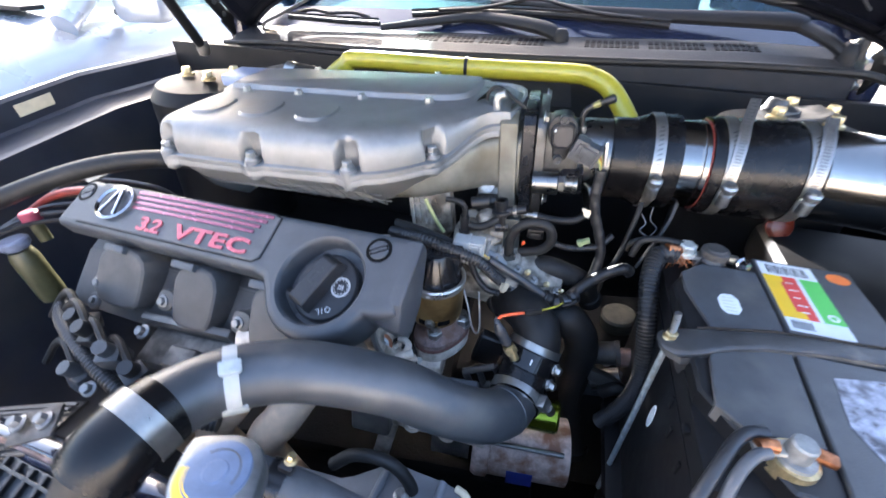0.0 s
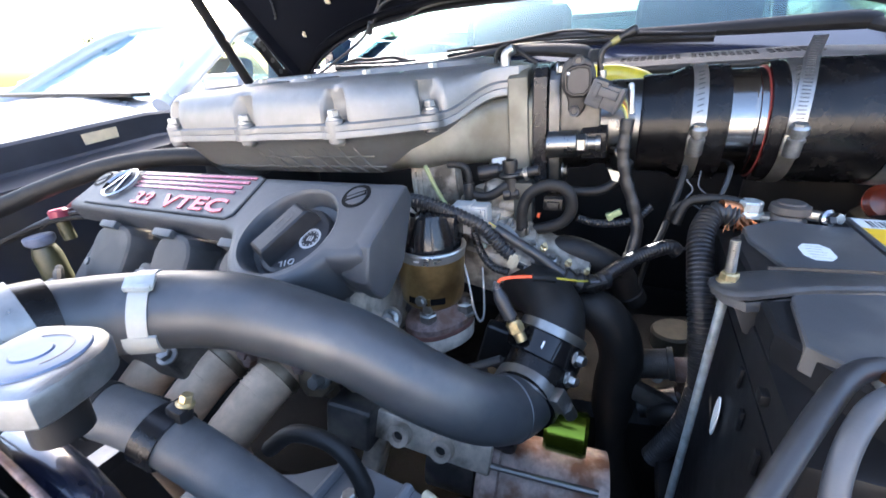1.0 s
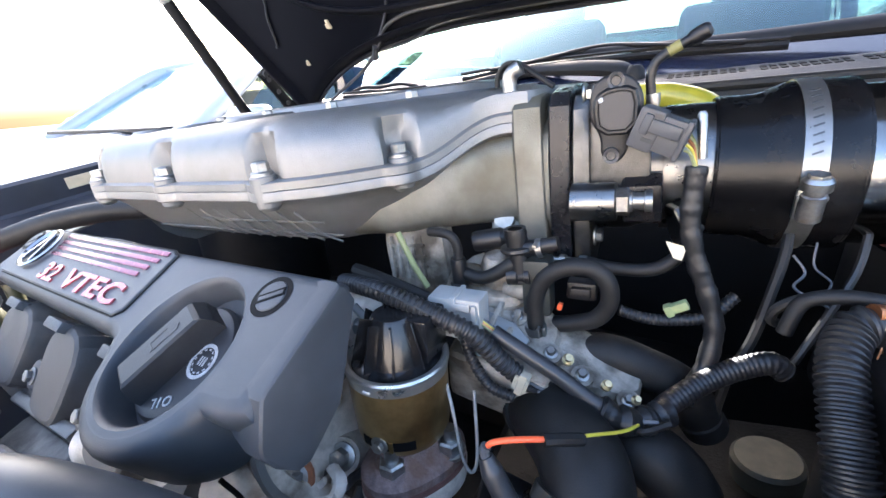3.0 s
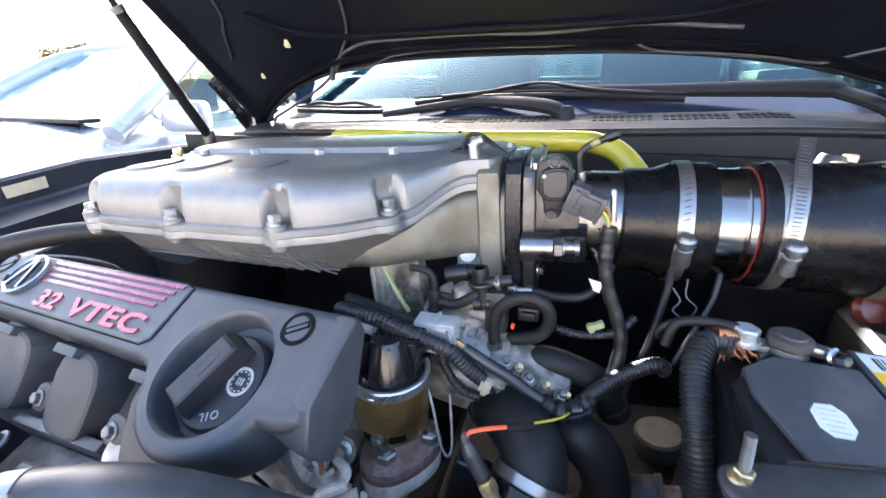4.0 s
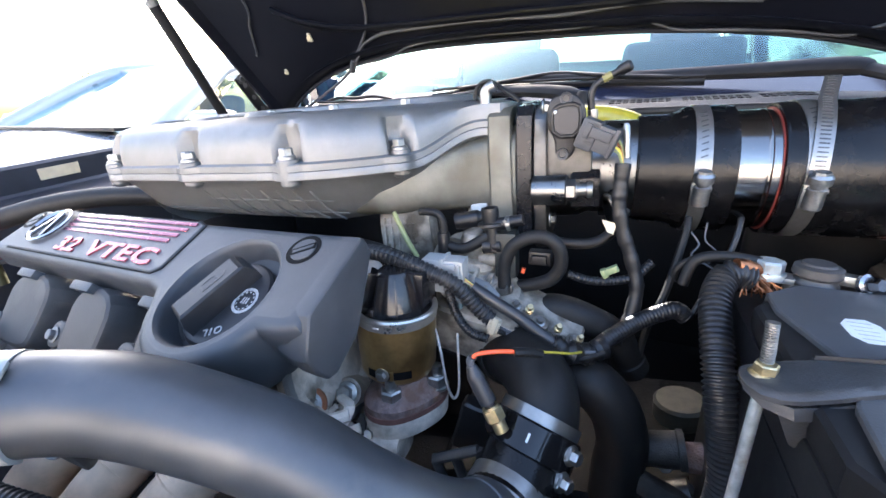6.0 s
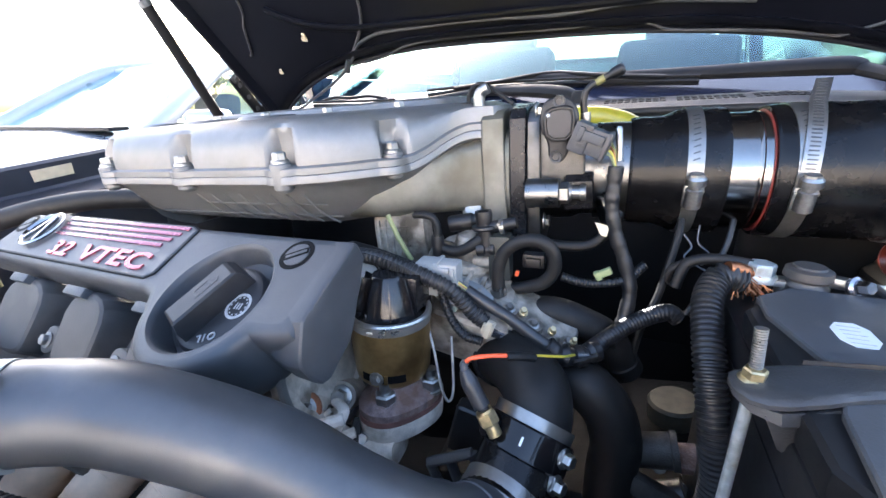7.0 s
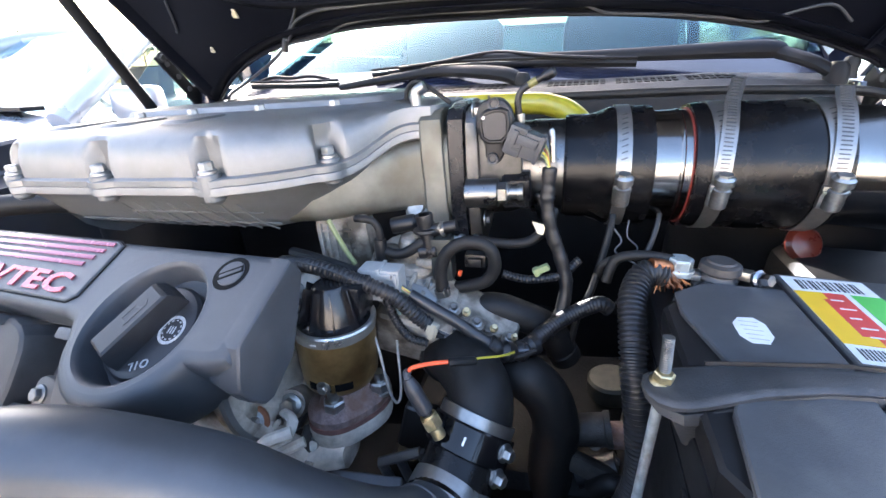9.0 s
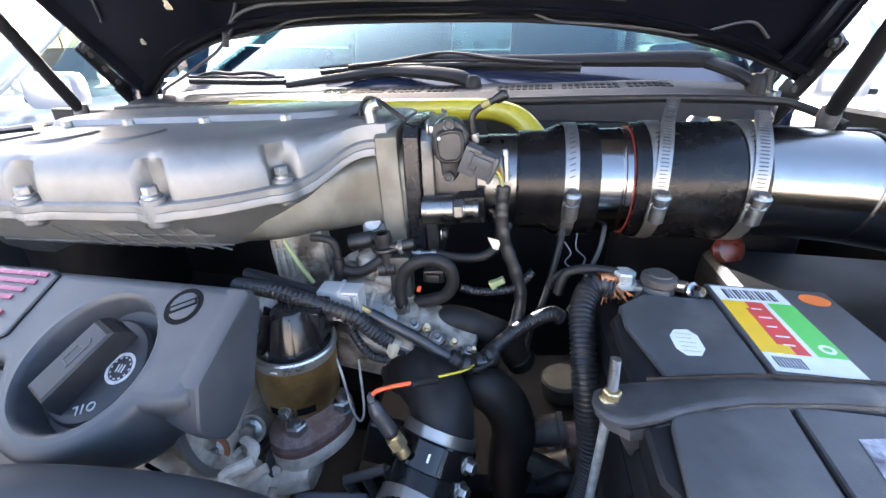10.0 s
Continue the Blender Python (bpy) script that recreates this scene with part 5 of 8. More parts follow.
rod = part("rod", tube([(-1.5, -15.6, -28), (-1.4, -15.65, -14), (-1.36, -15.7, -1)], .30, BAT, 12), PALE_ZINC, hold, "zinc-plated rod")
part("thread", corrugated([(-1.36, -15.7, -1.2), (-1.38, -15.6, .6), (-1.45, -15.4, 2.35)], .31, .13, BAT, 14, .14), STEEL, rod)
part("washer", lathe([(.3, .0), (.68, .0), (.7, .08), (.56, .2), (.3, .2)], BAT @ pose(-1.36, -15.7, -.38), 24, True), YELLOW_ZINC, hold)
part("nut", stack([(ngon(.54), .15), (ngon(.54), .62), (ngon(.46), .7)], BAT @ pose(-1.36, -15.7, -.38)), YELLOW_ZINC, hold)

# tray under the battery, box side wall
tray = thing("battery_tray", "black plastic battery tray and side wall", "battery tray", spot(BAT, 8, -14, -24))
part("base", box((22, 32, 2), (9, -14.5, -23.2), BAT, .3), PLASTIC, tray)
part("side_wall", sheet([[(-.1, y, z) for y in (-.5, -8, -13, -18, -24, -29)] for z in (-23, -12, -4.4)], BAT, .3), PLASTIC, tray)
part("leg", box((14, 20, 42), (10, -14, -45), BAT, .5), PLASTIC, tray)
for y0, z0 in ((-19.0, -4.5), (-21, -6), (-24.5, -5.5)):
    part("wall_rib", box((.24, .5, 1.4), (-.25, y0, z0 - .5), BAT, .1), PLASTIC, tray)
part("wall_clip", box((.5, .9, .7), (-.2, -22.8, -3.2), BAT, .2), PLASTIC, tray)
part("wall_tag", lathe([(0, 0), (.9, 0), (.9, .1), (0, .1)], BAT @ pose(-.3, -17, -10, 0, -90, 0) @ Matrix.Diagonal((1.8, .6, 1, 1)), 20), WHITE_PAPER, tray)

# corrugated loom to the rear terminal
loom = thing("corrugated_loom", "thick black corrugated cable loom beside the battery", "cable loom", spot(CM, 33, 2, -40))
part("sleeve", corrugated([(34.8, 5.3, -12.9), (33.9, 5.0, -12.5), (33.1, 4.6, -12.8), (32.3, 3.0, -13.7), (32.0, 0.9, -15.5), (31.9, -1.0, -17.7), (32.0, -2.4, -21.3), (32.0, -3.0, -25.3), (30.9, -2.9, -30.1), (28.6, -2.1, -35.3)], 1.08, .40, CM, 24, .16), LOOM, loom)
part("copper_core", tube([(33.9, 4.9, -11.8), (34.8, 5.2, -12.1), (35.6, 5.6, -12.6)], .55, CM, 12), COPPER, loom, "bare copper cable core")
solo("battery_lead", tube([(30.6, 6.0, -13.8), (31.2, 6.2, -12.2), (32.0, 6.2, -11.6), (33.6, 6.1, -11.5), (35.4, 6.1, -11.9), (36.4, 6.1, -12.4)], .42, CM, 12), RUBBER, "thin black lead looping to the battery terminal", "cable")

# ---- between cover and battery: harness, hoses, castings ----
PALE_CONN = mat("pale grey connector", (0.36, 0.36, 0.345), 0.35, 0, .12, 60, .05)
CREAM = mat("cream connector", (0.45, 0.40, 0.30), 0.45, 0, .1)
har = thing("wiring_harness", "black wiring harness in split loom with taped joint", "wiring harness", spot(CM, 18, 1, -17))
part("loom", corrugated([(2.6, 1.8, -9.0), (4.7, .6, -8.6), (7.4, -.4, -8.6), (9.6, -.6, -9.3), (11.7, -.5, -10.3), (13.5, -.2, -11.5), (14.5, .3, -13.1), (15.1, .6, -14.1), (15.8, .8, -14.9)], .68, .42, CM, 18, .16), LOOM, har)
part("loom_slit", tube([(5.4, -.25, -8.0), (7.4, -.95, -8.15), (9.4, -1.2, -8.75), (11.4, -1.1, -9.8)], .07, CM, 6), INK, har)
part("cable", tube([(14.3, 1.5, -12.3), (16.2, 1.5, -13.7), (18.0, 1.5, -15.0), (20.0, 1.5, -16.7), (21.6, 1.5, -17.8)], .52, CM, 16), CABLE, har, "smooth grey-black cable sleeve")
for k, c in enumerate((WIRE_PALE, COPPER, YELLOW_WIRE, CABLE_LIGHT)):
    part("core_wire", tube([(12.6 + .2 * k, 1.7, -11.4 + .12 * k), (13.4 + .1 * k, 1.4 + .1 * k, -11.6), (14.5, 1.45 + .08 * k, -12.5 + .1 * k)], .09, CM, 6, 5), c, har)
part("taped_joint", tube([(20.6, 1.4, -17.3), (21.8, 1.5, -18.0), (23.2, 2.6, -18.7), (24.4, 3.8, -18.8)], .85, CM, 14, rfun=lambda s, i: 1 + .14 * math.sin(s * 4.3) + .08 * math.sin(s * 9)), TAPED, har, "lumpy taped joint")
part("branch", corrugated([(23.6, 3.4, -18.9), (25.2, 4.8, -18.2), (27.0, 6.0, -17.5), (28.8, 6.7, -16.9), (30.3, 7, -16.6), (31.0, 7.1, -17.2)], .74, .3, CM, 18, .05), TAPED, har)
for k in range(9):
    x = 15.0 + .62 * k
    d = .35 * math.sin(k * 2.1)
    part("thin_wire", tube([(x, 1.2 + d, -15.3 - .38 * k), (x + 1.6, 1.8 - d, -16.5 - .3 * k + d), (x + 3.2, 1.4 + d, -17.3 - .12 * k), (x + 4.6, 2.0, -18.2)], .12 + .05 * (k % 3), CM, 6), (RUBBER, CABLE, TAPED, CABLE_LIGHT)[k % 4], har)
part("thin_loom", corrugated([(15.6, 2.0, -16.0), (17.2, 2.1, -16.5), (19.0, 2.0, -17.4), (21.2, 1.9, -18.2)], .4, .3, CM, 12, .14), LOOM, har)
part("thin_loom", corrugated([(12.0, 1.6, -12.6), (12.6, 1.2, -14.6), (13.8, .8, -16.2), (15.4, .8, -16.8)], .42, .3, CM, 12, .14), LOOM, har)
part("clip", join(box((1.0, .9, 1.1), (16.1, .6, -15.3), CM, .12, (0, 25, 0)), box((.5, .3, 1.6), (16.2, .1, -15.2), CM, .08, (0, 25, 0))), CREAM, har, "cream plastic clip")
cn = thing("wiring_connector", "pale grey translucent wiring connector block", "connector", spot(CM, 11.4, 3, -12))
part("shell", join(box((1.9, 2.0, 2.9), (11.0, 1.9, -11.1), CM, .15, (0, 6, 0)), box((1.9, 1.8, 2.3), (12.8, 1.9, -11.0), CM, .15, (0, 6, 0))), PALE_CONN, cn)
part("latch", join(box((1.2, .4, .5), (12.6, .95, -10.3), CM, .08, (0, 6, 0)), box((.35, .4, 1.5), (13.4, .95, -10.9), CM, .08, (0, 6, 0))), PALE_CONN, cn)
part("collar", box((.35, 2.2, 3.0), (11.9, 1.9, -11.1), CM, .1, (0, 6, 0)), PALE_CONN, cn)
cg = thing("wiring_connector", "pale green-grey wiring plug by the gas valve", "connector", spot(CM, 12.4, 1.4, -15))
part("shell", box((1.3, 1.2, 2.0), (12.4, 2.4, -14.3), CM, .2, (0, 12, 0)), mat("pale green plug", (0.22, 0.30, 0.30), 0.4, 0, .15), cg)

probe = thing("sensor_lead", "grey sensor sleeve with brass nut and red wire", "sensor", spot(CM, 17.7, -6.8, -19))
part("sleeve", tube([(16.15, -6.2, -14.9), (16.5, -6.35, -15.9), (17.2, -6.6, -17.4)], .6, CM, 16, rfun=lambda s, i: .62 + .38 * min(1, s / .8)), CABLE, probe)
part("boot_tip", tube([(16.25, -6.1, -14.3), (16.1, -6.15, -14.6), (16.2, -6.2, -15.1)], .28, CM, 10), CABLE_LIGHT, probe)
PR = CM @ along((17.1, -6.55, -17.2), (17.9, -6.9, -19.0))
part("neck", lathe([(0, 0), (.4, 0), (.4, .7), (0, .7)], PR, 12), RUBBER, probe)
part("nut", join(stack([(ngon(.72), .7), (ngon(.72), 1.5), (ngon(.62), 1.6)], PR), lathe([(0, .5), (.6, .5), (.6, .75), (0, .75)], PR, 14), lathe([(0, 1.5), (.5, 1.5), (.5, 2.4), (0, 2.4)], PR, 14)), YELLOW_ZINC, probe, "brass nut")
part("red_wire", tube([(16.3, -6.1, -14.3), (16.7, -6.0, -14.05), (17.8, -5.5, -14.1), (19.2, -4.8, -14.4), (19.9, -4.3, -14.7)], .16, CM, 8), RED_WIRE, probe)
part("yellow_wire", tube([(19.7, -4.3, -14.7), (20.8, -3.0, -15.4), (22.2, -1.0, -16.6), (22.9, .6, -17.4)], .1, CM, 8), YELLOW_WIRE, probe)
part("tape_wrap", tube([(18.9, -5.0, -14.35), (19.6, -4.5, -14.6), (20.5, -3.6, -15.2)], .34, CM, 8), RUBBER, probe)

hose("coolant_hose", [(17.0, 5.0, -21.0), (20.4, 4.0, -21.8), (23.1, 3.0, -21.6), (25.1, 2.6, -23.6), (25.8, 2.6, -27.1), (25.2, 2.6, -31), (24.8, 2.4, -38), (26, 1, -48)], 2.15, RUBBER, "thick matt black coolant hose running down past the gearbox")

CAST_WATER = mat("grimy sand-cast aluminium", (0.38, 0.34, 0.285), 0.6, 0.2, 0.35, 80, 0.6, 500, (0.07, 0.058, 0.042), 0.52)
wat = thing("water_passage", "grimy cast aluminium water passage with bolts", "casting", spot(CM, 14, 5, -24))

# wall of the manifold base under the plenum, with a waffle of small ribs
part("base_wall", loft([squarish(3.2, 7.2, 9.6, -16, -6.6, e=.6), squarish(5.4, 6.9, 9.6, -15.0, -6.2, e=.6), squarish(7.6, 6.9, 9.6, -13.8, -6.2, e=.6), squarish(8.6, 7.4, 9.6, -12.6, -6.4, e=.7)], CM), CAST_WATER, wat)
for i in range(5):
    part("wall_rib", box((.28, .5, 3.6), (3.8 + .75 * i, 7.0, -9.0), CM, .08, (-8, 0, -4)), CAST_WATER, wat)
for i in range(3):
    part("wall_rib", box((3.8, .4, .25), (5.3, 7.05, -8.0 - .95 * i), CM, .08, (-8, 0, -4)), CAST_WATER, wat)
w1 = chaikin([(-3.6, -1.8), (-1.0, -2.6), (2.6, -2.2), (3.6, .4), (2.4, 3.0), (-2.6, 3.0)], 2)
part("housing", stack([(inset(w1, -.3), -7), (w1, -1.4), (inset(w1, .15), -.5), (inset(w1, .6), 0)], CM @ pose(12.8, 6.6, -10.6, 26, 14, 0)), CAST_WATER, wat)
part("tower", lathe([(0, -3), (1.6, -3), (1.35, -.6), (1.1, 0), (.8, .2), (0, .2)], CM @ pose(13.4, 6.6, -9.0, 12, 6, 0), 22), CAST_WATER, wat)
part("tower_arm", tube([(12.0, 6.2, -10.4), (11.0, 5.8, -10.0), (10.2, 5.8, -10.8), (9.8, 5.8, -12.4)], .85, CM, 16), CAST_WATER, wat)
part("side_spout", tube([(14.0, 6.0, -11.2), (15.2, 5.7, -11.3), (16.0, 5.6, -11.0)], .62, CM, 14), CAST_WATER, wat)
w2 = chaikin([(-3.2, -2.2), (2.6, -2.4), (3.6, -.2), (2.4, 2.6), (-2.6, 2.6)], 1)
part("housing", stack([(inset(w2, -.4), -7), (w2, -1.2), (inset(w2, .12), -.4), (inset(w2, .5), 0)], CM @ pose(15.0, 4.6, -13.4, 32, 26, 0)), CAST_WATER, wat)
w3 = chaikin([(-4.6, -2.0), (3.8, -1.6), (5.2, .6), (3.6, 2.8), (-4.2, 3.0)], 1)
part("ledge", stack([(inset(w3, -.4), -6), (w3, -1.1), (inset(w3, .14), -.35), (inset(w3, .45), 0)], CM @ pose(18.8, 4.6, -16.0, 26, 28, 0)), CAST_WATER, wat)
part("hose_spigot", lathe([(0, -1.4), (1.2, -1.4), (1.05, -.3), (.85, 0), (.85, .5), (0, .5)], CM @ pose(16.2, 4.6, -15.4, 8, 4, 0), 20), CAST_WATER, wat)
part("flank", box((7.5, 3.0, 6.0), (13.4, 3.6, -17.4), CM, .8, (20, 18, 0), 3), CAST_WATER, wat)
part("plate", prism(chaikin([(-3, -1.2), (2.6, -1.6), (3.2, 1.0), (-2.6, 1.6)], 1), 0, .5, CM @ pose(13.2, 2.9, -13.2, 42, 18, 0), .1), CAST, wat)
for x0, z0 in ((12.0, -12.9), (13.4, -13.4), (14.6, -14.0)):
    part("rib", box((.4, 3.4, 2.6), (x0, 3.6, z0), CM, .12, (18, 20, 0)), CAST_WATER, wat)
part("outlet", lathe([(0, 0), (.95, 0), (.9, .9), (.7, 1.0), (.7, 1.5), (.85, 1.6), (.85, 2.0), (0, 2.0)], CM @ pose(14.6, 5.2, -9.9, 0, 90, 0) @ Matrix.Diagonal((.7, .7, .8, 1)), 20), PLASTIC, wat)
part("outlet_elbow", tube([(15.9, 5.2, -9.9), (16.6, 5.2, -9.9), (17.1, 5.3, -9.6), (17.3, 5.4, -9.0)], .26, CM, 12), ZINC, wat)
part("block", box((3.4, 2.4, 2.0), (13.2, 9.6, -9.2), CM, .5, (0, 8, 10), 3), PLASTIC, wat)
vac = thing("vacuum_canister", "cloudy white plastic canister under the plenum neck", "canister", spot(CM, 13.8, 12, -9))
part("shell", box((4.2, 2.6, 3.0), (13.6, 12.2, -8.2), CM, .7, (0, 6, 0), 3), CLEAR_NYLON, vac)
part("cap", lathe([(0, 0), (.8, 0), (.85, .2), (.85, .7), (0, .8)], CM @ pose(13.0, 11.0, -7.4, 60, 0, 0), 18), CLEAR_NYLON, vac)
for x, y, z in ((14.9, 5.0, -13.0), (17.4, 3.6, -15.0), (16.0, 2.4, -16.0), (19.4, 3.4, -16.4), (22.2, 3.4, -18.0)):
    part("bolt_pad", lathe([(0, -1.6), (.85, -1.6), (.75, 0), (0, 0)], CM @ pose(x, y, z, 30, 14, 0), 16), CAST_WATER, wat)
    part("bolt", bolt(.32, .55, CM @ pose(x, y, z, 30, 14, 0)), STEEL, wat)
for x, z, r in ((18.6, -15.2, .26), (20.9, -16.9, .24), (22.6, -17.8, .2)):
    part("fitting", lathe([(0, 0), (r * 1.5, 0), (r * 1.5, .4), (r * .9, .5), (r * .9, 1.0), (0, 1.0)], CM @ pose(x, 3.2, z, 40, 20, 0), 12), YELLOW_ZINC, wat)
part("sensor_body", lathe([(0, 0), (.75, 0), (.8, .3), (.8, 2.2), (.6, 2.5), (.6, 3.0), (0, 3.0)], CM @ pose(11.4, 7.4, -8.0, 0, 86, 10), 20), PLASTIC, wat)

tee = thing("vacuum_fitting", "black plastic valve fitting with a clipped hose", "fitting", spot(CM, 15.7, 5.5, -13))
part("cup", lathe([(.5, .5), (.75, .55), (.8, .2), (.72, -.4), (.72, -.7), (1.15, -.75), (1.2, -.95), (1.1, -1.1), (.7, -1.2), (.75, -3.4), (0, -3.4)], CM @ pose(15.4, 5.5, -7.0), 24), PLASTIC, tee)
part("arm", lathe([(0, 0), (.6, 0), (.5, 2.4), (0, 2.4)], CM @ pose(15.9, 5.5, -8.0, 0, 82, 0), 14), PLASTIC, tee)
part("clip", join(lathe([(.6, -.2), (.68, -.2), (.68, .2), (.6, .2)], CM @ pose(17.0, 5.5, -7.95, 0, 82, 0), 18, True), box((.3, .9, .25), (16.9, 4.8, -7.5), CM, .08)), STEEL, tee)
part("block", box((2.0, 1.8, 4.2), (16.5, 5.8, -10.8), CM, .3, (0, 4, 0)), mat("dark green-black plastic", (0.02, 0.024, 0.022), .45), tee)
solo("vacuum_hose", tube([(16.2, 4.6, -15.6), (16.2, 5.0, -13.4), (16.4, 5.0, -11.6), (17.2, 5, -10.0), (18.7, 5, -9.2), (20.3, 5.0, -9.3), (21.2, 5.1, -10.3), (21.2, 5.3, -11.9), (20.3, 5.6, -13.2), (18.9, 5.9, -13.8), (17.3, 6.1, -14.1), (15.5, 6.6, -14.3)], .6, CM, 16), RUBBER, "black rubber hose looped under the throttle", "hose")
hc = thing("hose_clip", "small wire hose clip", "hose clip", spot(CM, 16.4, 4.8, -15.4))
part("wire_ring", lathe([(.68, -.3), (.8, -.3), (.8, .3), (.68, .3)], CM @ pose(16.2, 4.8, -13.9) @ Matrix.Diagonal((.94, .94, 1, 1)), 18, True), STEEL, hc)
part("wire_ear", join(box((.2, .6, .7), (16.6, 4.1, -13.7), CM, .06), box((.2, .6, .7), (17.0, 4.2, -13.6), CM, .06)), STEEL, hc)
hose("coolant_hose", [(15.5, 7.0, -17.6), (17.6, 6.8, -17.0), (20.6, 6.8, -16.8), (23.0, 7.0, -17.8), (25.5, 8, -20), (27, 9, -24)], 1.5, RUBBER, "black rubber hose lying behind the harness")
eh = thing("vacuum_hose", "thin black elbow hose under the plenum", "hose", spot(CM, 10.9, 5, -8))
part("bend", tube([(8.8, 5.4, -6.4), (9.8, 5.1, -6.4), (10.7, 5, -6.7), (11.05, 5, -7.5), (10.95, 5, -8.8)], .36, CM, 12), RUBBER, eh)
part("sleeve", lathe([(0, 0), (.55, 0), (.6, .3), (.55, 1.9), (.7, 2.0), (.7, 2.3), (0, 2.3)], CM @ along((10.95, 5, -8.4), (10.7, 5, -10.6)), 16), PLASTIC, eh)
solo("vacuum_hose", tube([(11.2, 5.2, -9.7), (12.2, 5.1, -10.0), (13.2, 5.1, -9.9), (14.6, 5.2, -9.2), (15.2, 5.4, -8.8)], .5, CM, 12), RUBBER, "short black rubber hose to the valve fitting", "hose")
th_ = thing("vacuum_hose", "thin black hose with metal fitting below the throttle", "hose", spot(CM, 20, 9, -10.6))
part("line", tube([(19.2, 9, -10.45), (21.7, 9, -11.0), (24.0, 9.1, -11.0), (25.6, 9.6, -10.0), (26.6, 11, -8.6)], .48, CM, 12), RUBBER, th_)
part("fitting", lathe([(0, 0), (.3, 0), (.3, .6), (.5, .65), (.5, 1.1), (.35, 1.2), (.35, 2.0), (.55, 2.05), (.55, 2.6), (0, 2.6)], CM @ along((16.8, 9, -10.2), (19.4, 9, -10.5)), 14), ZINC, th_)
solo("split_loom", corrugated([(21.6, 7.3, -13.4), (23.2, 7.4, -14.0), (24.8, 7.6, -14.2), (27, 8, -14.0), (28.6, 9, -13)], .42, .32, CM, 12, .14), LOOM, "thin black split loom", "cable loom")
bp = thing("black_plug", "small black plug inside the hose loop", "connector", spot(CM, 19.4, 6.6, -12.8))
part("shell", join(box((2.0, 1.2, 1.3), (19.3, 6.9, -11.6), CM, .2, (0, 6, 0)), box((1.3, .5, .8), (19.3, 6.1, -11.6), CM, .1, (0, 6, 0))), PLASTIC, bp)
part("red_tab", box((.35, .4, .5), (17.9, 5.6, -12.4), CM, .08, (0, 20, 0)), RED_WIRE, bp, "red locking tab")
for pts, r, c, lab_ in ((((32.0, 12.6, -9.0), (31.6, 11.2, -10.6), (30.8, 10.2, -13.0), (29.6, 9, -16.2), (28.2, 8.4, -19), (27, 8, -24)), .34, RUBBER, "black taped wire hanging below the intake hose"),
                        (((31.9, 10.8, -10.8), (32.4, 10.2, -11.8), (31.8, 9.8, -12.6), (32.8, 9.6, -13.4), (33.6, 9.8, -14.0)), .08, CABLE_LIGHT, "thin light grey wire under the intake hose"),
                        (((33.2, 11.4, -10.2), (33.0, 10.8, -11.6), (33.8, 10.4, -12.6), (33.2, 10.2, -13.6)), .07, CABLE_LIGHT, "thin light grey wire under the intake hose"),
                        (((36.4, 13.4, -9.0), (35.4, 11.6, -12.0), (34.0, 10.6, -14.6), (32.0, 9.4, -18)), .26, LOOM, "dark ribbed wire hanging below the intake hose"),
                        (((6.2, 5.0, -6.2), (6.7, 4.8, -7.4), (7.4, 4.6, -9.0), (8.2, 4.5, -10.6)), .24, WIRE_PALE, "pale yellow-green tube under the plenum"),
                        (((2.6, 3.4, -8.6), (5.0, 2.8, -9.0), (7.4, 2.4, -9.7), (10.6, 2.2, -10.9)), .5, RUBBER, "black wire under the plenum"),
                        (((35.6, 8.6, -13.4), (33.0, 7.4, -12.2), (31.4, 6.8, -12.0), (30.4, 6.8, -12.6), (30.2, 7.2, -13.6), (31.0, 7.6, -14.2)), .30, RUBBER, "black lead looping behind the battery terminal")):
    solo("loose_wire", tube(pts, r, CM, 8), c, lab_, "wire", "loose wires")
gp = thing("green_plug", "small pale green plug on a loose wire", "connector", spot(CM, 25.4, 7.6, -13.4))
part("shell", join(box((1.4, .6, .6), (25.2, 7.6, -13.2), CM, .1, (0, -24, 0)), box((.5, .7, .8), (24.7, 7.6, -13.45), CM, .1, (0, -24, 0))), mat("pale green plastic", (0.30, 0.34, 0.16), .4), gp)
solo("torn_tag", sheet([[(24.6, 8.0, -8.6), (25.8, 7.9, -9.0)], [(25.0, 7.8, -9.7), (25.5, 7.75, -9.9)]], CM, .05), TAPE, "small torn pale paper tag on a wire", "tag")

# throttle linkage and loose lead over the throttle
link = thing("throttle_lead", "grey rubber boot and lead over the throttle body", "lead", spot(CM, 24, 11, 2))
part("boot", tube([(24.0, 10.0, .5), (24.0, 9.9, 1.6), (24.3, 9.9, 2.4), (25.2, 9.9, 3.0)], .3, CM, 12), PLASTIC, link)
part("tip", join(tube([(24.9, 9.9, 2.8), (26.4, 9.8, 3.4)], .3, CM, 12, 2), lathe([(0, 0), (.4, 0), (.46, .3), (.46, .9), (.3, 1.1), (0, 1.1)], CM @ along((26.2, 9.8, 3.3), (27.8, 9.7, 3.9)), 14)), PLASTIC, link)
part("yellow_tape", tube([(25.0, 9.9, 2.85), (25.4, 9.88, 3.02), (25.7, 9.86, 3.14)], .33, CM, 12, 3), mat("dull olive tape", (0.20, 0.18, 0.06), 0.5, 0, .3, 120, .2), link)
part("brass_end", lathe([(0, 0), (.35, 0), (.42, .3), (.42, .8), (0, .8)], CM @ pose(24.1, 10.0, -.2), 12), ZINC, link)
part("return_pin", lathe([(0, 0), (.28, 0), (.28, 2.6), (.16, 2.8), (0, 2.8)], CM @ pose(26.7, 8.9, -3.6), 12), ZINC, link)
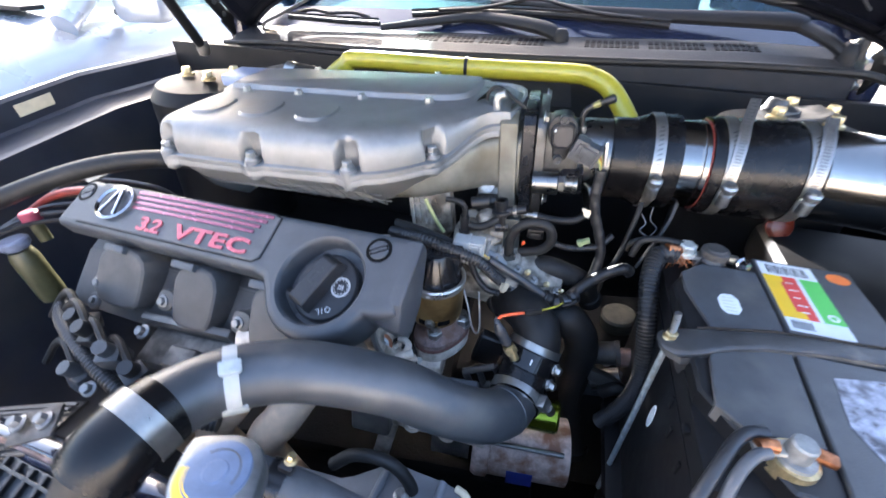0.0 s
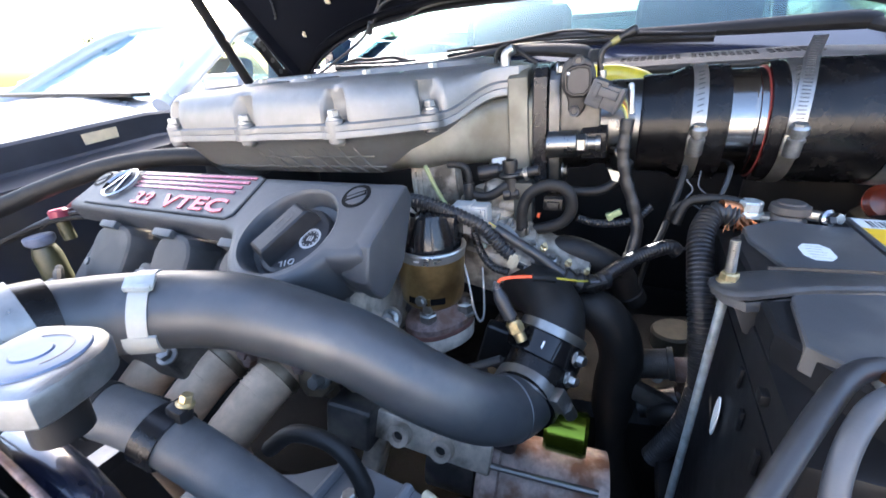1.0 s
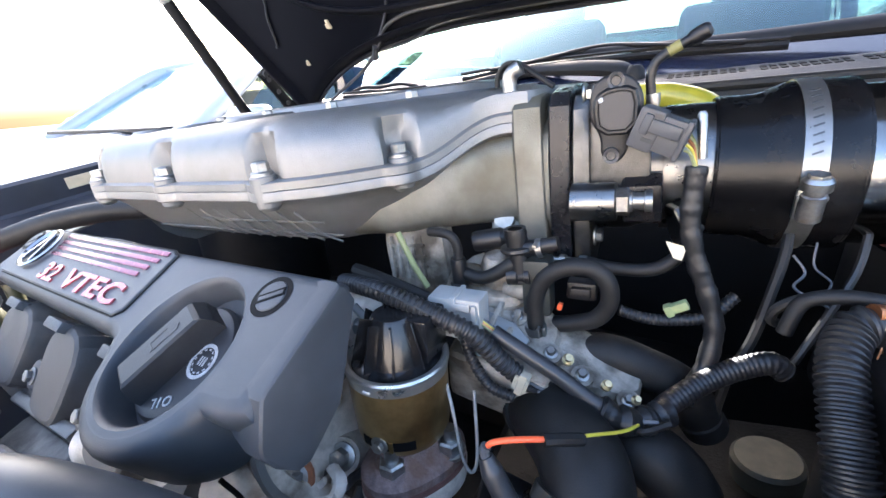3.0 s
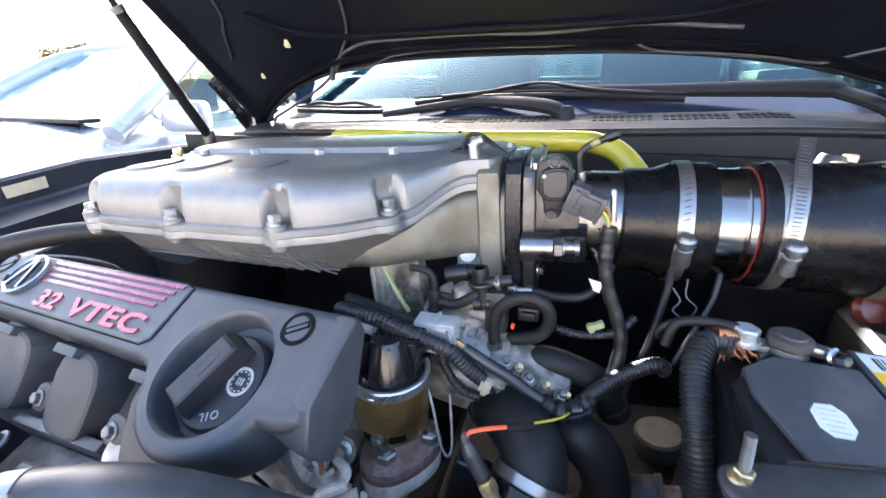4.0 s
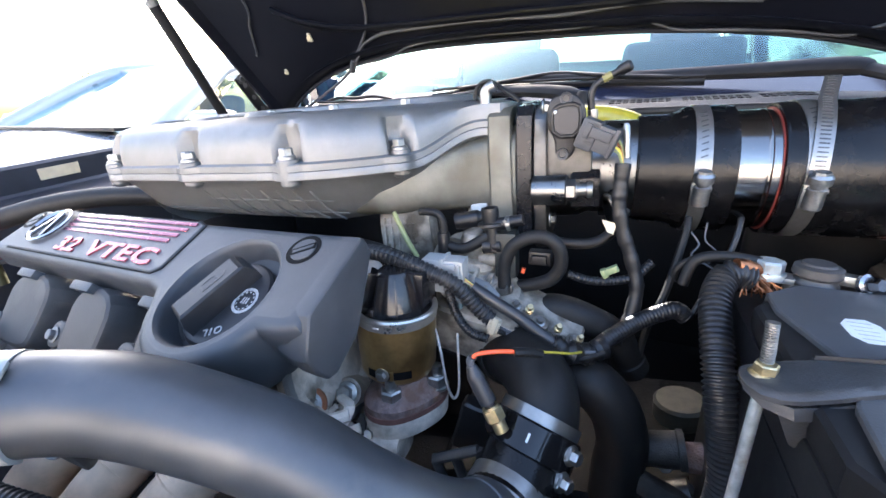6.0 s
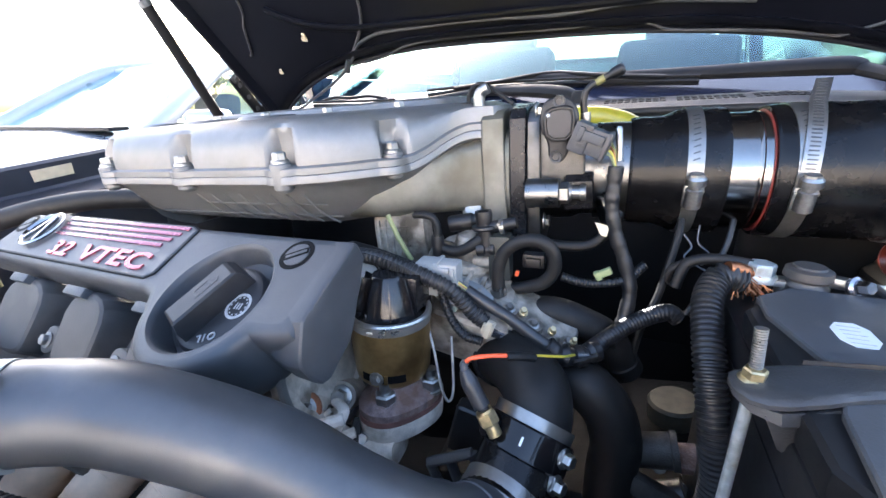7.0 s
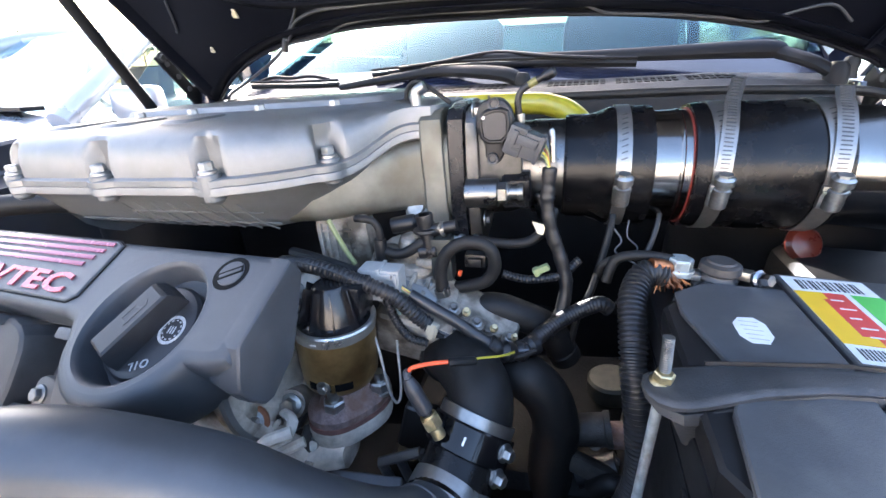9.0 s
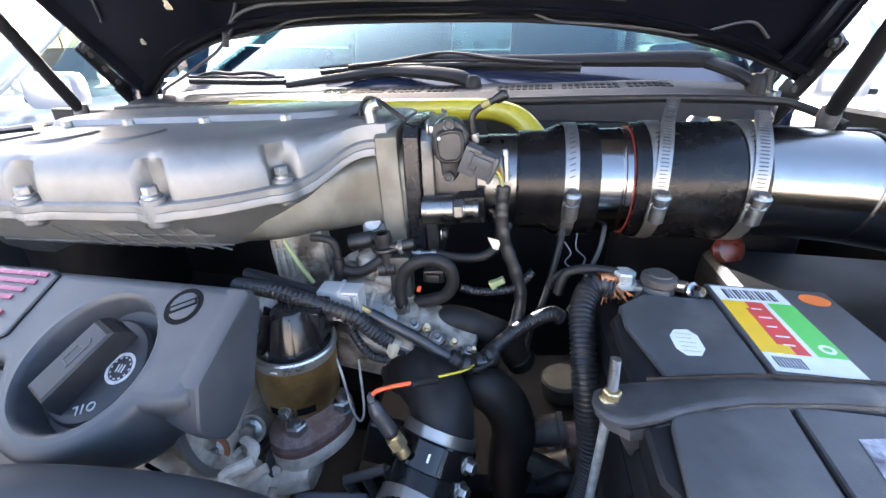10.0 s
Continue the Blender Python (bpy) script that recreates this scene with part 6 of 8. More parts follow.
rear_lead = thing("breather_hose", "thin black breather hose arching over the plenum neck", "hose", spot(CM, 12, 22, 1))
part("arch", tube([(13.2, 13.4, 1.4), (13.0, 13.4, 3.4), (13.8, 13.2, 4.4), (15.0, 12.8, 4.3), (16.4, 12.4, 3.2), (17.6, 12.2, 2.2)], .22, CM, 10), RUBBER, rear_lead)
part("metal_elbow", tube([(14.4, 11.9, 1.4), (14.4, 11.9, 3.0), (14.7, 11.9, 3.7), (15.4, 11.9, 4.0)], .55, CM, 12), ZINC, rear_lead)

# gearbox side, low down
gear = thing("gearbox", "grimy gearbox with fittings below the hoses", "gearbox", spot(CM, 25, 6, -60))
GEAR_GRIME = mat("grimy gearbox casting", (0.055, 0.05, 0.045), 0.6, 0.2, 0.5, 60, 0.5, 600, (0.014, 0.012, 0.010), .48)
# case coloured near black to stand for the shade below the hoses
part("case", box((38, 22, 26), (26, 12, -46), CM, 3.0, (0, 0, 0), 3), DEEP_BLACK, gear)
part("cap", lathe([(0, -2.4), (2.1, -2.4), (2.25, -2.0), (2.25, .1), (2.0, .35), (0, .4)], CM @ pose(32.0, 14.5, -31.2) @ Matrix.Diagonal((1.2, 1.2, 1.2, 1)), 28), OLIVE, gear, "dull olive breather cap")
part("cap_stem", lathe([(0, -10), (1.2, -10), (1.2, -2), (0, -2)], CM @ pose(32.0, 14.5, -31.2), 16), PLASTIC, gear)
part("sleeve", lathe([(0, 0), (1.5, 0), (1.55, 2.6), (1.7, 2.7), (1.7, 3.2), (0, 3.2)], CM @ pose(27.6, 3.6, -28.4, 0, 84, 0), 22), GEAR_GRIME, gear)
part("pipe", lathe([(0, 0), (1.25, 0), (1.25, 5), (0, 5)], CM @ pose(30.8, 3.6, -28.8, 0, 84, 0), 22), RUST, gear)
part("lever", box((5.4, 1.2, 2.0), (28.6, 1.8, -31.2), CM, .4, (0, 30, 0)), GEAR_GRIME, gear)
part("solenoid", lathe([(0, 0), (1.4, 0), (1.4, 4), (0, 4)], CM @ pose(27.6, 3, -33.5, 0, 70, 0), 20), PLASTIC, gear)
for k in range(4):
    part("bolt", bolt(.42, .6, CM @ pose(27.6 + 1.7 * k, 3.4, -27.6 - 2.2 * (k % 3), 60, 0, 0)), BAR_STEEL, gear)
part("ring_hose", tube([(28.8, 1, -33), (30.4, .6, -31.6), (32.0, .8, -32.6), (32.4, 1.2, -35.6)], .9, CM, 12), RUBBER, gear)

# side of the head below the cover's end
side = thing("head_end", "cast aluminium cylinder-head end with bolts", "casting", spot(CM, 3, -6, -28))
part("end_plate", lathe([(0, 0), (5.4, 0), (5.9, .2), (6.0, .6), (6.0, 1.2), (5.8, 1.5), (4.9, 1.5), (4.7, 1.1), (0, 1.0)], CM @ pose(1.8, -3.8, -16.0, 0, 86, 0), 40), CAST_ROUGH, side)
part("end_rim", lathe([(5.9, 1.4), (6.4, 1.4), (6.5, 1.6), (6.4, 1.9), (5.9, 1.9)], CM @ pose(1.8, -3.8, -16.0, 0, 86, 0), 40, True), CAST, side, "bright machined rim")
part("chain_case", loft([squarish(-12, -13.0, -5.5, -18.6, -13.9, e=.7), squarish(-6, -12.6, -5.5, -19.2, -14.3, e=.7), squarish(-1.5, -11.8, -5.5, -21, -15.4, e=.75), squarish(1.2, -10.6, -5.5, -26, -16.8, e=.8), squarish(2.6, -9.4, -5.2, -26, -18.4, e=.9)], CM), CAST_PALE, side, "pale smooth cast chain case")
part("upper_case", loft([squarish(-4, .4, 4, -19, -10.6, e=.55), squarish(2.4, .2, 4, -19, -10.2, e=.55), squarish(4.6, .5, 3.8, -18.6, -10.0, e=.6), squarish(5.5, 1.1, 3.2, -17.6, -10.8, e=.7)], CM), CAST_PALE, side, "pale rounded casting behind the engine cover")
part("case_rim", tube([(4.2, .3, -10.2), (4.9, .2, -11.2), (4.9, .1, -13.4), (3.9, .1, -16.2), (2.0, .2, -18.0)], .32, CM, 10), CAST, side, "raised rim")
for x, z in ((4.6, -11.8), (3.2, -17.0)):
    part("bolt", bolt(.5, .7, CM @ pose(x, .2, z, 85, 20, 0)), DULL_ZINC, side)
part("gasket_line", tube([(1.0, -10.9, -16.0), (1.5, -10.4, -18.2), (1.3, -10.6, -20.6), (.2, -11.3, -23.0)], .16, CM, 8), GROOVE_BLACK, side)
part("front_web", loft([squarish(2.4, -10.6, -6.2, -25, -18.0, e=.75), squarish(3.8, -9.8, -6.0, -25, -19.2, e=.75), squarish(5.2, -8.6, -5.6, -25.5, -21.0, e=.8), squarish(6.4, -7.4, -5.2, -26, -22.6, e=.9)], CM), CAST_ROUGH, side, "rough pale casting with bosses")
rnd = random.Random(5)
for k in range(11):
    x, y, z = rnd.uniform(2.6, 6.4), rnd.uniform(-10.2, -6.6), rnd.uniform(-25.0, -19.6)
    part("cast_rib", tube([(x, y, z), (x + rnd.uniform(-.9, .9), y + rnd.uniform(.2, .9), z + rnd.uniform(.6, 1.6)), (x + rnd.uniform(-.6, 1.2), y + 1.6, z + rnd.uniform(1.0, 2.2))], rnd.uniform(.22, .5), CM, 8, 4, flat=.7), (CAST_PALE, CAST_ROUGH, GEAR_GRIME)[k % 3], side)
part("arm", loft([squarish(5.0, -7.6, -5.0, -24.4, -22.6, e=.6), squarish(7.0, -7.2, -4.2, -24.6, -22.4, e=.6), squarish(9.0, -6.4, -3.4, -24.8, -22.6, e=.6)], CM), CAST_ROUGH, side, "cast arm under the gas valve")
for x, y, z, r in ((3.6, -4.2, -20.0, .7), (4.4, -7.6, -23.6, .6), (2.6, -7.4, -18.9, .7), (1.6, -10.2, -19.4, .55), (6.2, -5.6, -22.6, .5)):
    part("bolt_pad", lathe([(0, -2.4), (r * 1.9, -2.4), (r * 1.7, 0), (0, 0)], CM @ pose(x, y, z, 55, 30, 0), 18), CAST_ROUGH, side)
    part("bolt", bolt(r, 1.0, CM @ pose(x, y, z, 55, 30, 0)), ZINC, side)
part("rust_ring", lathe([(.95, .02), (1.35, .02), (1.3, .25), (.95, .25)], CM @ pose(2.6, -7.4, -18.9, 55, 30, 0), 20, True), mat("rusty washer", (0.30, 0.12, 0.06), .8, .2, .3, 120, .3), side)
part("bolt_boss", lathe([(0, -3), (1.5, -3), (1.3, 0), (0, 0)], CM @ pose(3.6, -4.2, -20.0, 55, 30, 0), 20), CAST_ROUGH, side)
solo("steel_line", tube([(11.2, -.6, -14.6), (11.9, -1.6, -16.5), (12.4, -2.4, -19.4), (12.9, -2.5, -20.6), (13.3, -2.0, -19.6), (13.2, -.6, -15.6)], .12, CM, 8), LEAD, "thin bent steel line beside the gas valve", "pipe")
solo("cable_duct", box((3.4, 1.6, 5.0), (14.2, -1.6, -24.0), CM, .5, (0, 20, 0), 3), PLASTIC, "black plastic cable duct behind the gas valve", "duct")
br = thing("bay_bracket", "black openwork steel bracket below the gas valve", "bracket", spot(CM, 13.5, -5.5, -28))
for p, q in (((11.6, -5.4, -24.4), (15.6, -5.6, -22.6)), ((12.2, -5.2, -27.6), (16.2, -5.4, -25.6)), ((11.8, -5.4, -24.4), (12.4, -5.2, -27.4)), ((15.6, -5.6, -22.6), (16.1, -5.4, -25.6)), ((13.5, -5.4, -23.5), (14.0, -5.2, -26.6))):
    part("strut", tube([p, q], .42, CM, 8, 2, flat=.6), BAR_STEEL, br)
part("eye", lathe([(.5, -.3), (1.0, -.3), (1.0, .3), (.5, .3)], CM @ pose(12.4, -5.4, -27.8, 80, 0, 0), 18, True), BAR_STEEL, br)
part("lower_cover", box((9, 4, 4), (12.0, -5.6, -31.0), CM, .8, (20, 8, 0), 3), PLASTIC, br)
part("mount_block", box((6.4, 3.0, 3.4), (10.2, -6.6, -27.4), CM, .5, (18, 8, 6), 3), SHROUD, br)
part("socket_bolt", join(lathe([(0, 0), (.95, 0), (1.0, .15), (1.0, .9), (.9, 1.0), (.55, 1.0), (.5, .5), (0, .5)], CM @ pose(12.2, -8.2, -26.9, 70, 10, 0), 20), lathe([(1.0, 0), (1.5, 0), (1.5, .25), (1.0, .25)], CM @ pose(12.2, -8.2, -26.9, 70, 10, 0), 20, True)), BAR_STEEL, br)

# ---- front of the bay: radiator cap, hose, shroud, support ----
radiator = thing("radiator", "black radiator core with a dull steel cap", "radiator", spot(CM, 0, -32, -50))
RC = CM @ pose(2.9, -29.6, -6.4, -6, 4, -30) @ Matrix.Diagonal((.78, .78, .78, 1))
co = [((3.3 + 1.0 * max(0.0, 1 - abs(math.sin(a / 36 * math.pi * 2)) / .6)) * math.cos(a / 36 * math.pi * 2), 3.3 * math.sin(a / 36 * math.pi * 2)) for a in range(36)]
CAP_STEEL = mat("pale brushed cap steel", (0.25, 0.26, 0.27), 0.42, 0.8, .3, 60, .15)
rad = part("cap", stack([(inset(co, .1), -1.9), (inset(co, -.1), -1.7), (inset(co, -.15), -.35), (inset(co, .0), -.02), (inset(co, .3), .12), (inset(co, .8), .2)], RC), CAP_STEEL, radiator, "pale steel cap with a blue disc")
part("disc", lathe([(0, .42), (.9, .42), (1.0, .34), (2.3, .38), (2.6, .32), (2.66, .16)], RC, 40), mat("pale blue cap disc", (0.12, 0.17, 0.27), 0.4, 0.1, .2, 90, .05), rad, "pale blue printed disc")
part("yellow_mark", sheet([[(r * math.cos(radians(a)), r * math.sin(radians(a)), z) for a in range(214, 292, 6)] for r, z in ((2.15, .39), (2.6, .34), (3.0, .17))], RC, .03), LABEL_YELLOW, rad, "yellow printed warning mark")
part("disc_print", join(*[box((.12, .5, .03), (1.8 * math.cos(radians(a)), 1.8 * math.sin(radians(a)), .385), RC, 0, (0, 0, a)) for a in range(20, 170, 14)]), CABLE_LIGHT, rad)
part("neck", lathe([(1.5, -5), (1.5, -1.4), (2.0, -1.2), (2.0, -.9)], RC, 28), PLASTIC, rad)
rhose = thing("radiator_hose", "thick grey-black upper radiator hose", "hose", spot(CM, 6.9, -26, -17.6))
part("hose_wall", tube([(-2.4, -26.8, -12.4), (.4, -26.2, -13.8), (3.3, -26, -15.4), (6.9, -26, -17.6), (10.4, -26, -20.2), (14, -26.4, -24), (17, -27, -29)], 1.55, CM, 24), mat("grey-black radiator hose", (0.085, 0.088, 0.094), .5, 0, .25, 50, .15), rhose)
part("end_rim", lathe([(1.5, -.25), (1.66, -.25), (1.66, .25), (1.5, .25)], CM @ along((-1.9, -26.7, -12.7), (-.4, -26.3, -13.4)), 24, True), RUBBER, rhose)
cl = thing("hose_clamp", "black spring clamp with a yellow-zinc bolt on the radiator hose", "hose clamp", spot(CM, 2, -26.1, -14.6))
CF = CM @ along((1.6, -26.1, -14.5), (3.3, -26.0, -15.4))
part("band", lathe([(1.58, -.7), (1.75, -.7), (1.75, .7), (1.58, .7)], CF, 30, True), BLACK_ANOD, cl)
part("bolt", bolt(.36, .7, CM @ pose(3.0, -25.1, -12.9, -20, 20, 0)), YELLOW_ZINC, cl)
part("ear", box((1.2, 1.0, 1.2), (2.8, -25.4, -13.2), CM, .3, (0, 20, 0)), BLACK_ANOD, cl)
solo("overflow_hose", tube([(2.5, -21, -20.6), (5.0, -20.6, -19.0), (8.0, -20.4, -19.6), (9.6, -20.6, -22), (10, -21, -25)], .6, CM, 12), RUBBER, "thin black overflow hose", "hose")

shroud = thing("fan_shroud", "black ribbed plastic fan shroud", "fan shroud", spot(CM, 10, -26, -34))
SHROUD_TOP = [(-4, -29), (23, -29), (23, -20.2), (15.2, -20.7), (14.2, -19.9), (12.6, -19.4), (7.2, -18.4), (3.8, -20.4), (-4, -23)]
part("panel", prism(SHROUD_TOP, -25.4, -23.2, CM, .25), SHROUD, shroud)
part("wall", box((34, 1.4, 20), (8, -21.4, -36), CM, .4, (-4, 0, -4)), SHROUD, shroud)
for xa, ya, xb, yb in ((7.0, -18.7, 5.6, -28.6), (12.6, -19.6, 11.4, -28.6), (19.5, -20.4, 18.2, -28.6), (1.6, -21.8, .2, -28.6)):
    part("rib", tube([(xa, ya, -23.1), ((xa + xb) / 2, (ya + yb) / 2, -23.05), (xb, yb, -23.1)], .42, CM, 10), SHROUD, shroud)
part("clip", tube([(14.0, -20.0, -22.9), (14.8, -20.4, -22.8), (15.2, -20.8, -22.9)], .35, CM, 10), TAPE, shroud, "tan wire clip")
for x in (7.4, 16.6):
    part("screw", bolt(.5, .7, CM @ pose(x + 1.6, -21.4, -23.2)), ZINC, shroud)

support = thing("radiator_support", "dark blue painted radiator support beam with trim", "radiator support", spot(BODY, 0, -0.34, 0.6))
part("beam", tube([(-64, -22.6, -19.5), (-40, -24.8, -18.4), (-24, -26.4, -17.6), (-12, -27.6, -17.4), (-7, -28.2, -18.0), (-3, -28.8, -20)], 1.5, CM, 20, 8), CAR_PAINT, support)
part("panel", sheet([[(x, y, z) for x in (-66, -40, -20, 0, 20, 44, 66)] for y, z in ((-52, -19), (-44, -16.5), (-38, -16.4), (-35.5, -17.5), (-35, -24), (-35, -50))], CM, .3), CAR_PAINT, support)
part("upper_tank", box((62, 3, 5), (-4, -31.0, -23.5), CM, .8, (0, 0, -6), 3), BAY_SHADED, support)
part("rim", tube([(-44, -25.4, -15.4), (-24, -27.6, -14.4), (-8, -29.8, -13.6), (8, -32.4, -13.0)], .2, CM, 10, 6), RUST, support, "worn brown rim")
part("beam_band", lathe([(2.62, -.9), (2.8, -.9), (2.8, .9), (2.62, .9)], CM @ along((-14.4, -27.3, -17.4), (-13, -27.45, -17.4)) @ Matrix.Diagonal((.585, .585, .8, 1)), 28, True), MACHINED, support)
grille = thing("front_mesh", "grey woven mesh panel before the radiator", "mesh panel", spot(CM, -4, -35, -16))
GF = CM @ pose(-6, -34.4, -15.0, 12, 2, -8)
part("backing", box((34, 7, .3), (0, 0, -.4), GF, .05), GREY_PLASTIC, grille)
for k in range(20):
    part("mesh_bar", box((.35, 7, .5), (-16.2 + 1.7 * k, 0, 0), GF, .08, (0, 0, 10)), PLASTIC, grille)
for k in range(4):
    part("mesh_bar", box((34, .3, .4), (0, -2.6 + 1.75 * k, .05), GF, .08), PLASTIC, grille)
# unseen dark panel, added to keep the bright ground's light out of the bay
solo("added_ground_blocker", box((150, 96, 1.0), (0, -2, -64), CM, .2), BAY_SHADED, "added dark panel under the engine that blocks ground light", "splash shield")
part("core", box((64, 3, 36), (-2, -31.5, -38), CM, .3), BAY_SHADED, radiator)

# silver-banded coupler on the charge pipe's front end
cp = thing("pipe_coupler", "black pipe coupler with a wide silver band", "coupler", spot(CM, -6.2, -27, -9))
part("sleeve", tube([(-6.05, -25.2, -8.2), (-6.4, -26.8, -7.95), (-6.9, -28.6, -8.1), (-7.6, -29.9, -9.0)], 2.85, CM, 32, 6), SILICONE, cp)
part("elbow", tube([(-7.4, -29.4, -8.7), (-8.8, -30.6, -10.6), (-10.6, -31.0, -13.6), (-11.6, -30.6, -19)], 2.3, CM, 28, 6), RUBBER, cp, "dull rubber elbow turning down")
part("band", lathe([(2.88, -.8), (2.98, -.8), (2.98, .8), (2.88, .8)], CM @ along((-6.4, -26.8, -7.95), (-6.62, -27.6, -7.98)), 36, True), STEEL, cp, "wide silver band")
part("band_screw", bolt(.6, 1.2, CM @ pose(-9.4, -26.6, -8.2, 0, -80, 0)), DULL_ZINC, cp)

GRIMY = mat("grimy brown-grey casting", (0.14, 0.125, 0.11), 0.55, 0.4, 0.4, 70, 0.4, 600, (0.03, 0.026, 0.022), .52)
# cluttered left front corner: plugs, valve block, wiring
valve = thing("solenoid_block", "grimy solenoid block with plugs below the coil housings", "solenoid", spot(CM, -22, -16, -28))
part("block", box((12, 5, 5), (-20, -12.6, -19.5), CM, .9, (18, 0, -6), 3), GRIMY, valve)
part("chrome_cap", box((3.6, 2.6, 1.6), (-18.0, -15.0, -16.4), CM, .6, (20, 10, 0), 3), GRIMY, valve)
part("gasket", box((14, 1, 7), (-20, -10.2, -18.0), CM, .3, (18, 0, -6)), BAR_STEEL, valve)
for k, (x, y, z) in enumerate(((-29, -15, -14.5), (-25.5, -16.5, -15.5), (-33, -13, -15), (-22.5, -17.2, -17.4), (-30, -18, -18))):
    part("plug", join(box((2.6, 2.2, 2.6), (x, y, z), CM, .35, (20, 15 * (k % 3) - 10, 20 * k)), lathe([(0, 0), (.9, 0), (.8, 2.2), (0, 2.2)], CM @ pose(x, y, z + .8, 25, 20 * (k % 2), 0), 14)), (PLASTIC, GREY_PLASTIC, PLASTIC)[k % 3], valve)
    part("plug_wire", tube([(x, y, z + 2), (x - 3, y + 2, z + 3.2), (x - 7, y + 3, z + 1.5), (x - 11, y + 2.5, z - 2)], .45, CM, 8), RUBBER, valve)
part("loom", corrugated([(-44, -8, -16), (-36, -13.5, -14.2), (-28, -17.5, -16.4), (-20, -19.5, -19.6), (-13, -18.5, -22)], .9, .5, CM, 14, .12), LOOM, valve)
for k, (x, y, z) in enumerate(((-14.5, -15.4, -16.0), (-24.5, -13.0, -15.0), (-27.4, -19.4, -17.8), (-11.8, -17.0, -17.2))):
    part("bolt", bolt(.6, .9, CM @ pose(x, y, z, 30, -15 + 12 * k, 0)), DULL_ZINC, valve)
clip = thing("front_bracket", "grimy steel bracket with bolt heads at the radiator beam", "bracket", spot(CM, -24, -27, -16))
part("plate", box((4.5, 3.0, .4), (-23, -26.0, -13.6), CM, .15, (15, -8, 20)), GRIMY, clip)
for x, y in ((-24.2, -26.3), (-21.9, -25.6)):
    part("bolt", bolt(.55, .9, CM @ pose(x, y, -13.2, 15, -8, 0)), DULL_ZINC, clip)
part("grille", join(*[box((9, .35, .3), (-31, -22.5 - .75 * i, -17.6 + .2 * i), CM, 0, (0, 0, 14)) for i in range(8)], box((10.5, 7.5, .4), (-31, -25.2, -17.6), CM, .1, (-14, 0, 14))), PLASTIC, clip)

# bracket and cans under the charge pipe
brk = thing("support_bracket", "grey steel bracket with two bolts below the charge pipe", "bracket", spot(CM, 5, -6.5, -36))
part("arm", box((14.5, .8, 3.0), (7.6, -9.4, -29.9), CM, .35, (-20, 11, 0), 3), CAST_ROUGH, brk)
part("foot", box((5, 4.4, 4.6), (.6, -9.2, -28.8), CM, .6, (-10, 9, 0), 3), BAR_STEEL, brk)
part("brace", box((2.2, 3, 11), (1.0, -8.4, -34.6), CM, .5, (-10, 20, 0), 3), CAST_ROUGH, brk)
for x, z in ((5.8, -29.4), (10.1, -30.3)):
    part("boss", lathe([(.55, 0), (1.25, 0), (1.1, .8), (.55, .8)], CM @ pose(x, -9.9, z, 70, 9, 0), 20, True), CAST_ROUGH, brk)
    part("socket", lathe([(0, .3), (.56, .3), (.56, .1), (0, .1)], CM @ pose(x, -9.9, z, 70, 9, 0), 14), INK, brk)
comp = thing("compressor", "rusty brown cylinder body with a blue sticker", "compressor", spot(CM, 18, -4, -46))
part("body", lathe([(0, 0), (4.2, 0), (4.6, .6), (4.6, 2.0), (4.2, 2.2), (4.2, 12), (0, 12)], CM @ pose(12.4, -6.6, -36.0, 0, 98, 4), 36), mat("rusty brown cylinder", (0.58, 0.46, 0.40), 0.5, 0.15, 0.4, 90, 0.4, 700, (0.24, 0.12, 0.07), 0.54), comp)
part("nose", lathe([(0, 0), (3.2, 0), (3.4, 5), (0, 5)], CM @ pose(7.0, -6.4, -35.2, 0, 98, 4), 28), BAR_STEEL, comp)
part("sticker", sheet([[(17.2, -10.5, -36.0), (20.4, -10.3, -36.4)], [(17.0, -10.7, -38.4), (20.2, -10.5, -38.8)]], CM, .06), mat("blue sticker", (0.02, 0.04, 0.25), .4), comp, "dark blue sticker")
part("tie_rod", tube([(13, -9.6, -31.6), (17, -9.4, -32.2), (24, -9, -33.2)], .3, CM, 10), STEEL, comp)
can2 = thing("oil_filter_can", "bright yellow-green metal can", "canister", spot(CM, 21, -6.5, -33))
part("can", lathe([(0, 0), (1.8, 0), (2.0, .3), (2.0, 3.4), (1.8, 3.7), (0, 3.7)], CM @ pose(19.4, -6.6, -28.8, 0, 97, 0), 30), GREEN_CAN, can2)
# block coloured near black, its deep shade painted in
part("lower_block", box((48, 26, 16), (-4, 4, -50), CM, 2.0, (0, 0, 0), 3), DEEP_BLACK, thing("engine_block", "engine block deep in the bay, coloured near black for shade", "engine block", spot(CM, -4, 4, -60)))

# ---- rear of the bay, cowl furniture, struts ----
brace = thing("strut_brace", "bright yellow painted tube strut brace across the bay", "strut brace", spot(WORLD, 0.1, 0.33, 0.93))
part("tube", tube([(-0.30, 0.40, 0.84), (-0.24, 0.415, 0.88), (-0.195, 0.425, 0.915), (-0.16, 0.427, 0.9265), (0.05, 0.425, 0.9265), (0.22, 0.425, 0.929), (0.265, 0.422, 0.926), (0.30, 0.405, 0.912), (0.335, 0.37, 0.872), (0.36, 0.34, 0.83)], 0.0165, WORLD, 20, 8), YELLOW, brace)
part("tie", lathe([(0.0168, -0.003), (0.0185, -0.003), (0.0185, 0.003), (0.0168, 0.003)], WORLD @ along((0.045, 0.425, 0.9265), (0.06, 0.425, 0.9268)), 20, True), RUBBER, brace)
tower = thing("strut_tower", "dark strut tower top with nuts and bracket", "strut tower", spot(BODY, 0.53, 0.38, 0.8))
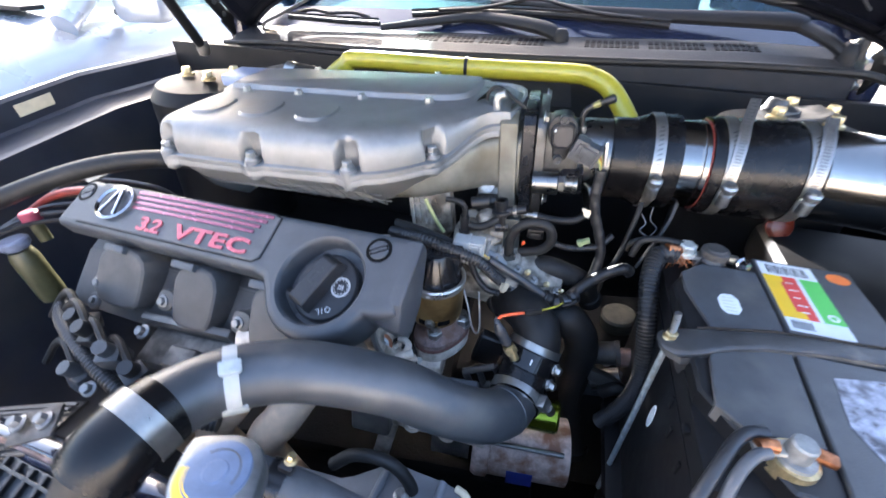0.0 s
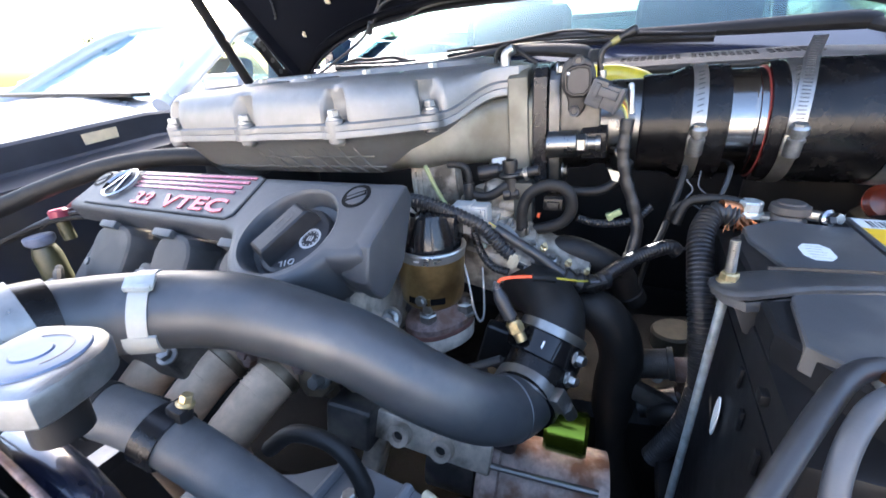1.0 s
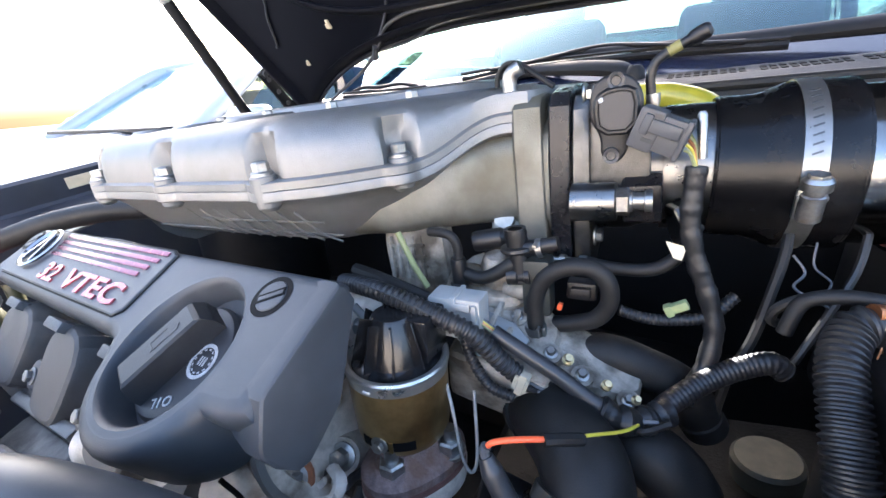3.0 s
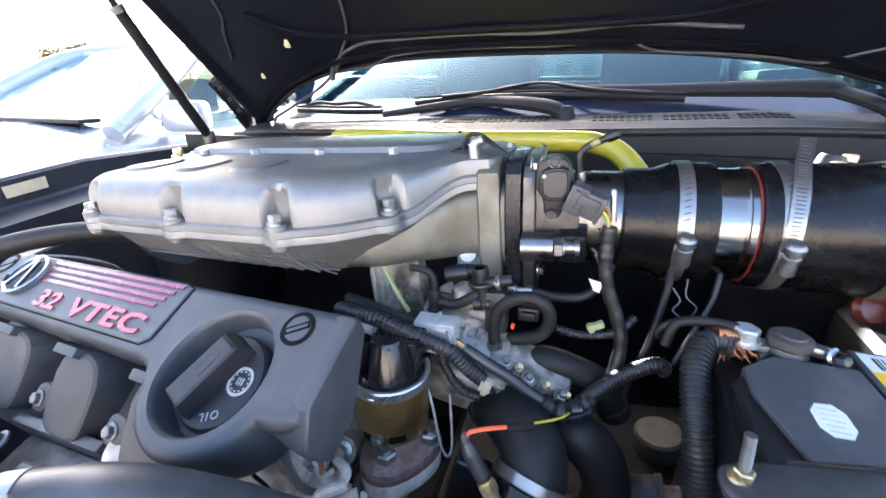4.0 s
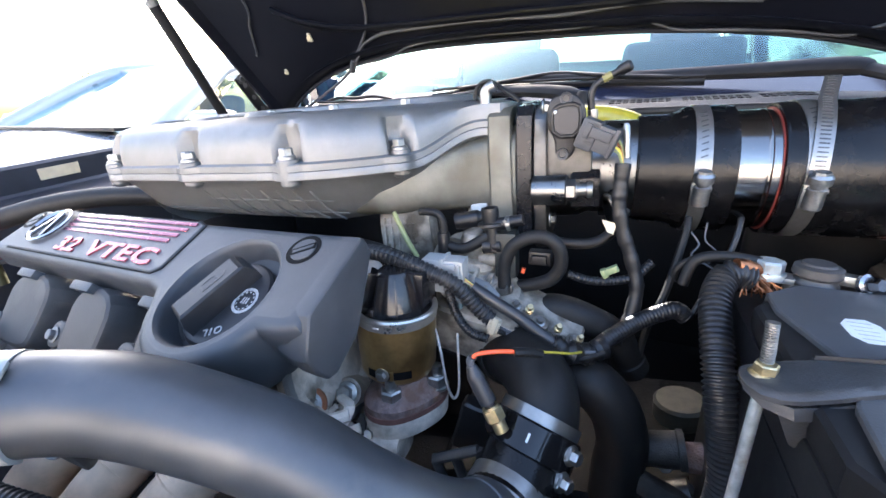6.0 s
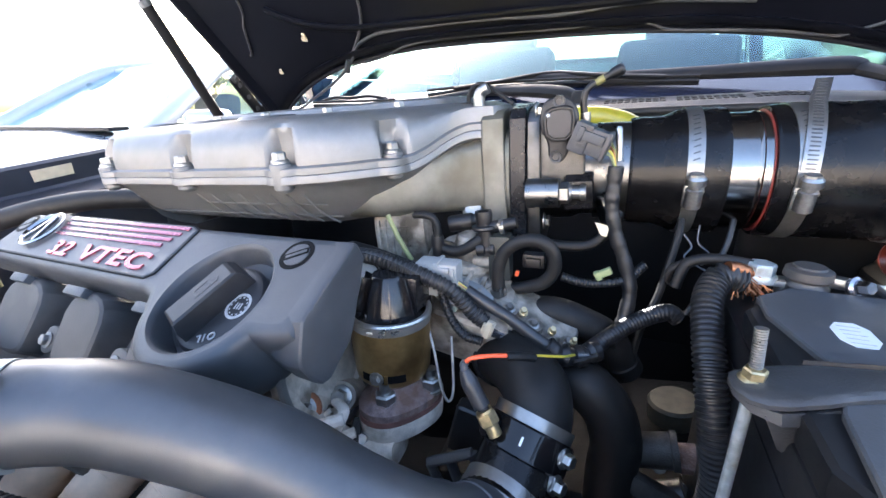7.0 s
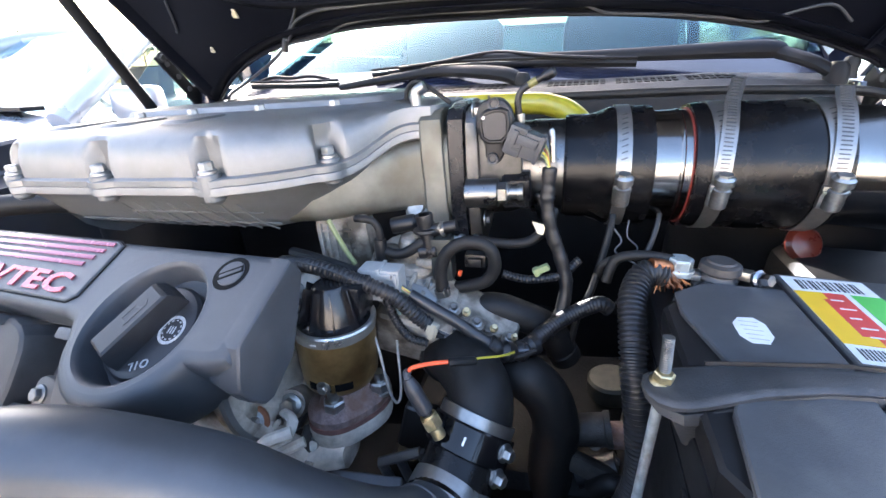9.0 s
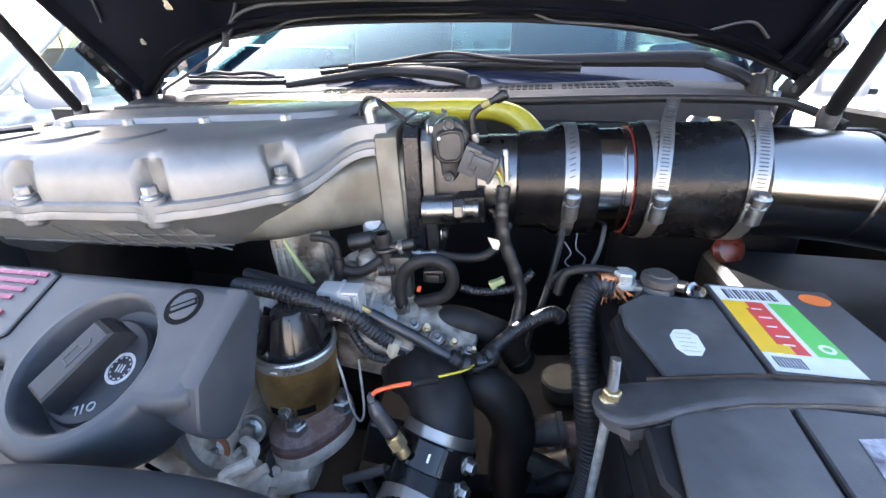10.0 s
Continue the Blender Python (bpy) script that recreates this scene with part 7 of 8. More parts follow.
part("dome", lathe([(0.12, -0.3), (0.115, -0.03), (0.10, -0.008), (0.05, 0), (0, 0)], BODY @ pose(0.53, 0.38, 0.90), 36), BAY_SHADED, tower)
part("bracket", box((0.09, 0.06, 0.012), (0.525, 0.375, 0.912), BODY, 0.003, (0, -8, 10)), BAR_STEEL, tower)
part("mount", lathe([(0, 0), (0.024, 0), (0.021, 0.012), (0.01, 0.016), (0, 0.016)], BODY @ pose(0.51, 0.385, 0.908), 24), BAR_STEEL, tower)
for dx, dy in ((-0.035, -0.02), (0.03, -0.035), (0.045, 0.02), (0.0, 0.045)):
    part("nut", bolt(0.009, 0.016, BODY @ pose(0.53 + dx, 0.375 + dy, 0.912)), YELLOW_ZINC, tower)
part("mount_cap", lathe([(0, 0.022), (0.02, 0.022), (0.024, 0.016), (0.026, 0), (0.03, -0.006), (0, -0.006)], BODY @ pose(0.50, 0.39, 0.918, -6, 8, 0) @ Matrix.Diagonal((.6, .6, .6, 1)), 20), BAR_STEEL, tower)
tower_l = thing("strut_tower", "dark strut tower top with nuts", "strut tower", spot(BODY, -0.50, 0.36, 0.8))
part("dome", lathe([(0.12, -0.3), (0.115, -0.03), (0.10, -0.008), (0.05, 0), (0, 0)], BODY @ pose(-0.50, 0.34, 0.885), 36), BAY_SHADED, tower_l)
for dx, dy in ((-0.035, -0.02), (0.03, -0.035), (0.045, 0.02)):
    part("nut", bolt(0.009, 0.016, BODY @ pose(-0.50 + dx, 0.34 + dy, 0.888)), YELLOW_ZINC, tower_l)
solo("blue_reservoir_lid", box((0.12, 0.07, 0.02), (-0.34, 0.30, 0.905), BODY, 0.006, (0, 0, 8)), mat("pale blue plastic", (0.22, 0.28, 0.42), .35, 0, .15), "pale blue plastic box lid by the firewall", "box lid")
solo("firewall_hose", tube([(-0.33, 0.36, 0.90), (-0.26, 0.35, 0.915), (-0.18, 0.34, 0.905), (-0.10, 0.33, 0.87)], 0.014, WORLD, 14), RUBBER, "black hose with a metal clip by the firewall", "hose")
solo("hose_band", lathe([(0.0145, -0.01), (0.016, -0.01), (0.016, 0.01), (0.0145, 0.01)], WORLD @ along((-0.265, 0.351, 0.9145), (-0.25, 0.349, 0.913)), 20, True), ZINC, "bright metal hose clip", "hose clip")
refl = thing("red_reflector_disc", "round red plastic plug beside the intake hose", "plug", spot(CM, 51, 19, -18))
part("disc", lathe([(0, 0), (1.8, 0), (1.9, .3), (1.5, .7), (.6, .9), (0, .9)], CM @ pose(50.6, 18.4, -16.4, 62, 34, 0), 28), RED_PLASTIC, refl)
part("stem", tube([(50.7, 18.9, -16.6), (51.2, 21, -17.6), (52, 24, -20)], .9, CM, 12), PLASTIC, refl)
airbox = thing("airbox", "black plastic airbox beside the battery", "airbox", spot(BODY, 0.60, 0.13, 0.60))
# airbox shares the shaded bay colour, so the corner behind the battery stays black
part("body", box((0.21, 0.25, 0.15), (0.60, 0.13, 0.675), BODY, 0.025, (0, 0, 0), 3), BAY_SHADED, airbox)
part("lid", box((0.22, 0.26, 0.06), (0.60, 0.13, 0.77), BODY, 0.02, (0, 0, 0), 3), BAY_SHADED, airbox)
for dx in (-0.07, 0.07):
    part("clip", box((0.02, 0.012, 0.04), (0.60 + dx, -0.002, 0.745), BODY, 0.003), PLASTIC, airbox)

# left side: power-steering bottle, big hose along the wing, red hose
res = thing("fluid_reservoir", "yellowish fluid reservoir with blue-grey and red caps", "reservoir", spot(CM, -57, -2, -22))
part("bottle", lathe([(0, -13), (4.2, -13), (4.5, -12), (4.5, -3), (3.6, -1.4), (0, -1.4)], CM @ pose(-57.8, -2.4, -11.4) @ Matrix.Diagonal((.42, .42, .8, 1)), 28), CLEAR_TANK, res)
part("cap", lathe([(0, -1.6), (2.2, -1.6), (2.9, -.9), (3.0, -.5), (3.0, .2), (2.6, .5), (0, .6)], CM @ pose(-57.8, -2.4, -11.0) @ Matrix.Diagonal((.68, .68, .8, 1)), 28), mat("blue-grey cap plastic", (0.17, 0.19, 0.26), 0.4, 0.0, .25, 60, .1), res, "blue-grey screw cap")
part("bottle_stem", lathe([(0, -4), (.9, -4), (.9, -1), (0, -1)], CM @ pose(-55.9, .6, -8.4), 16), CLEAR_TANK, res)
part("filler_cap", lathe([(0, -1.0), (1.25, -1.0), (1.3, .5), (1.05, .8), (0, .8)], CM @ pose(-55.9, .6, -8.2), 24), PINK_CAP, res, "small faded red cap")
hose("wing_hose", [(-74, -20, -14), (-67, -10, -8.4), (-59, -3, -5.2), (-49, 3, -2.8), (-41, 7, -2.2), (-33, 10, -3), (-27, 13, -5)], 1.35, RUBBER, "thick black hose curving along the wing")
solo("red_hose", tube([(-60, 3, -9), (-54, 4.5, -6.5), (-47, 6, -6.5), (-42, 8, -9)], .6, CM, 14), HOSE_RED, "red rubber hose behind the engine cover", "hose")
for k in range(6):
    solo("bay_wire", tube([(-66 + k, -8 + 2 * k, -12 + .4 * k), (-56, -1 + 2 * k, -9 + .5 * k), (-46 + k, 3 + 1.5 * k, -10 + .4 * k), (-36, 6 + k, -14)], .35, CM, 6), (RUBBER, CABLE, LOOM)[k % 3], "thin dark wire beside the engine cover", "wire", "wing wires")
solo("cover_bracket", sheet([[(-48.0, 5.6, -4.3), (-44.6, 8.6, -3.4), (-41.8, 11.0, -2.8)], [(-45.6, 4.4, -4.6), (-42.4, 7.2, -3.7), (-39.8, 9.6, -3.0)]], CM, .3), COVER_PLASTIC, "flat grey bracket behind the engine cover", "bracket")
tape = solo("tape_label", sheet([[(-0.001, 0, -0.004), (-0.001, 0.072, 0.003)], [(0.001, 0.001, -0.026), (0.001, 0.071, -0.019)]], BODY @ pose(-0.8035, 0.152, 0.849), 0.001), TAPE, "beige paper tape label on the wing ledge", "label")

# gas struts and hinges
def gas_strut(side):
    th = thing("gas_strut", "black gas strut holding the hood open", "gas strut", spot(BODY, XC + side * 0.655, 0.50, 0.92), "hood struts")
    a, b = (Vector((-0.66, 0.502, 0.90)), Vector((-0.655, 0.225, 1.39))) if side < 0 else (Vector((0.70, 0.475, 0.925)), Vector((0.695, 0.215, 1.42)))
    mid = a.lerp(b, 0.51)
    part("cylinder", tube([a, mid], 0.0115, BODY, 14, 2), TRIM_BLACK, th)
    part("collar", lathe([(0, 0), (0.013, 0), (0.013, 0.012), (0, 0.012)], BODY @ along(mid, b), 14), ZINC, th)
    part("piston_rod", tube([mid, b], 0.0065, BODY, 12, 2), TRIM_BLACK, th)
    part("ball_joint", lathe([(0, -0.02), (0.012, -0.016), (0.015, 0), (0.012, 0.016), (0, 0.02)], BODY @ pose(*a), 14), BAR_STEEL, th)


gas_strut(-1)
gas_strut(1)
for side in (-1, 1):
    # a holed arm from the cowl's corner up to the hood's side fold
    foot, tip = Vector((side * 0.735 + 0.005, 0.715, 0.895)), HOOD_IN_BODY @ Vector((side * 0.748, -0.10, -0.012))
    arm_m = BODY @ along(foot, tip)
    reach = (tip - foot).length
    th = part("hinge", join(box((0.007, 0.030, reach), (0, 0, reach / 2), arm_m, 0.002), box((0.007, 0.055, 0.07), (0, 0.008, 0.03), arm_m, 0.002)), TRIM_BLACK, hood, "black steel hinge")
    for f in (0.4, 0.62, 0.84):
        part("hinge_hole", lathe([(0, -0.0055), (0.0065, -0.0055), (0.0065, 0.0055), (0, 0.0055)], arm_m @ pose(0, 0, reach * f, 0, 90, 0), 14), HOSE_GREY, th)
    part("hinge_bolt", bolt(0.008, 0.01, arm_m @ pose(-side * 0.004, 0, reach * 0.95, 0, -90 * side, 0)), BAR_STEEL, th)
    part("pivot", lathe([(0, -0.012), (0.013, -0.012), (0.013, 0.012), (0, 0.012)], BODY @ pose(*foot, 0, 90, 0), 16), ZINC, th)

# hood underside: ribs, washer hose, clips
def under(x, y, off=0.0):
    """A point on the hood's underside."""
    t = min(1.0, max(0.0, (y - hood_edge(x)) / (-1.12 - hood_edge(x))))
    return (x, y, 0.05 * (1 - (x / 0.73) ** 2) * t - 0.08 * t * t - 0.007 - off)


def under_line(pts, off=0.0):
    return [under(x, y, off) for x, y in pts]


EDGE_X = [-0.70, -0.66, -0.58, -0.48, -0.36, -0.22, -0.08, 0.08, 0.24, 0.38, 0.50, 0.60, 0.68, 0.73]
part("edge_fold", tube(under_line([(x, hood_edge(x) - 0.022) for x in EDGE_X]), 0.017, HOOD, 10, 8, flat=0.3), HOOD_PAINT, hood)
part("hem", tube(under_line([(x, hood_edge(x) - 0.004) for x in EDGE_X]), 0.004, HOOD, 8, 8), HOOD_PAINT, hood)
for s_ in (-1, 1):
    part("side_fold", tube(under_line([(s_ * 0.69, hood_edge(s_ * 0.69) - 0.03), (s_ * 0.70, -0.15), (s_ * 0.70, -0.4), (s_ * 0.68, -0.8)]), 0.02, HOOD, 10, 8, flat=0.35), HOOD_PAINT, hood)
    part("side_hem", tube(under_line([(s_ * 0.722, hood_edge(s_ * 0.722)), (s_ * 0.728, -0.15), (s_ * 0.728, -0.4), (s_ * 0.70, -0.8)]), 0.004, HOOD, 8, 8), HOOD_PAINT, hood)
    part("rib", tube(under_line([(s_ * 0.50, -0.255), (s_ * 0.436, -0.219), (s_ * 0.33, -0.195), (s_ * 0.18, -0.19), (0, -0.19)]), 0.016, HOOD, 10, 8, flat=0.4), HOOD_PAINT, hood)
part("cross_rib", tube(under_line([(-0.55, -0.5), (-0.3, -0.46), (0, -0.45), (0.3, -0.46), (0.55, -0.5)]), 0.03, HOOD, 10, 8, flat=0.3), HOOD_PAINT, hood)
wash = thing("washer_hose", "thin grey-black washer hose clipped under the hood", "hose", spot(HOOD, -0.2, -0.15, 0))
part("line", tube(under_line([(-0.66, 0.075), (-0.643, 0.041), (-0.57, 0.004), (-0.493, -0.034), (-0.42, -0.072), (-0.367, -0.108), (-0.335, -0.135), (-0.314, -0.158), (-0.254, -0.179), (-0.173, -0.184), (-0.03, -0.187), (0.114, -0.182), (0.25, -0.19), (0.40, -0.175)], 0.004), 0.0036, HOOD, 8), HOSE_GREY, wash)
part("line", tube(under_line([(-0.367, -0.108), (-0.266, -0.124), (-0.201, -0.147), (-0.107, -0.157), (0.009, -0.158), (0.112, -0.156), (0.215, -0.161), (0.25, -0.156), (0.293, -0.138), (0.374, -0.13), (0.45, -0.12), (0.516, -0.107), (0.545, -0.116), (0.60, -0.13), (0.64, -0.10)], 0.004), 0.0024, HOOD, 8), HOSE_GREY, wash)
part("line", tube(under_line([(-0.262, -0.42), (-0.262, -0.30), (-0.267, -0.247), (-0.284, -0.201), (-0.321, -0.157), (-0.345, -0.135)], 0.004), 0.003, HOOD, 8), HOSE_GREY, wash)
part("line", tube(under_line([(-0.55, -0.36), (-0.559, -0.269), (-0.59, -0.225), (-0.624, -0.161), (-0.632, -0.155)], 0.003), 0.0024, HOOD, 8), HOSE_GREY, wash)
part("tee", tube(under_line([(-0.375, -0.095), (-0.367, -0.108), (-0.355, -0.125)], 0.005), 0.007, HOOD, 10, 4), HOSE_GREY, wash)
for x, y, k in ((-0.445, -0.182, .75), (-0.576, -0.10, .55), (-0.35, -0.52, .75), (0.40, -0.28, .75), (0.50, -0.42, .6)):
    th = thing("hood_clip", "small pale plastic clip under the hood", "clip", spot(HOOD, x, y, -0.01), "hood clips")
    m = HOOD @ pose(*under(x, y, 0.003), 0, 0, 8)
    part("head", join(box((0.018 * k, 0.013 * k, 0.004), (0, 0, 0), m, 0.0012), box((0.011 * k, 0.016 * k, 0.004), (0.002, -0.011 * k, 0), m, 0.0012)), TAPE, th)

# wipers
WIPER_GREY = mat("faded black wiper arm", (0.009, 0.0095, 0.011), 0.55, 0.0, 0.2, 40, 0.1, 900, spec=0.25)


def wiper(label, arm, widths, blade, hump):
    """Pivot cap, a pressed arm that narrows, and a blade under its bridge."""
    th = thing("wiper", label, "wiper", spot(BODY, *arm[0]), "windscreen wipers")
    part("arm", tube(arm, 0.010, BODY, 10, 8, rfun=lambda s, i: widths[min(len(widths) - 1, i // 8)] + (widths[min(len(widths) - 1, i // 8 + 1)] - widths[min(len(widths) - 1, i // 8)]) * (i % 8) / 8, flat=0.75), WIPER_GREY, th)
    rubber = part("blade", tube(blade, 0.006, BODY, 8, 6, flat=1.2), TRIM_BLACK, th)
    part("spine", tube([Vector(p) + Vector((0, -0.004, 0.010)) for p in blade], 0.0032, BODY, 6, 6), TRIM_BLACK, rubber)
    a, b = Vector(blade[0]), Vector(blade[-1])
    part("bridge", tube([a.lerp(b, .12) + Vector((0, 0, 0.012)), a.lerp(b, .3) + Vector((0, -0.003, 0.020)), Vector(hump), a.lerp(b, .72) + Vector((0, -0.003, 0.020)), a.lerp(b, .9) + Vector((0, 0, 0.012))], 0.0042, BODY, 8, 6), TRIM_BLACK, rubber)
    part("pivot_cap", lathe([(0, 0.022), (0.010, 0.021), (0.015, 0.014), (0.017, 0), (0.017, -0.02), (0, -0.02)], BODY @ pose(*arm[0]), 20), WIPER_GREY, th)


wiper("long black wiper resting on the windscreen's foot", [(0.668, 0.65, 0.956), (0.636, 0.655, 0.976), (0.600, 0.690, 0.992), (0.566, 0.700, 1.000), (0.36, 0.708, 0.998), (0.20, 0.72, 1.000), (0.07, 0.738, 1.004), (-0.02, 0.742, 1.002)],
      (1.1, 1.2, 1.3, 1.75, 1.35, .9, .65, .5), [(-0.20, 0.70, 0.972), (-0.06, 0.715, 0.983), (0.08, 0.715, 0.987), (0.22, 0.705, 0.986), (0.365, 0.69, 0.982)], (0.08, 0.745, 1.012))
wiper("black wiper with its pivot in the cowl's middle", [(0.156, 0.64, 0.950), (0.13, 0.645, 0.966), (0.06, 0.665, 0.974), (-0.045, 0.690, 0.976), (-0.16, 0.668, 0.962), (-0.26, 0.648, 0.948)],
      (1.3, 1.6, 1.5, 1.15, 1.0, .8), [(-0.535, 0.685, 0.952), (-0.45, 0.676, 0.952), (-0.36, 0.668, 0.952), (-0.27, 0.662, 0.954)], (-0.40, 0.66, 0.970))
solo("cowl_bolt", lathe([(0, 0.024), (0.009, 0.022), (0.012, 0.014), (0.011, 0.0), (0.014, -0.012), (0, -0.012)], BODY @ pose(0.69, 0.665, 0.962), 16), TRIM_BLACK, "black rubber stop on the cowl", "stop")

# ---- outside: parked cars, trees, far buildings ----
def car(name, label, x, y, turn, paint, detail=True):
    """A parked saloon, nose along local -y."""
    m = pose(x, y, GROUND_Z, 0, 0, turn)
    th = thing(name, label, "car", (x, y, GROUND_Z), "parked cars")

    def section(yy, zb, zt, w, crown=0.03):
        half = [(0.02, 0.5), (0.03, 0.62), (0.0, 0.84)]
        side_ = [(w, zb)] + [(w + dx, zb + (zt - zb) * f) for dx, f in half] + [(w - 0.03, zt - 0.085), (w - 0.16, zt - 0.012), (w - 0.24, zt), (w * .3, zt + crown)]
        return [(-x, yy, z) for x, z in side_] + [(x, yy, z) for x, z in side_[::-1]]
    rows = [section(*r) for r in ((-0.98, .30, .66, .70), (-0.90, .24, .77, .80), (-0.6, .22, .86, .85), (-0.1, .22, .94, .87), (0.42, .22, 1.01, .88), (1.2, .22, 1.01, .89), (2.2, .22, 1.02, .89), (3.0, .24, 1.03, .86), (3.55, .3, .98, .80), (3.62, .4, .7, .74))]
    part("body", sheet(rows, m, 0.01), paint, th)
    part("roof", sheet([[(-0.57 + 0.114 * 5 * k, yy, z + (0.015 if k == 1 else 0)) for k in range(3)] for yy, z in ((1.13, 1.40), (1.6, 1.46), (2.2, 1.43), (2.3, 1.41))], m, 0.02), paint, th)
    g = part("windscreen", sheet([[(a + (b - a) * k / 8, yy + 0.10 * ((k - 4) / 4) ** 2 * f, z) for k in range(9)] for a, b, yy, z, f in ((-0.74, 0.74, 0.34, 1.015, 1.0), (-0.58, 0.58, 1.1, 1.395, 0.5))], m, 0.006), GLASS, th)
    part("rear_window", sheet([[(-0.55, 2.3, 1.40), (0.55, 2.3, 1.40)], [(-0.66, 2.95, 1.04), (0.66, 2.95, 1.04)]], m, 0.006), GLASS, th)
    for s in (-1, 1):
        part("side_window", sheet([[(s * 0.83, 0.62, 0.985), (s * 0.83, 1.5, 0.99), (s * 0.83, 2.7, 1.02)], [(s * 0.62, 1.2, 1.36), (s * 0.60, 1.6, 1.41), (s * 0.61, 2.2, 1.38)]], m, 0.006), TINTED, th)
        part("pillar", tube([(s * 0.82, 0.36, 0.97), (s * 0.70, 0.83, 1.24), (s * 0.595, 1.14, 1.385), (s * 0.575, 1.6, 1.445), (s * 0.58, 2.2, 1.42), (s * 0.70, 2.9, 1.06)], 0.05, m, 12), paint, th)
        part("centre_pillar", tube([(s * 0.84, 1.62, 0.98), (s * 0.60, 1.62, 1.44)], 0.025, m, 8, 2), TRIM_BLACK, th)
        mi = part("mirror", box((0.24, 0.11, 0.15), (s * 1.0, 0.62, 1.04), m, 0.045, (0, 0, 10 * s), 4), paint, th)
        part("mirror_arm", box((0.10, 0.05, 0.03), (s * 0.88, 0.62, 1.0), m, 0.01), TRIM_BLACK, mi)
        for yy in (-0.28, 2.45):
            tyre = part("tyre", lathe([(0.20, -0.1), (0.30, -0.1), (0.325, -0.07), (0.325, 0.07), (0.30, 0.1), (0.20, 0.1)], m @ pose(s * 0.80, yy, 0.325, 0, 90, 0), 28, True), RUBBER, th)
            part("rim", lathe([(0.205, -0.09), (0.205, 0.09), (0.05, 0.07), (0, 0.07)], m @ pose(s * 0.80, yy, 0.325, 0, 90 * s, 0), 20), MACHINED, tyre)
        part("headlight", box((0.34, 0.16, 0.14), (s * 0.60, -0.86, 0.66), m, 0.05, (0, 0, -18 * s), 3), CHROME, th)
        part("seat", box((0.46, 0.14, 0.66), (s * 0.36, 1.75, 0.90), m, 0.06, (-12, 0, 0), 3), SEAT, th)
    part("wiper_cowl", box((1.36, 0.10, 0.02), (0, 0.36, 1.032), m, 0.006), TRIM_BLACK, th)
    part("floor", box((1.5, 3.6, 0.06), (0, 1.2, 0.30), m, 0.01), TRIM_BLACK, th)
    return th


car("parked_car", "pale silver parked saloon beside the open hood", -2.705, 0.92, -4.5, WHITE_CAR)
car("parked_car", "pale parked saloon beyond the wing", 2.95, 1.6, -3, WHITE_CAR)
car("parked_car", "dark red parked saloon behind the row", 3.4, 13.5, 175, mat("dark red car paint", (0.18, 0.02, 0.02), .3, .2, .04, 3, 0, coat=1.0))

# low sunlit buildings and trees along the car park's edge
WALLC = mat("pale rendered wall", (0.62, 0.58, 0.50), .8, 0, .12, 1.2, .2, 60)
ROOFC = mat("brown roof", (0.22, 0.15, 0.11), .8, 0, .2, 2, .3, 60)
for x, y, w, h, d in ((-30, 66, 20, 4.2, 8), (4, 62, 22, 5.0, 8), (36, 60, 18, 4.0, 8)):
    th = thing("low_building", "low pale building at the car park's edge", "building", (x, y, 0), "far buildings")
    part("wall", box((w, d, h + .4), (x, y, h / 2 - .2), WORLD, .03), WALLC, th)
    part("roof", box((w + .8, d + .8, .5), (x, y, h + .25), WORLD, .1), ROOFC, th)
    for k in range(int(w / 3)):
        wi = part("window", box((1.5, .12, 1.4), (x - w / 2 + 1.6 + 3 * k, y - d / 2 - .03, 1.9), WORLD, .02), TINTED, th)
        part("sill", box((1.7, .2, .1), (x - w / 2 + 1.6 + 3 * k, y - d / 2 - .08, 1.15), WORLD, .02), WALLC, wi)
LEAF = mat("tree leaves", (0.075, 0.10, 0.035), .6, 0, .4, 4, .1, 60)
BARK = mat("tree bark", (0.12, 0.09, 0.065), .9, 0, .3, 12, .5, 80)


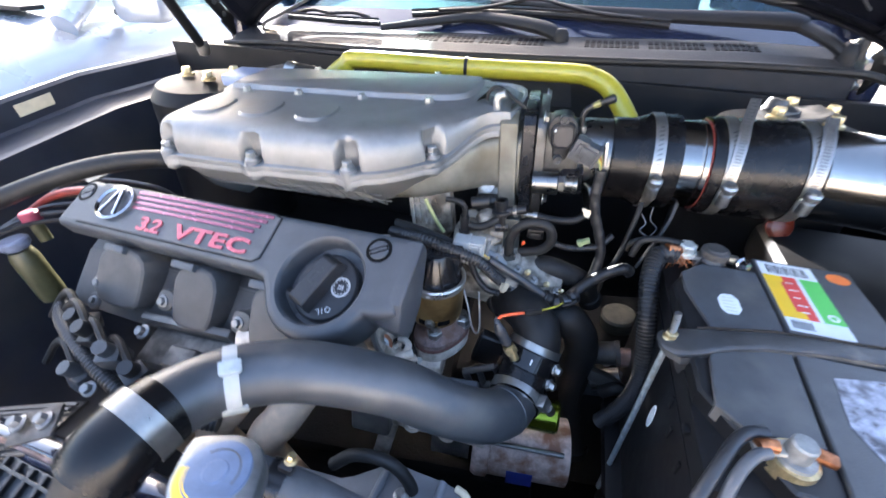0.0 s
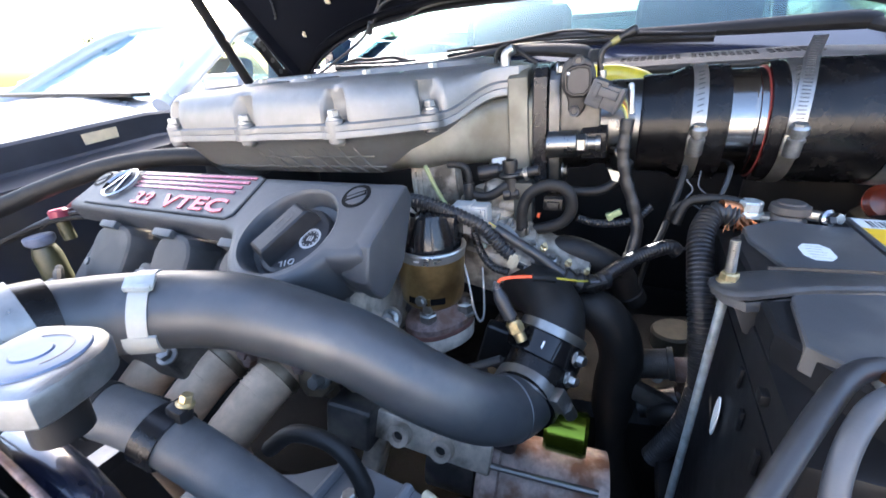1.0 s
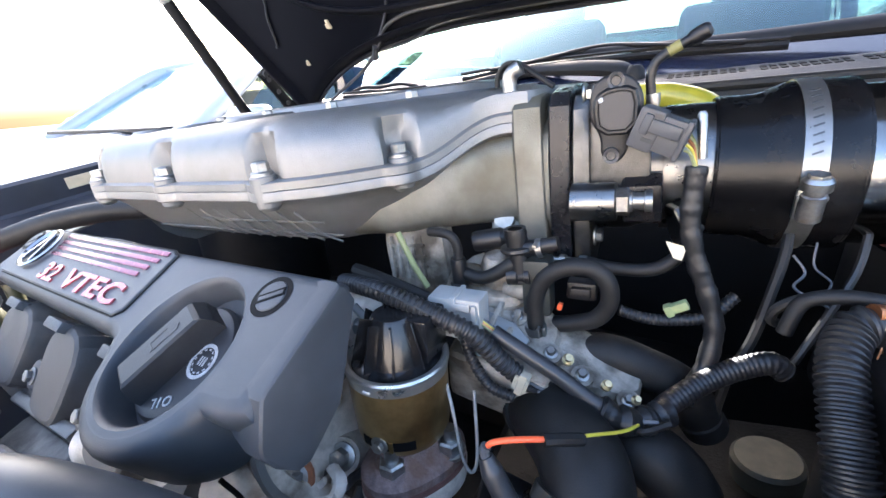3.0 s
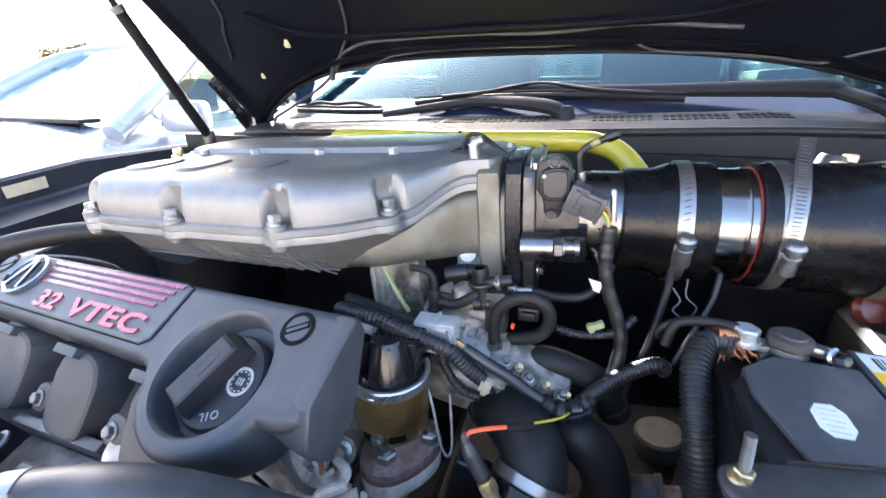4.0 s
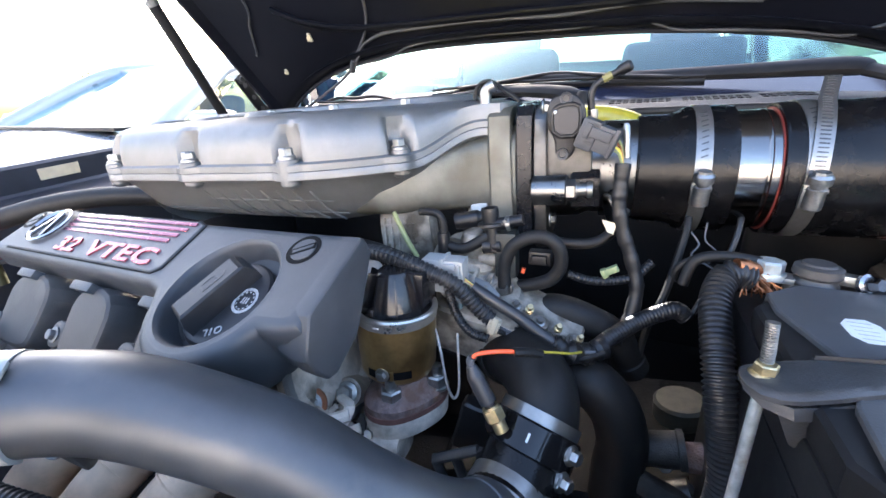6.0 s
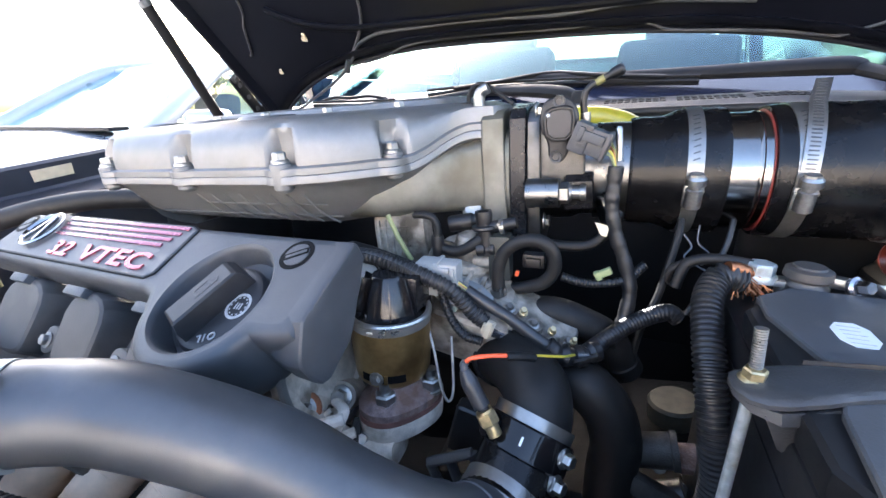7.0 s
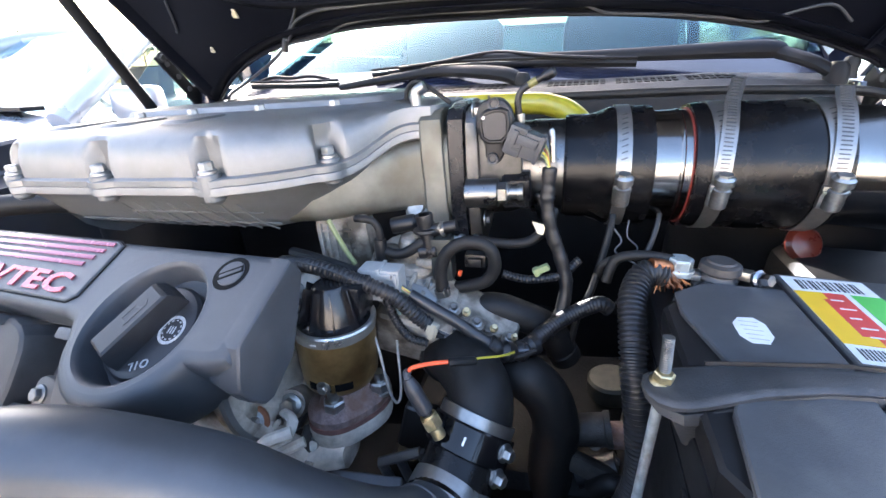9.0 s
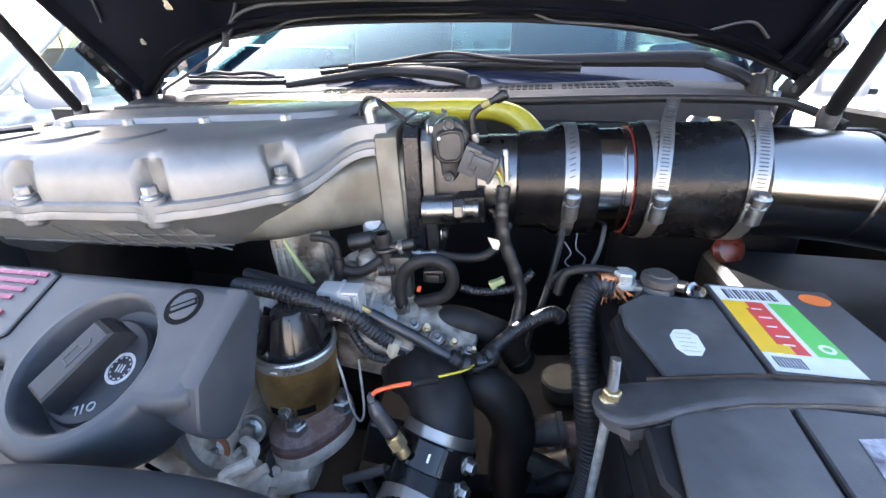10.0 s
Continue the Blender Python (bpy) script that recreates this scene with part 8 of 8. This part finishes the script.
def tree(x, y, h, seed):
    rnd = random.Random(seed)
    th = thing("tree", "leafy green tree at the car park's edge", "tree", (x, y, 0), "far trees")
    limbs = [tube([(x, y, -.25), (x + .1, y, h * .25), (x + .05, y + .1, h * .5), (x, y, h * .75)], .16, WORLD, 8, 4, rfun=lambda s, i: max(.25, 1 - s / h))]
    tips = []
    for k in range(7):
        a, z0 = rnd.uniform(0, 6.28), h * rnd.uniform(.35, .6)
        tip = (x + math.cos(a) * h * .26, y + math.sin(a) * h * .26, z0 + h * rnd.uniform(.12, .32))
        tips.append(tip)
        limbs.append(tube([(x, y, z0), ((x + tip[0]) / 2, (y + tip[1]) / 2, z0 + h * .08), tip], .06, WORLD, 6, 3))
    part("trunk", join(*limbs), BARK, th)
    vs, fs = [], []
    for k in range(1500):
        c = Vector(rnd.choice(tips + [(x, y, h * .78), (x, y, h * .66)]))
        p = c + Vector((rnd.gauss(0, h * .085), rnd.gauss(0, h * .085), rnd.gauss(0, h * .065)))
        u = Vector((rnd.uniform(-1, 1), rnd.uniform(-1, 1), rnd.uniform(-1, 1))).normalized() * rnd.uniform(.08, .2)
        v = u.orthogonal().normalized() * rnd.uniform(.05, .1)
        n = len(vs)
        vs += [p - u, p + v, p + u, p - v]
        fs.append((n, n + 1, n + 2, n + 3))
    me = bpy.data.meshes.new("crown")
    me.from_pydata([q[:] for q in vs], [], fs)
    me.materials.append(LEAF)
    ob = new("crown", me)
    ob.parent = th
    ob.matrix_parent_inverse = Matrix.Translation(th.location).inverted()


for k, (x, y, h) in enumerate(((-47, 45, 6.0), (-60, 40, 6.5), (-72, 50, 7.0), (-34, 62, 7.0), (20, 60, 7.5))):
    tree(x, y, h, k)

# plain sunlit wall that closes the car park behind the viewer
bw = thing("building_wall", "plain warm stucco building wall across the car park", "building", (0, -12, 0), kind="structure")
part("wall", box((60, 0.3, 4.0), (0, -12.0, 1.8), WORLD, 0.02), STUCCO, bw)
part("roof_edge", box((60.4, 0.5, 0.25), (0, -12.0, 3.9), WORLD, 0.03), STUCCO, bw)
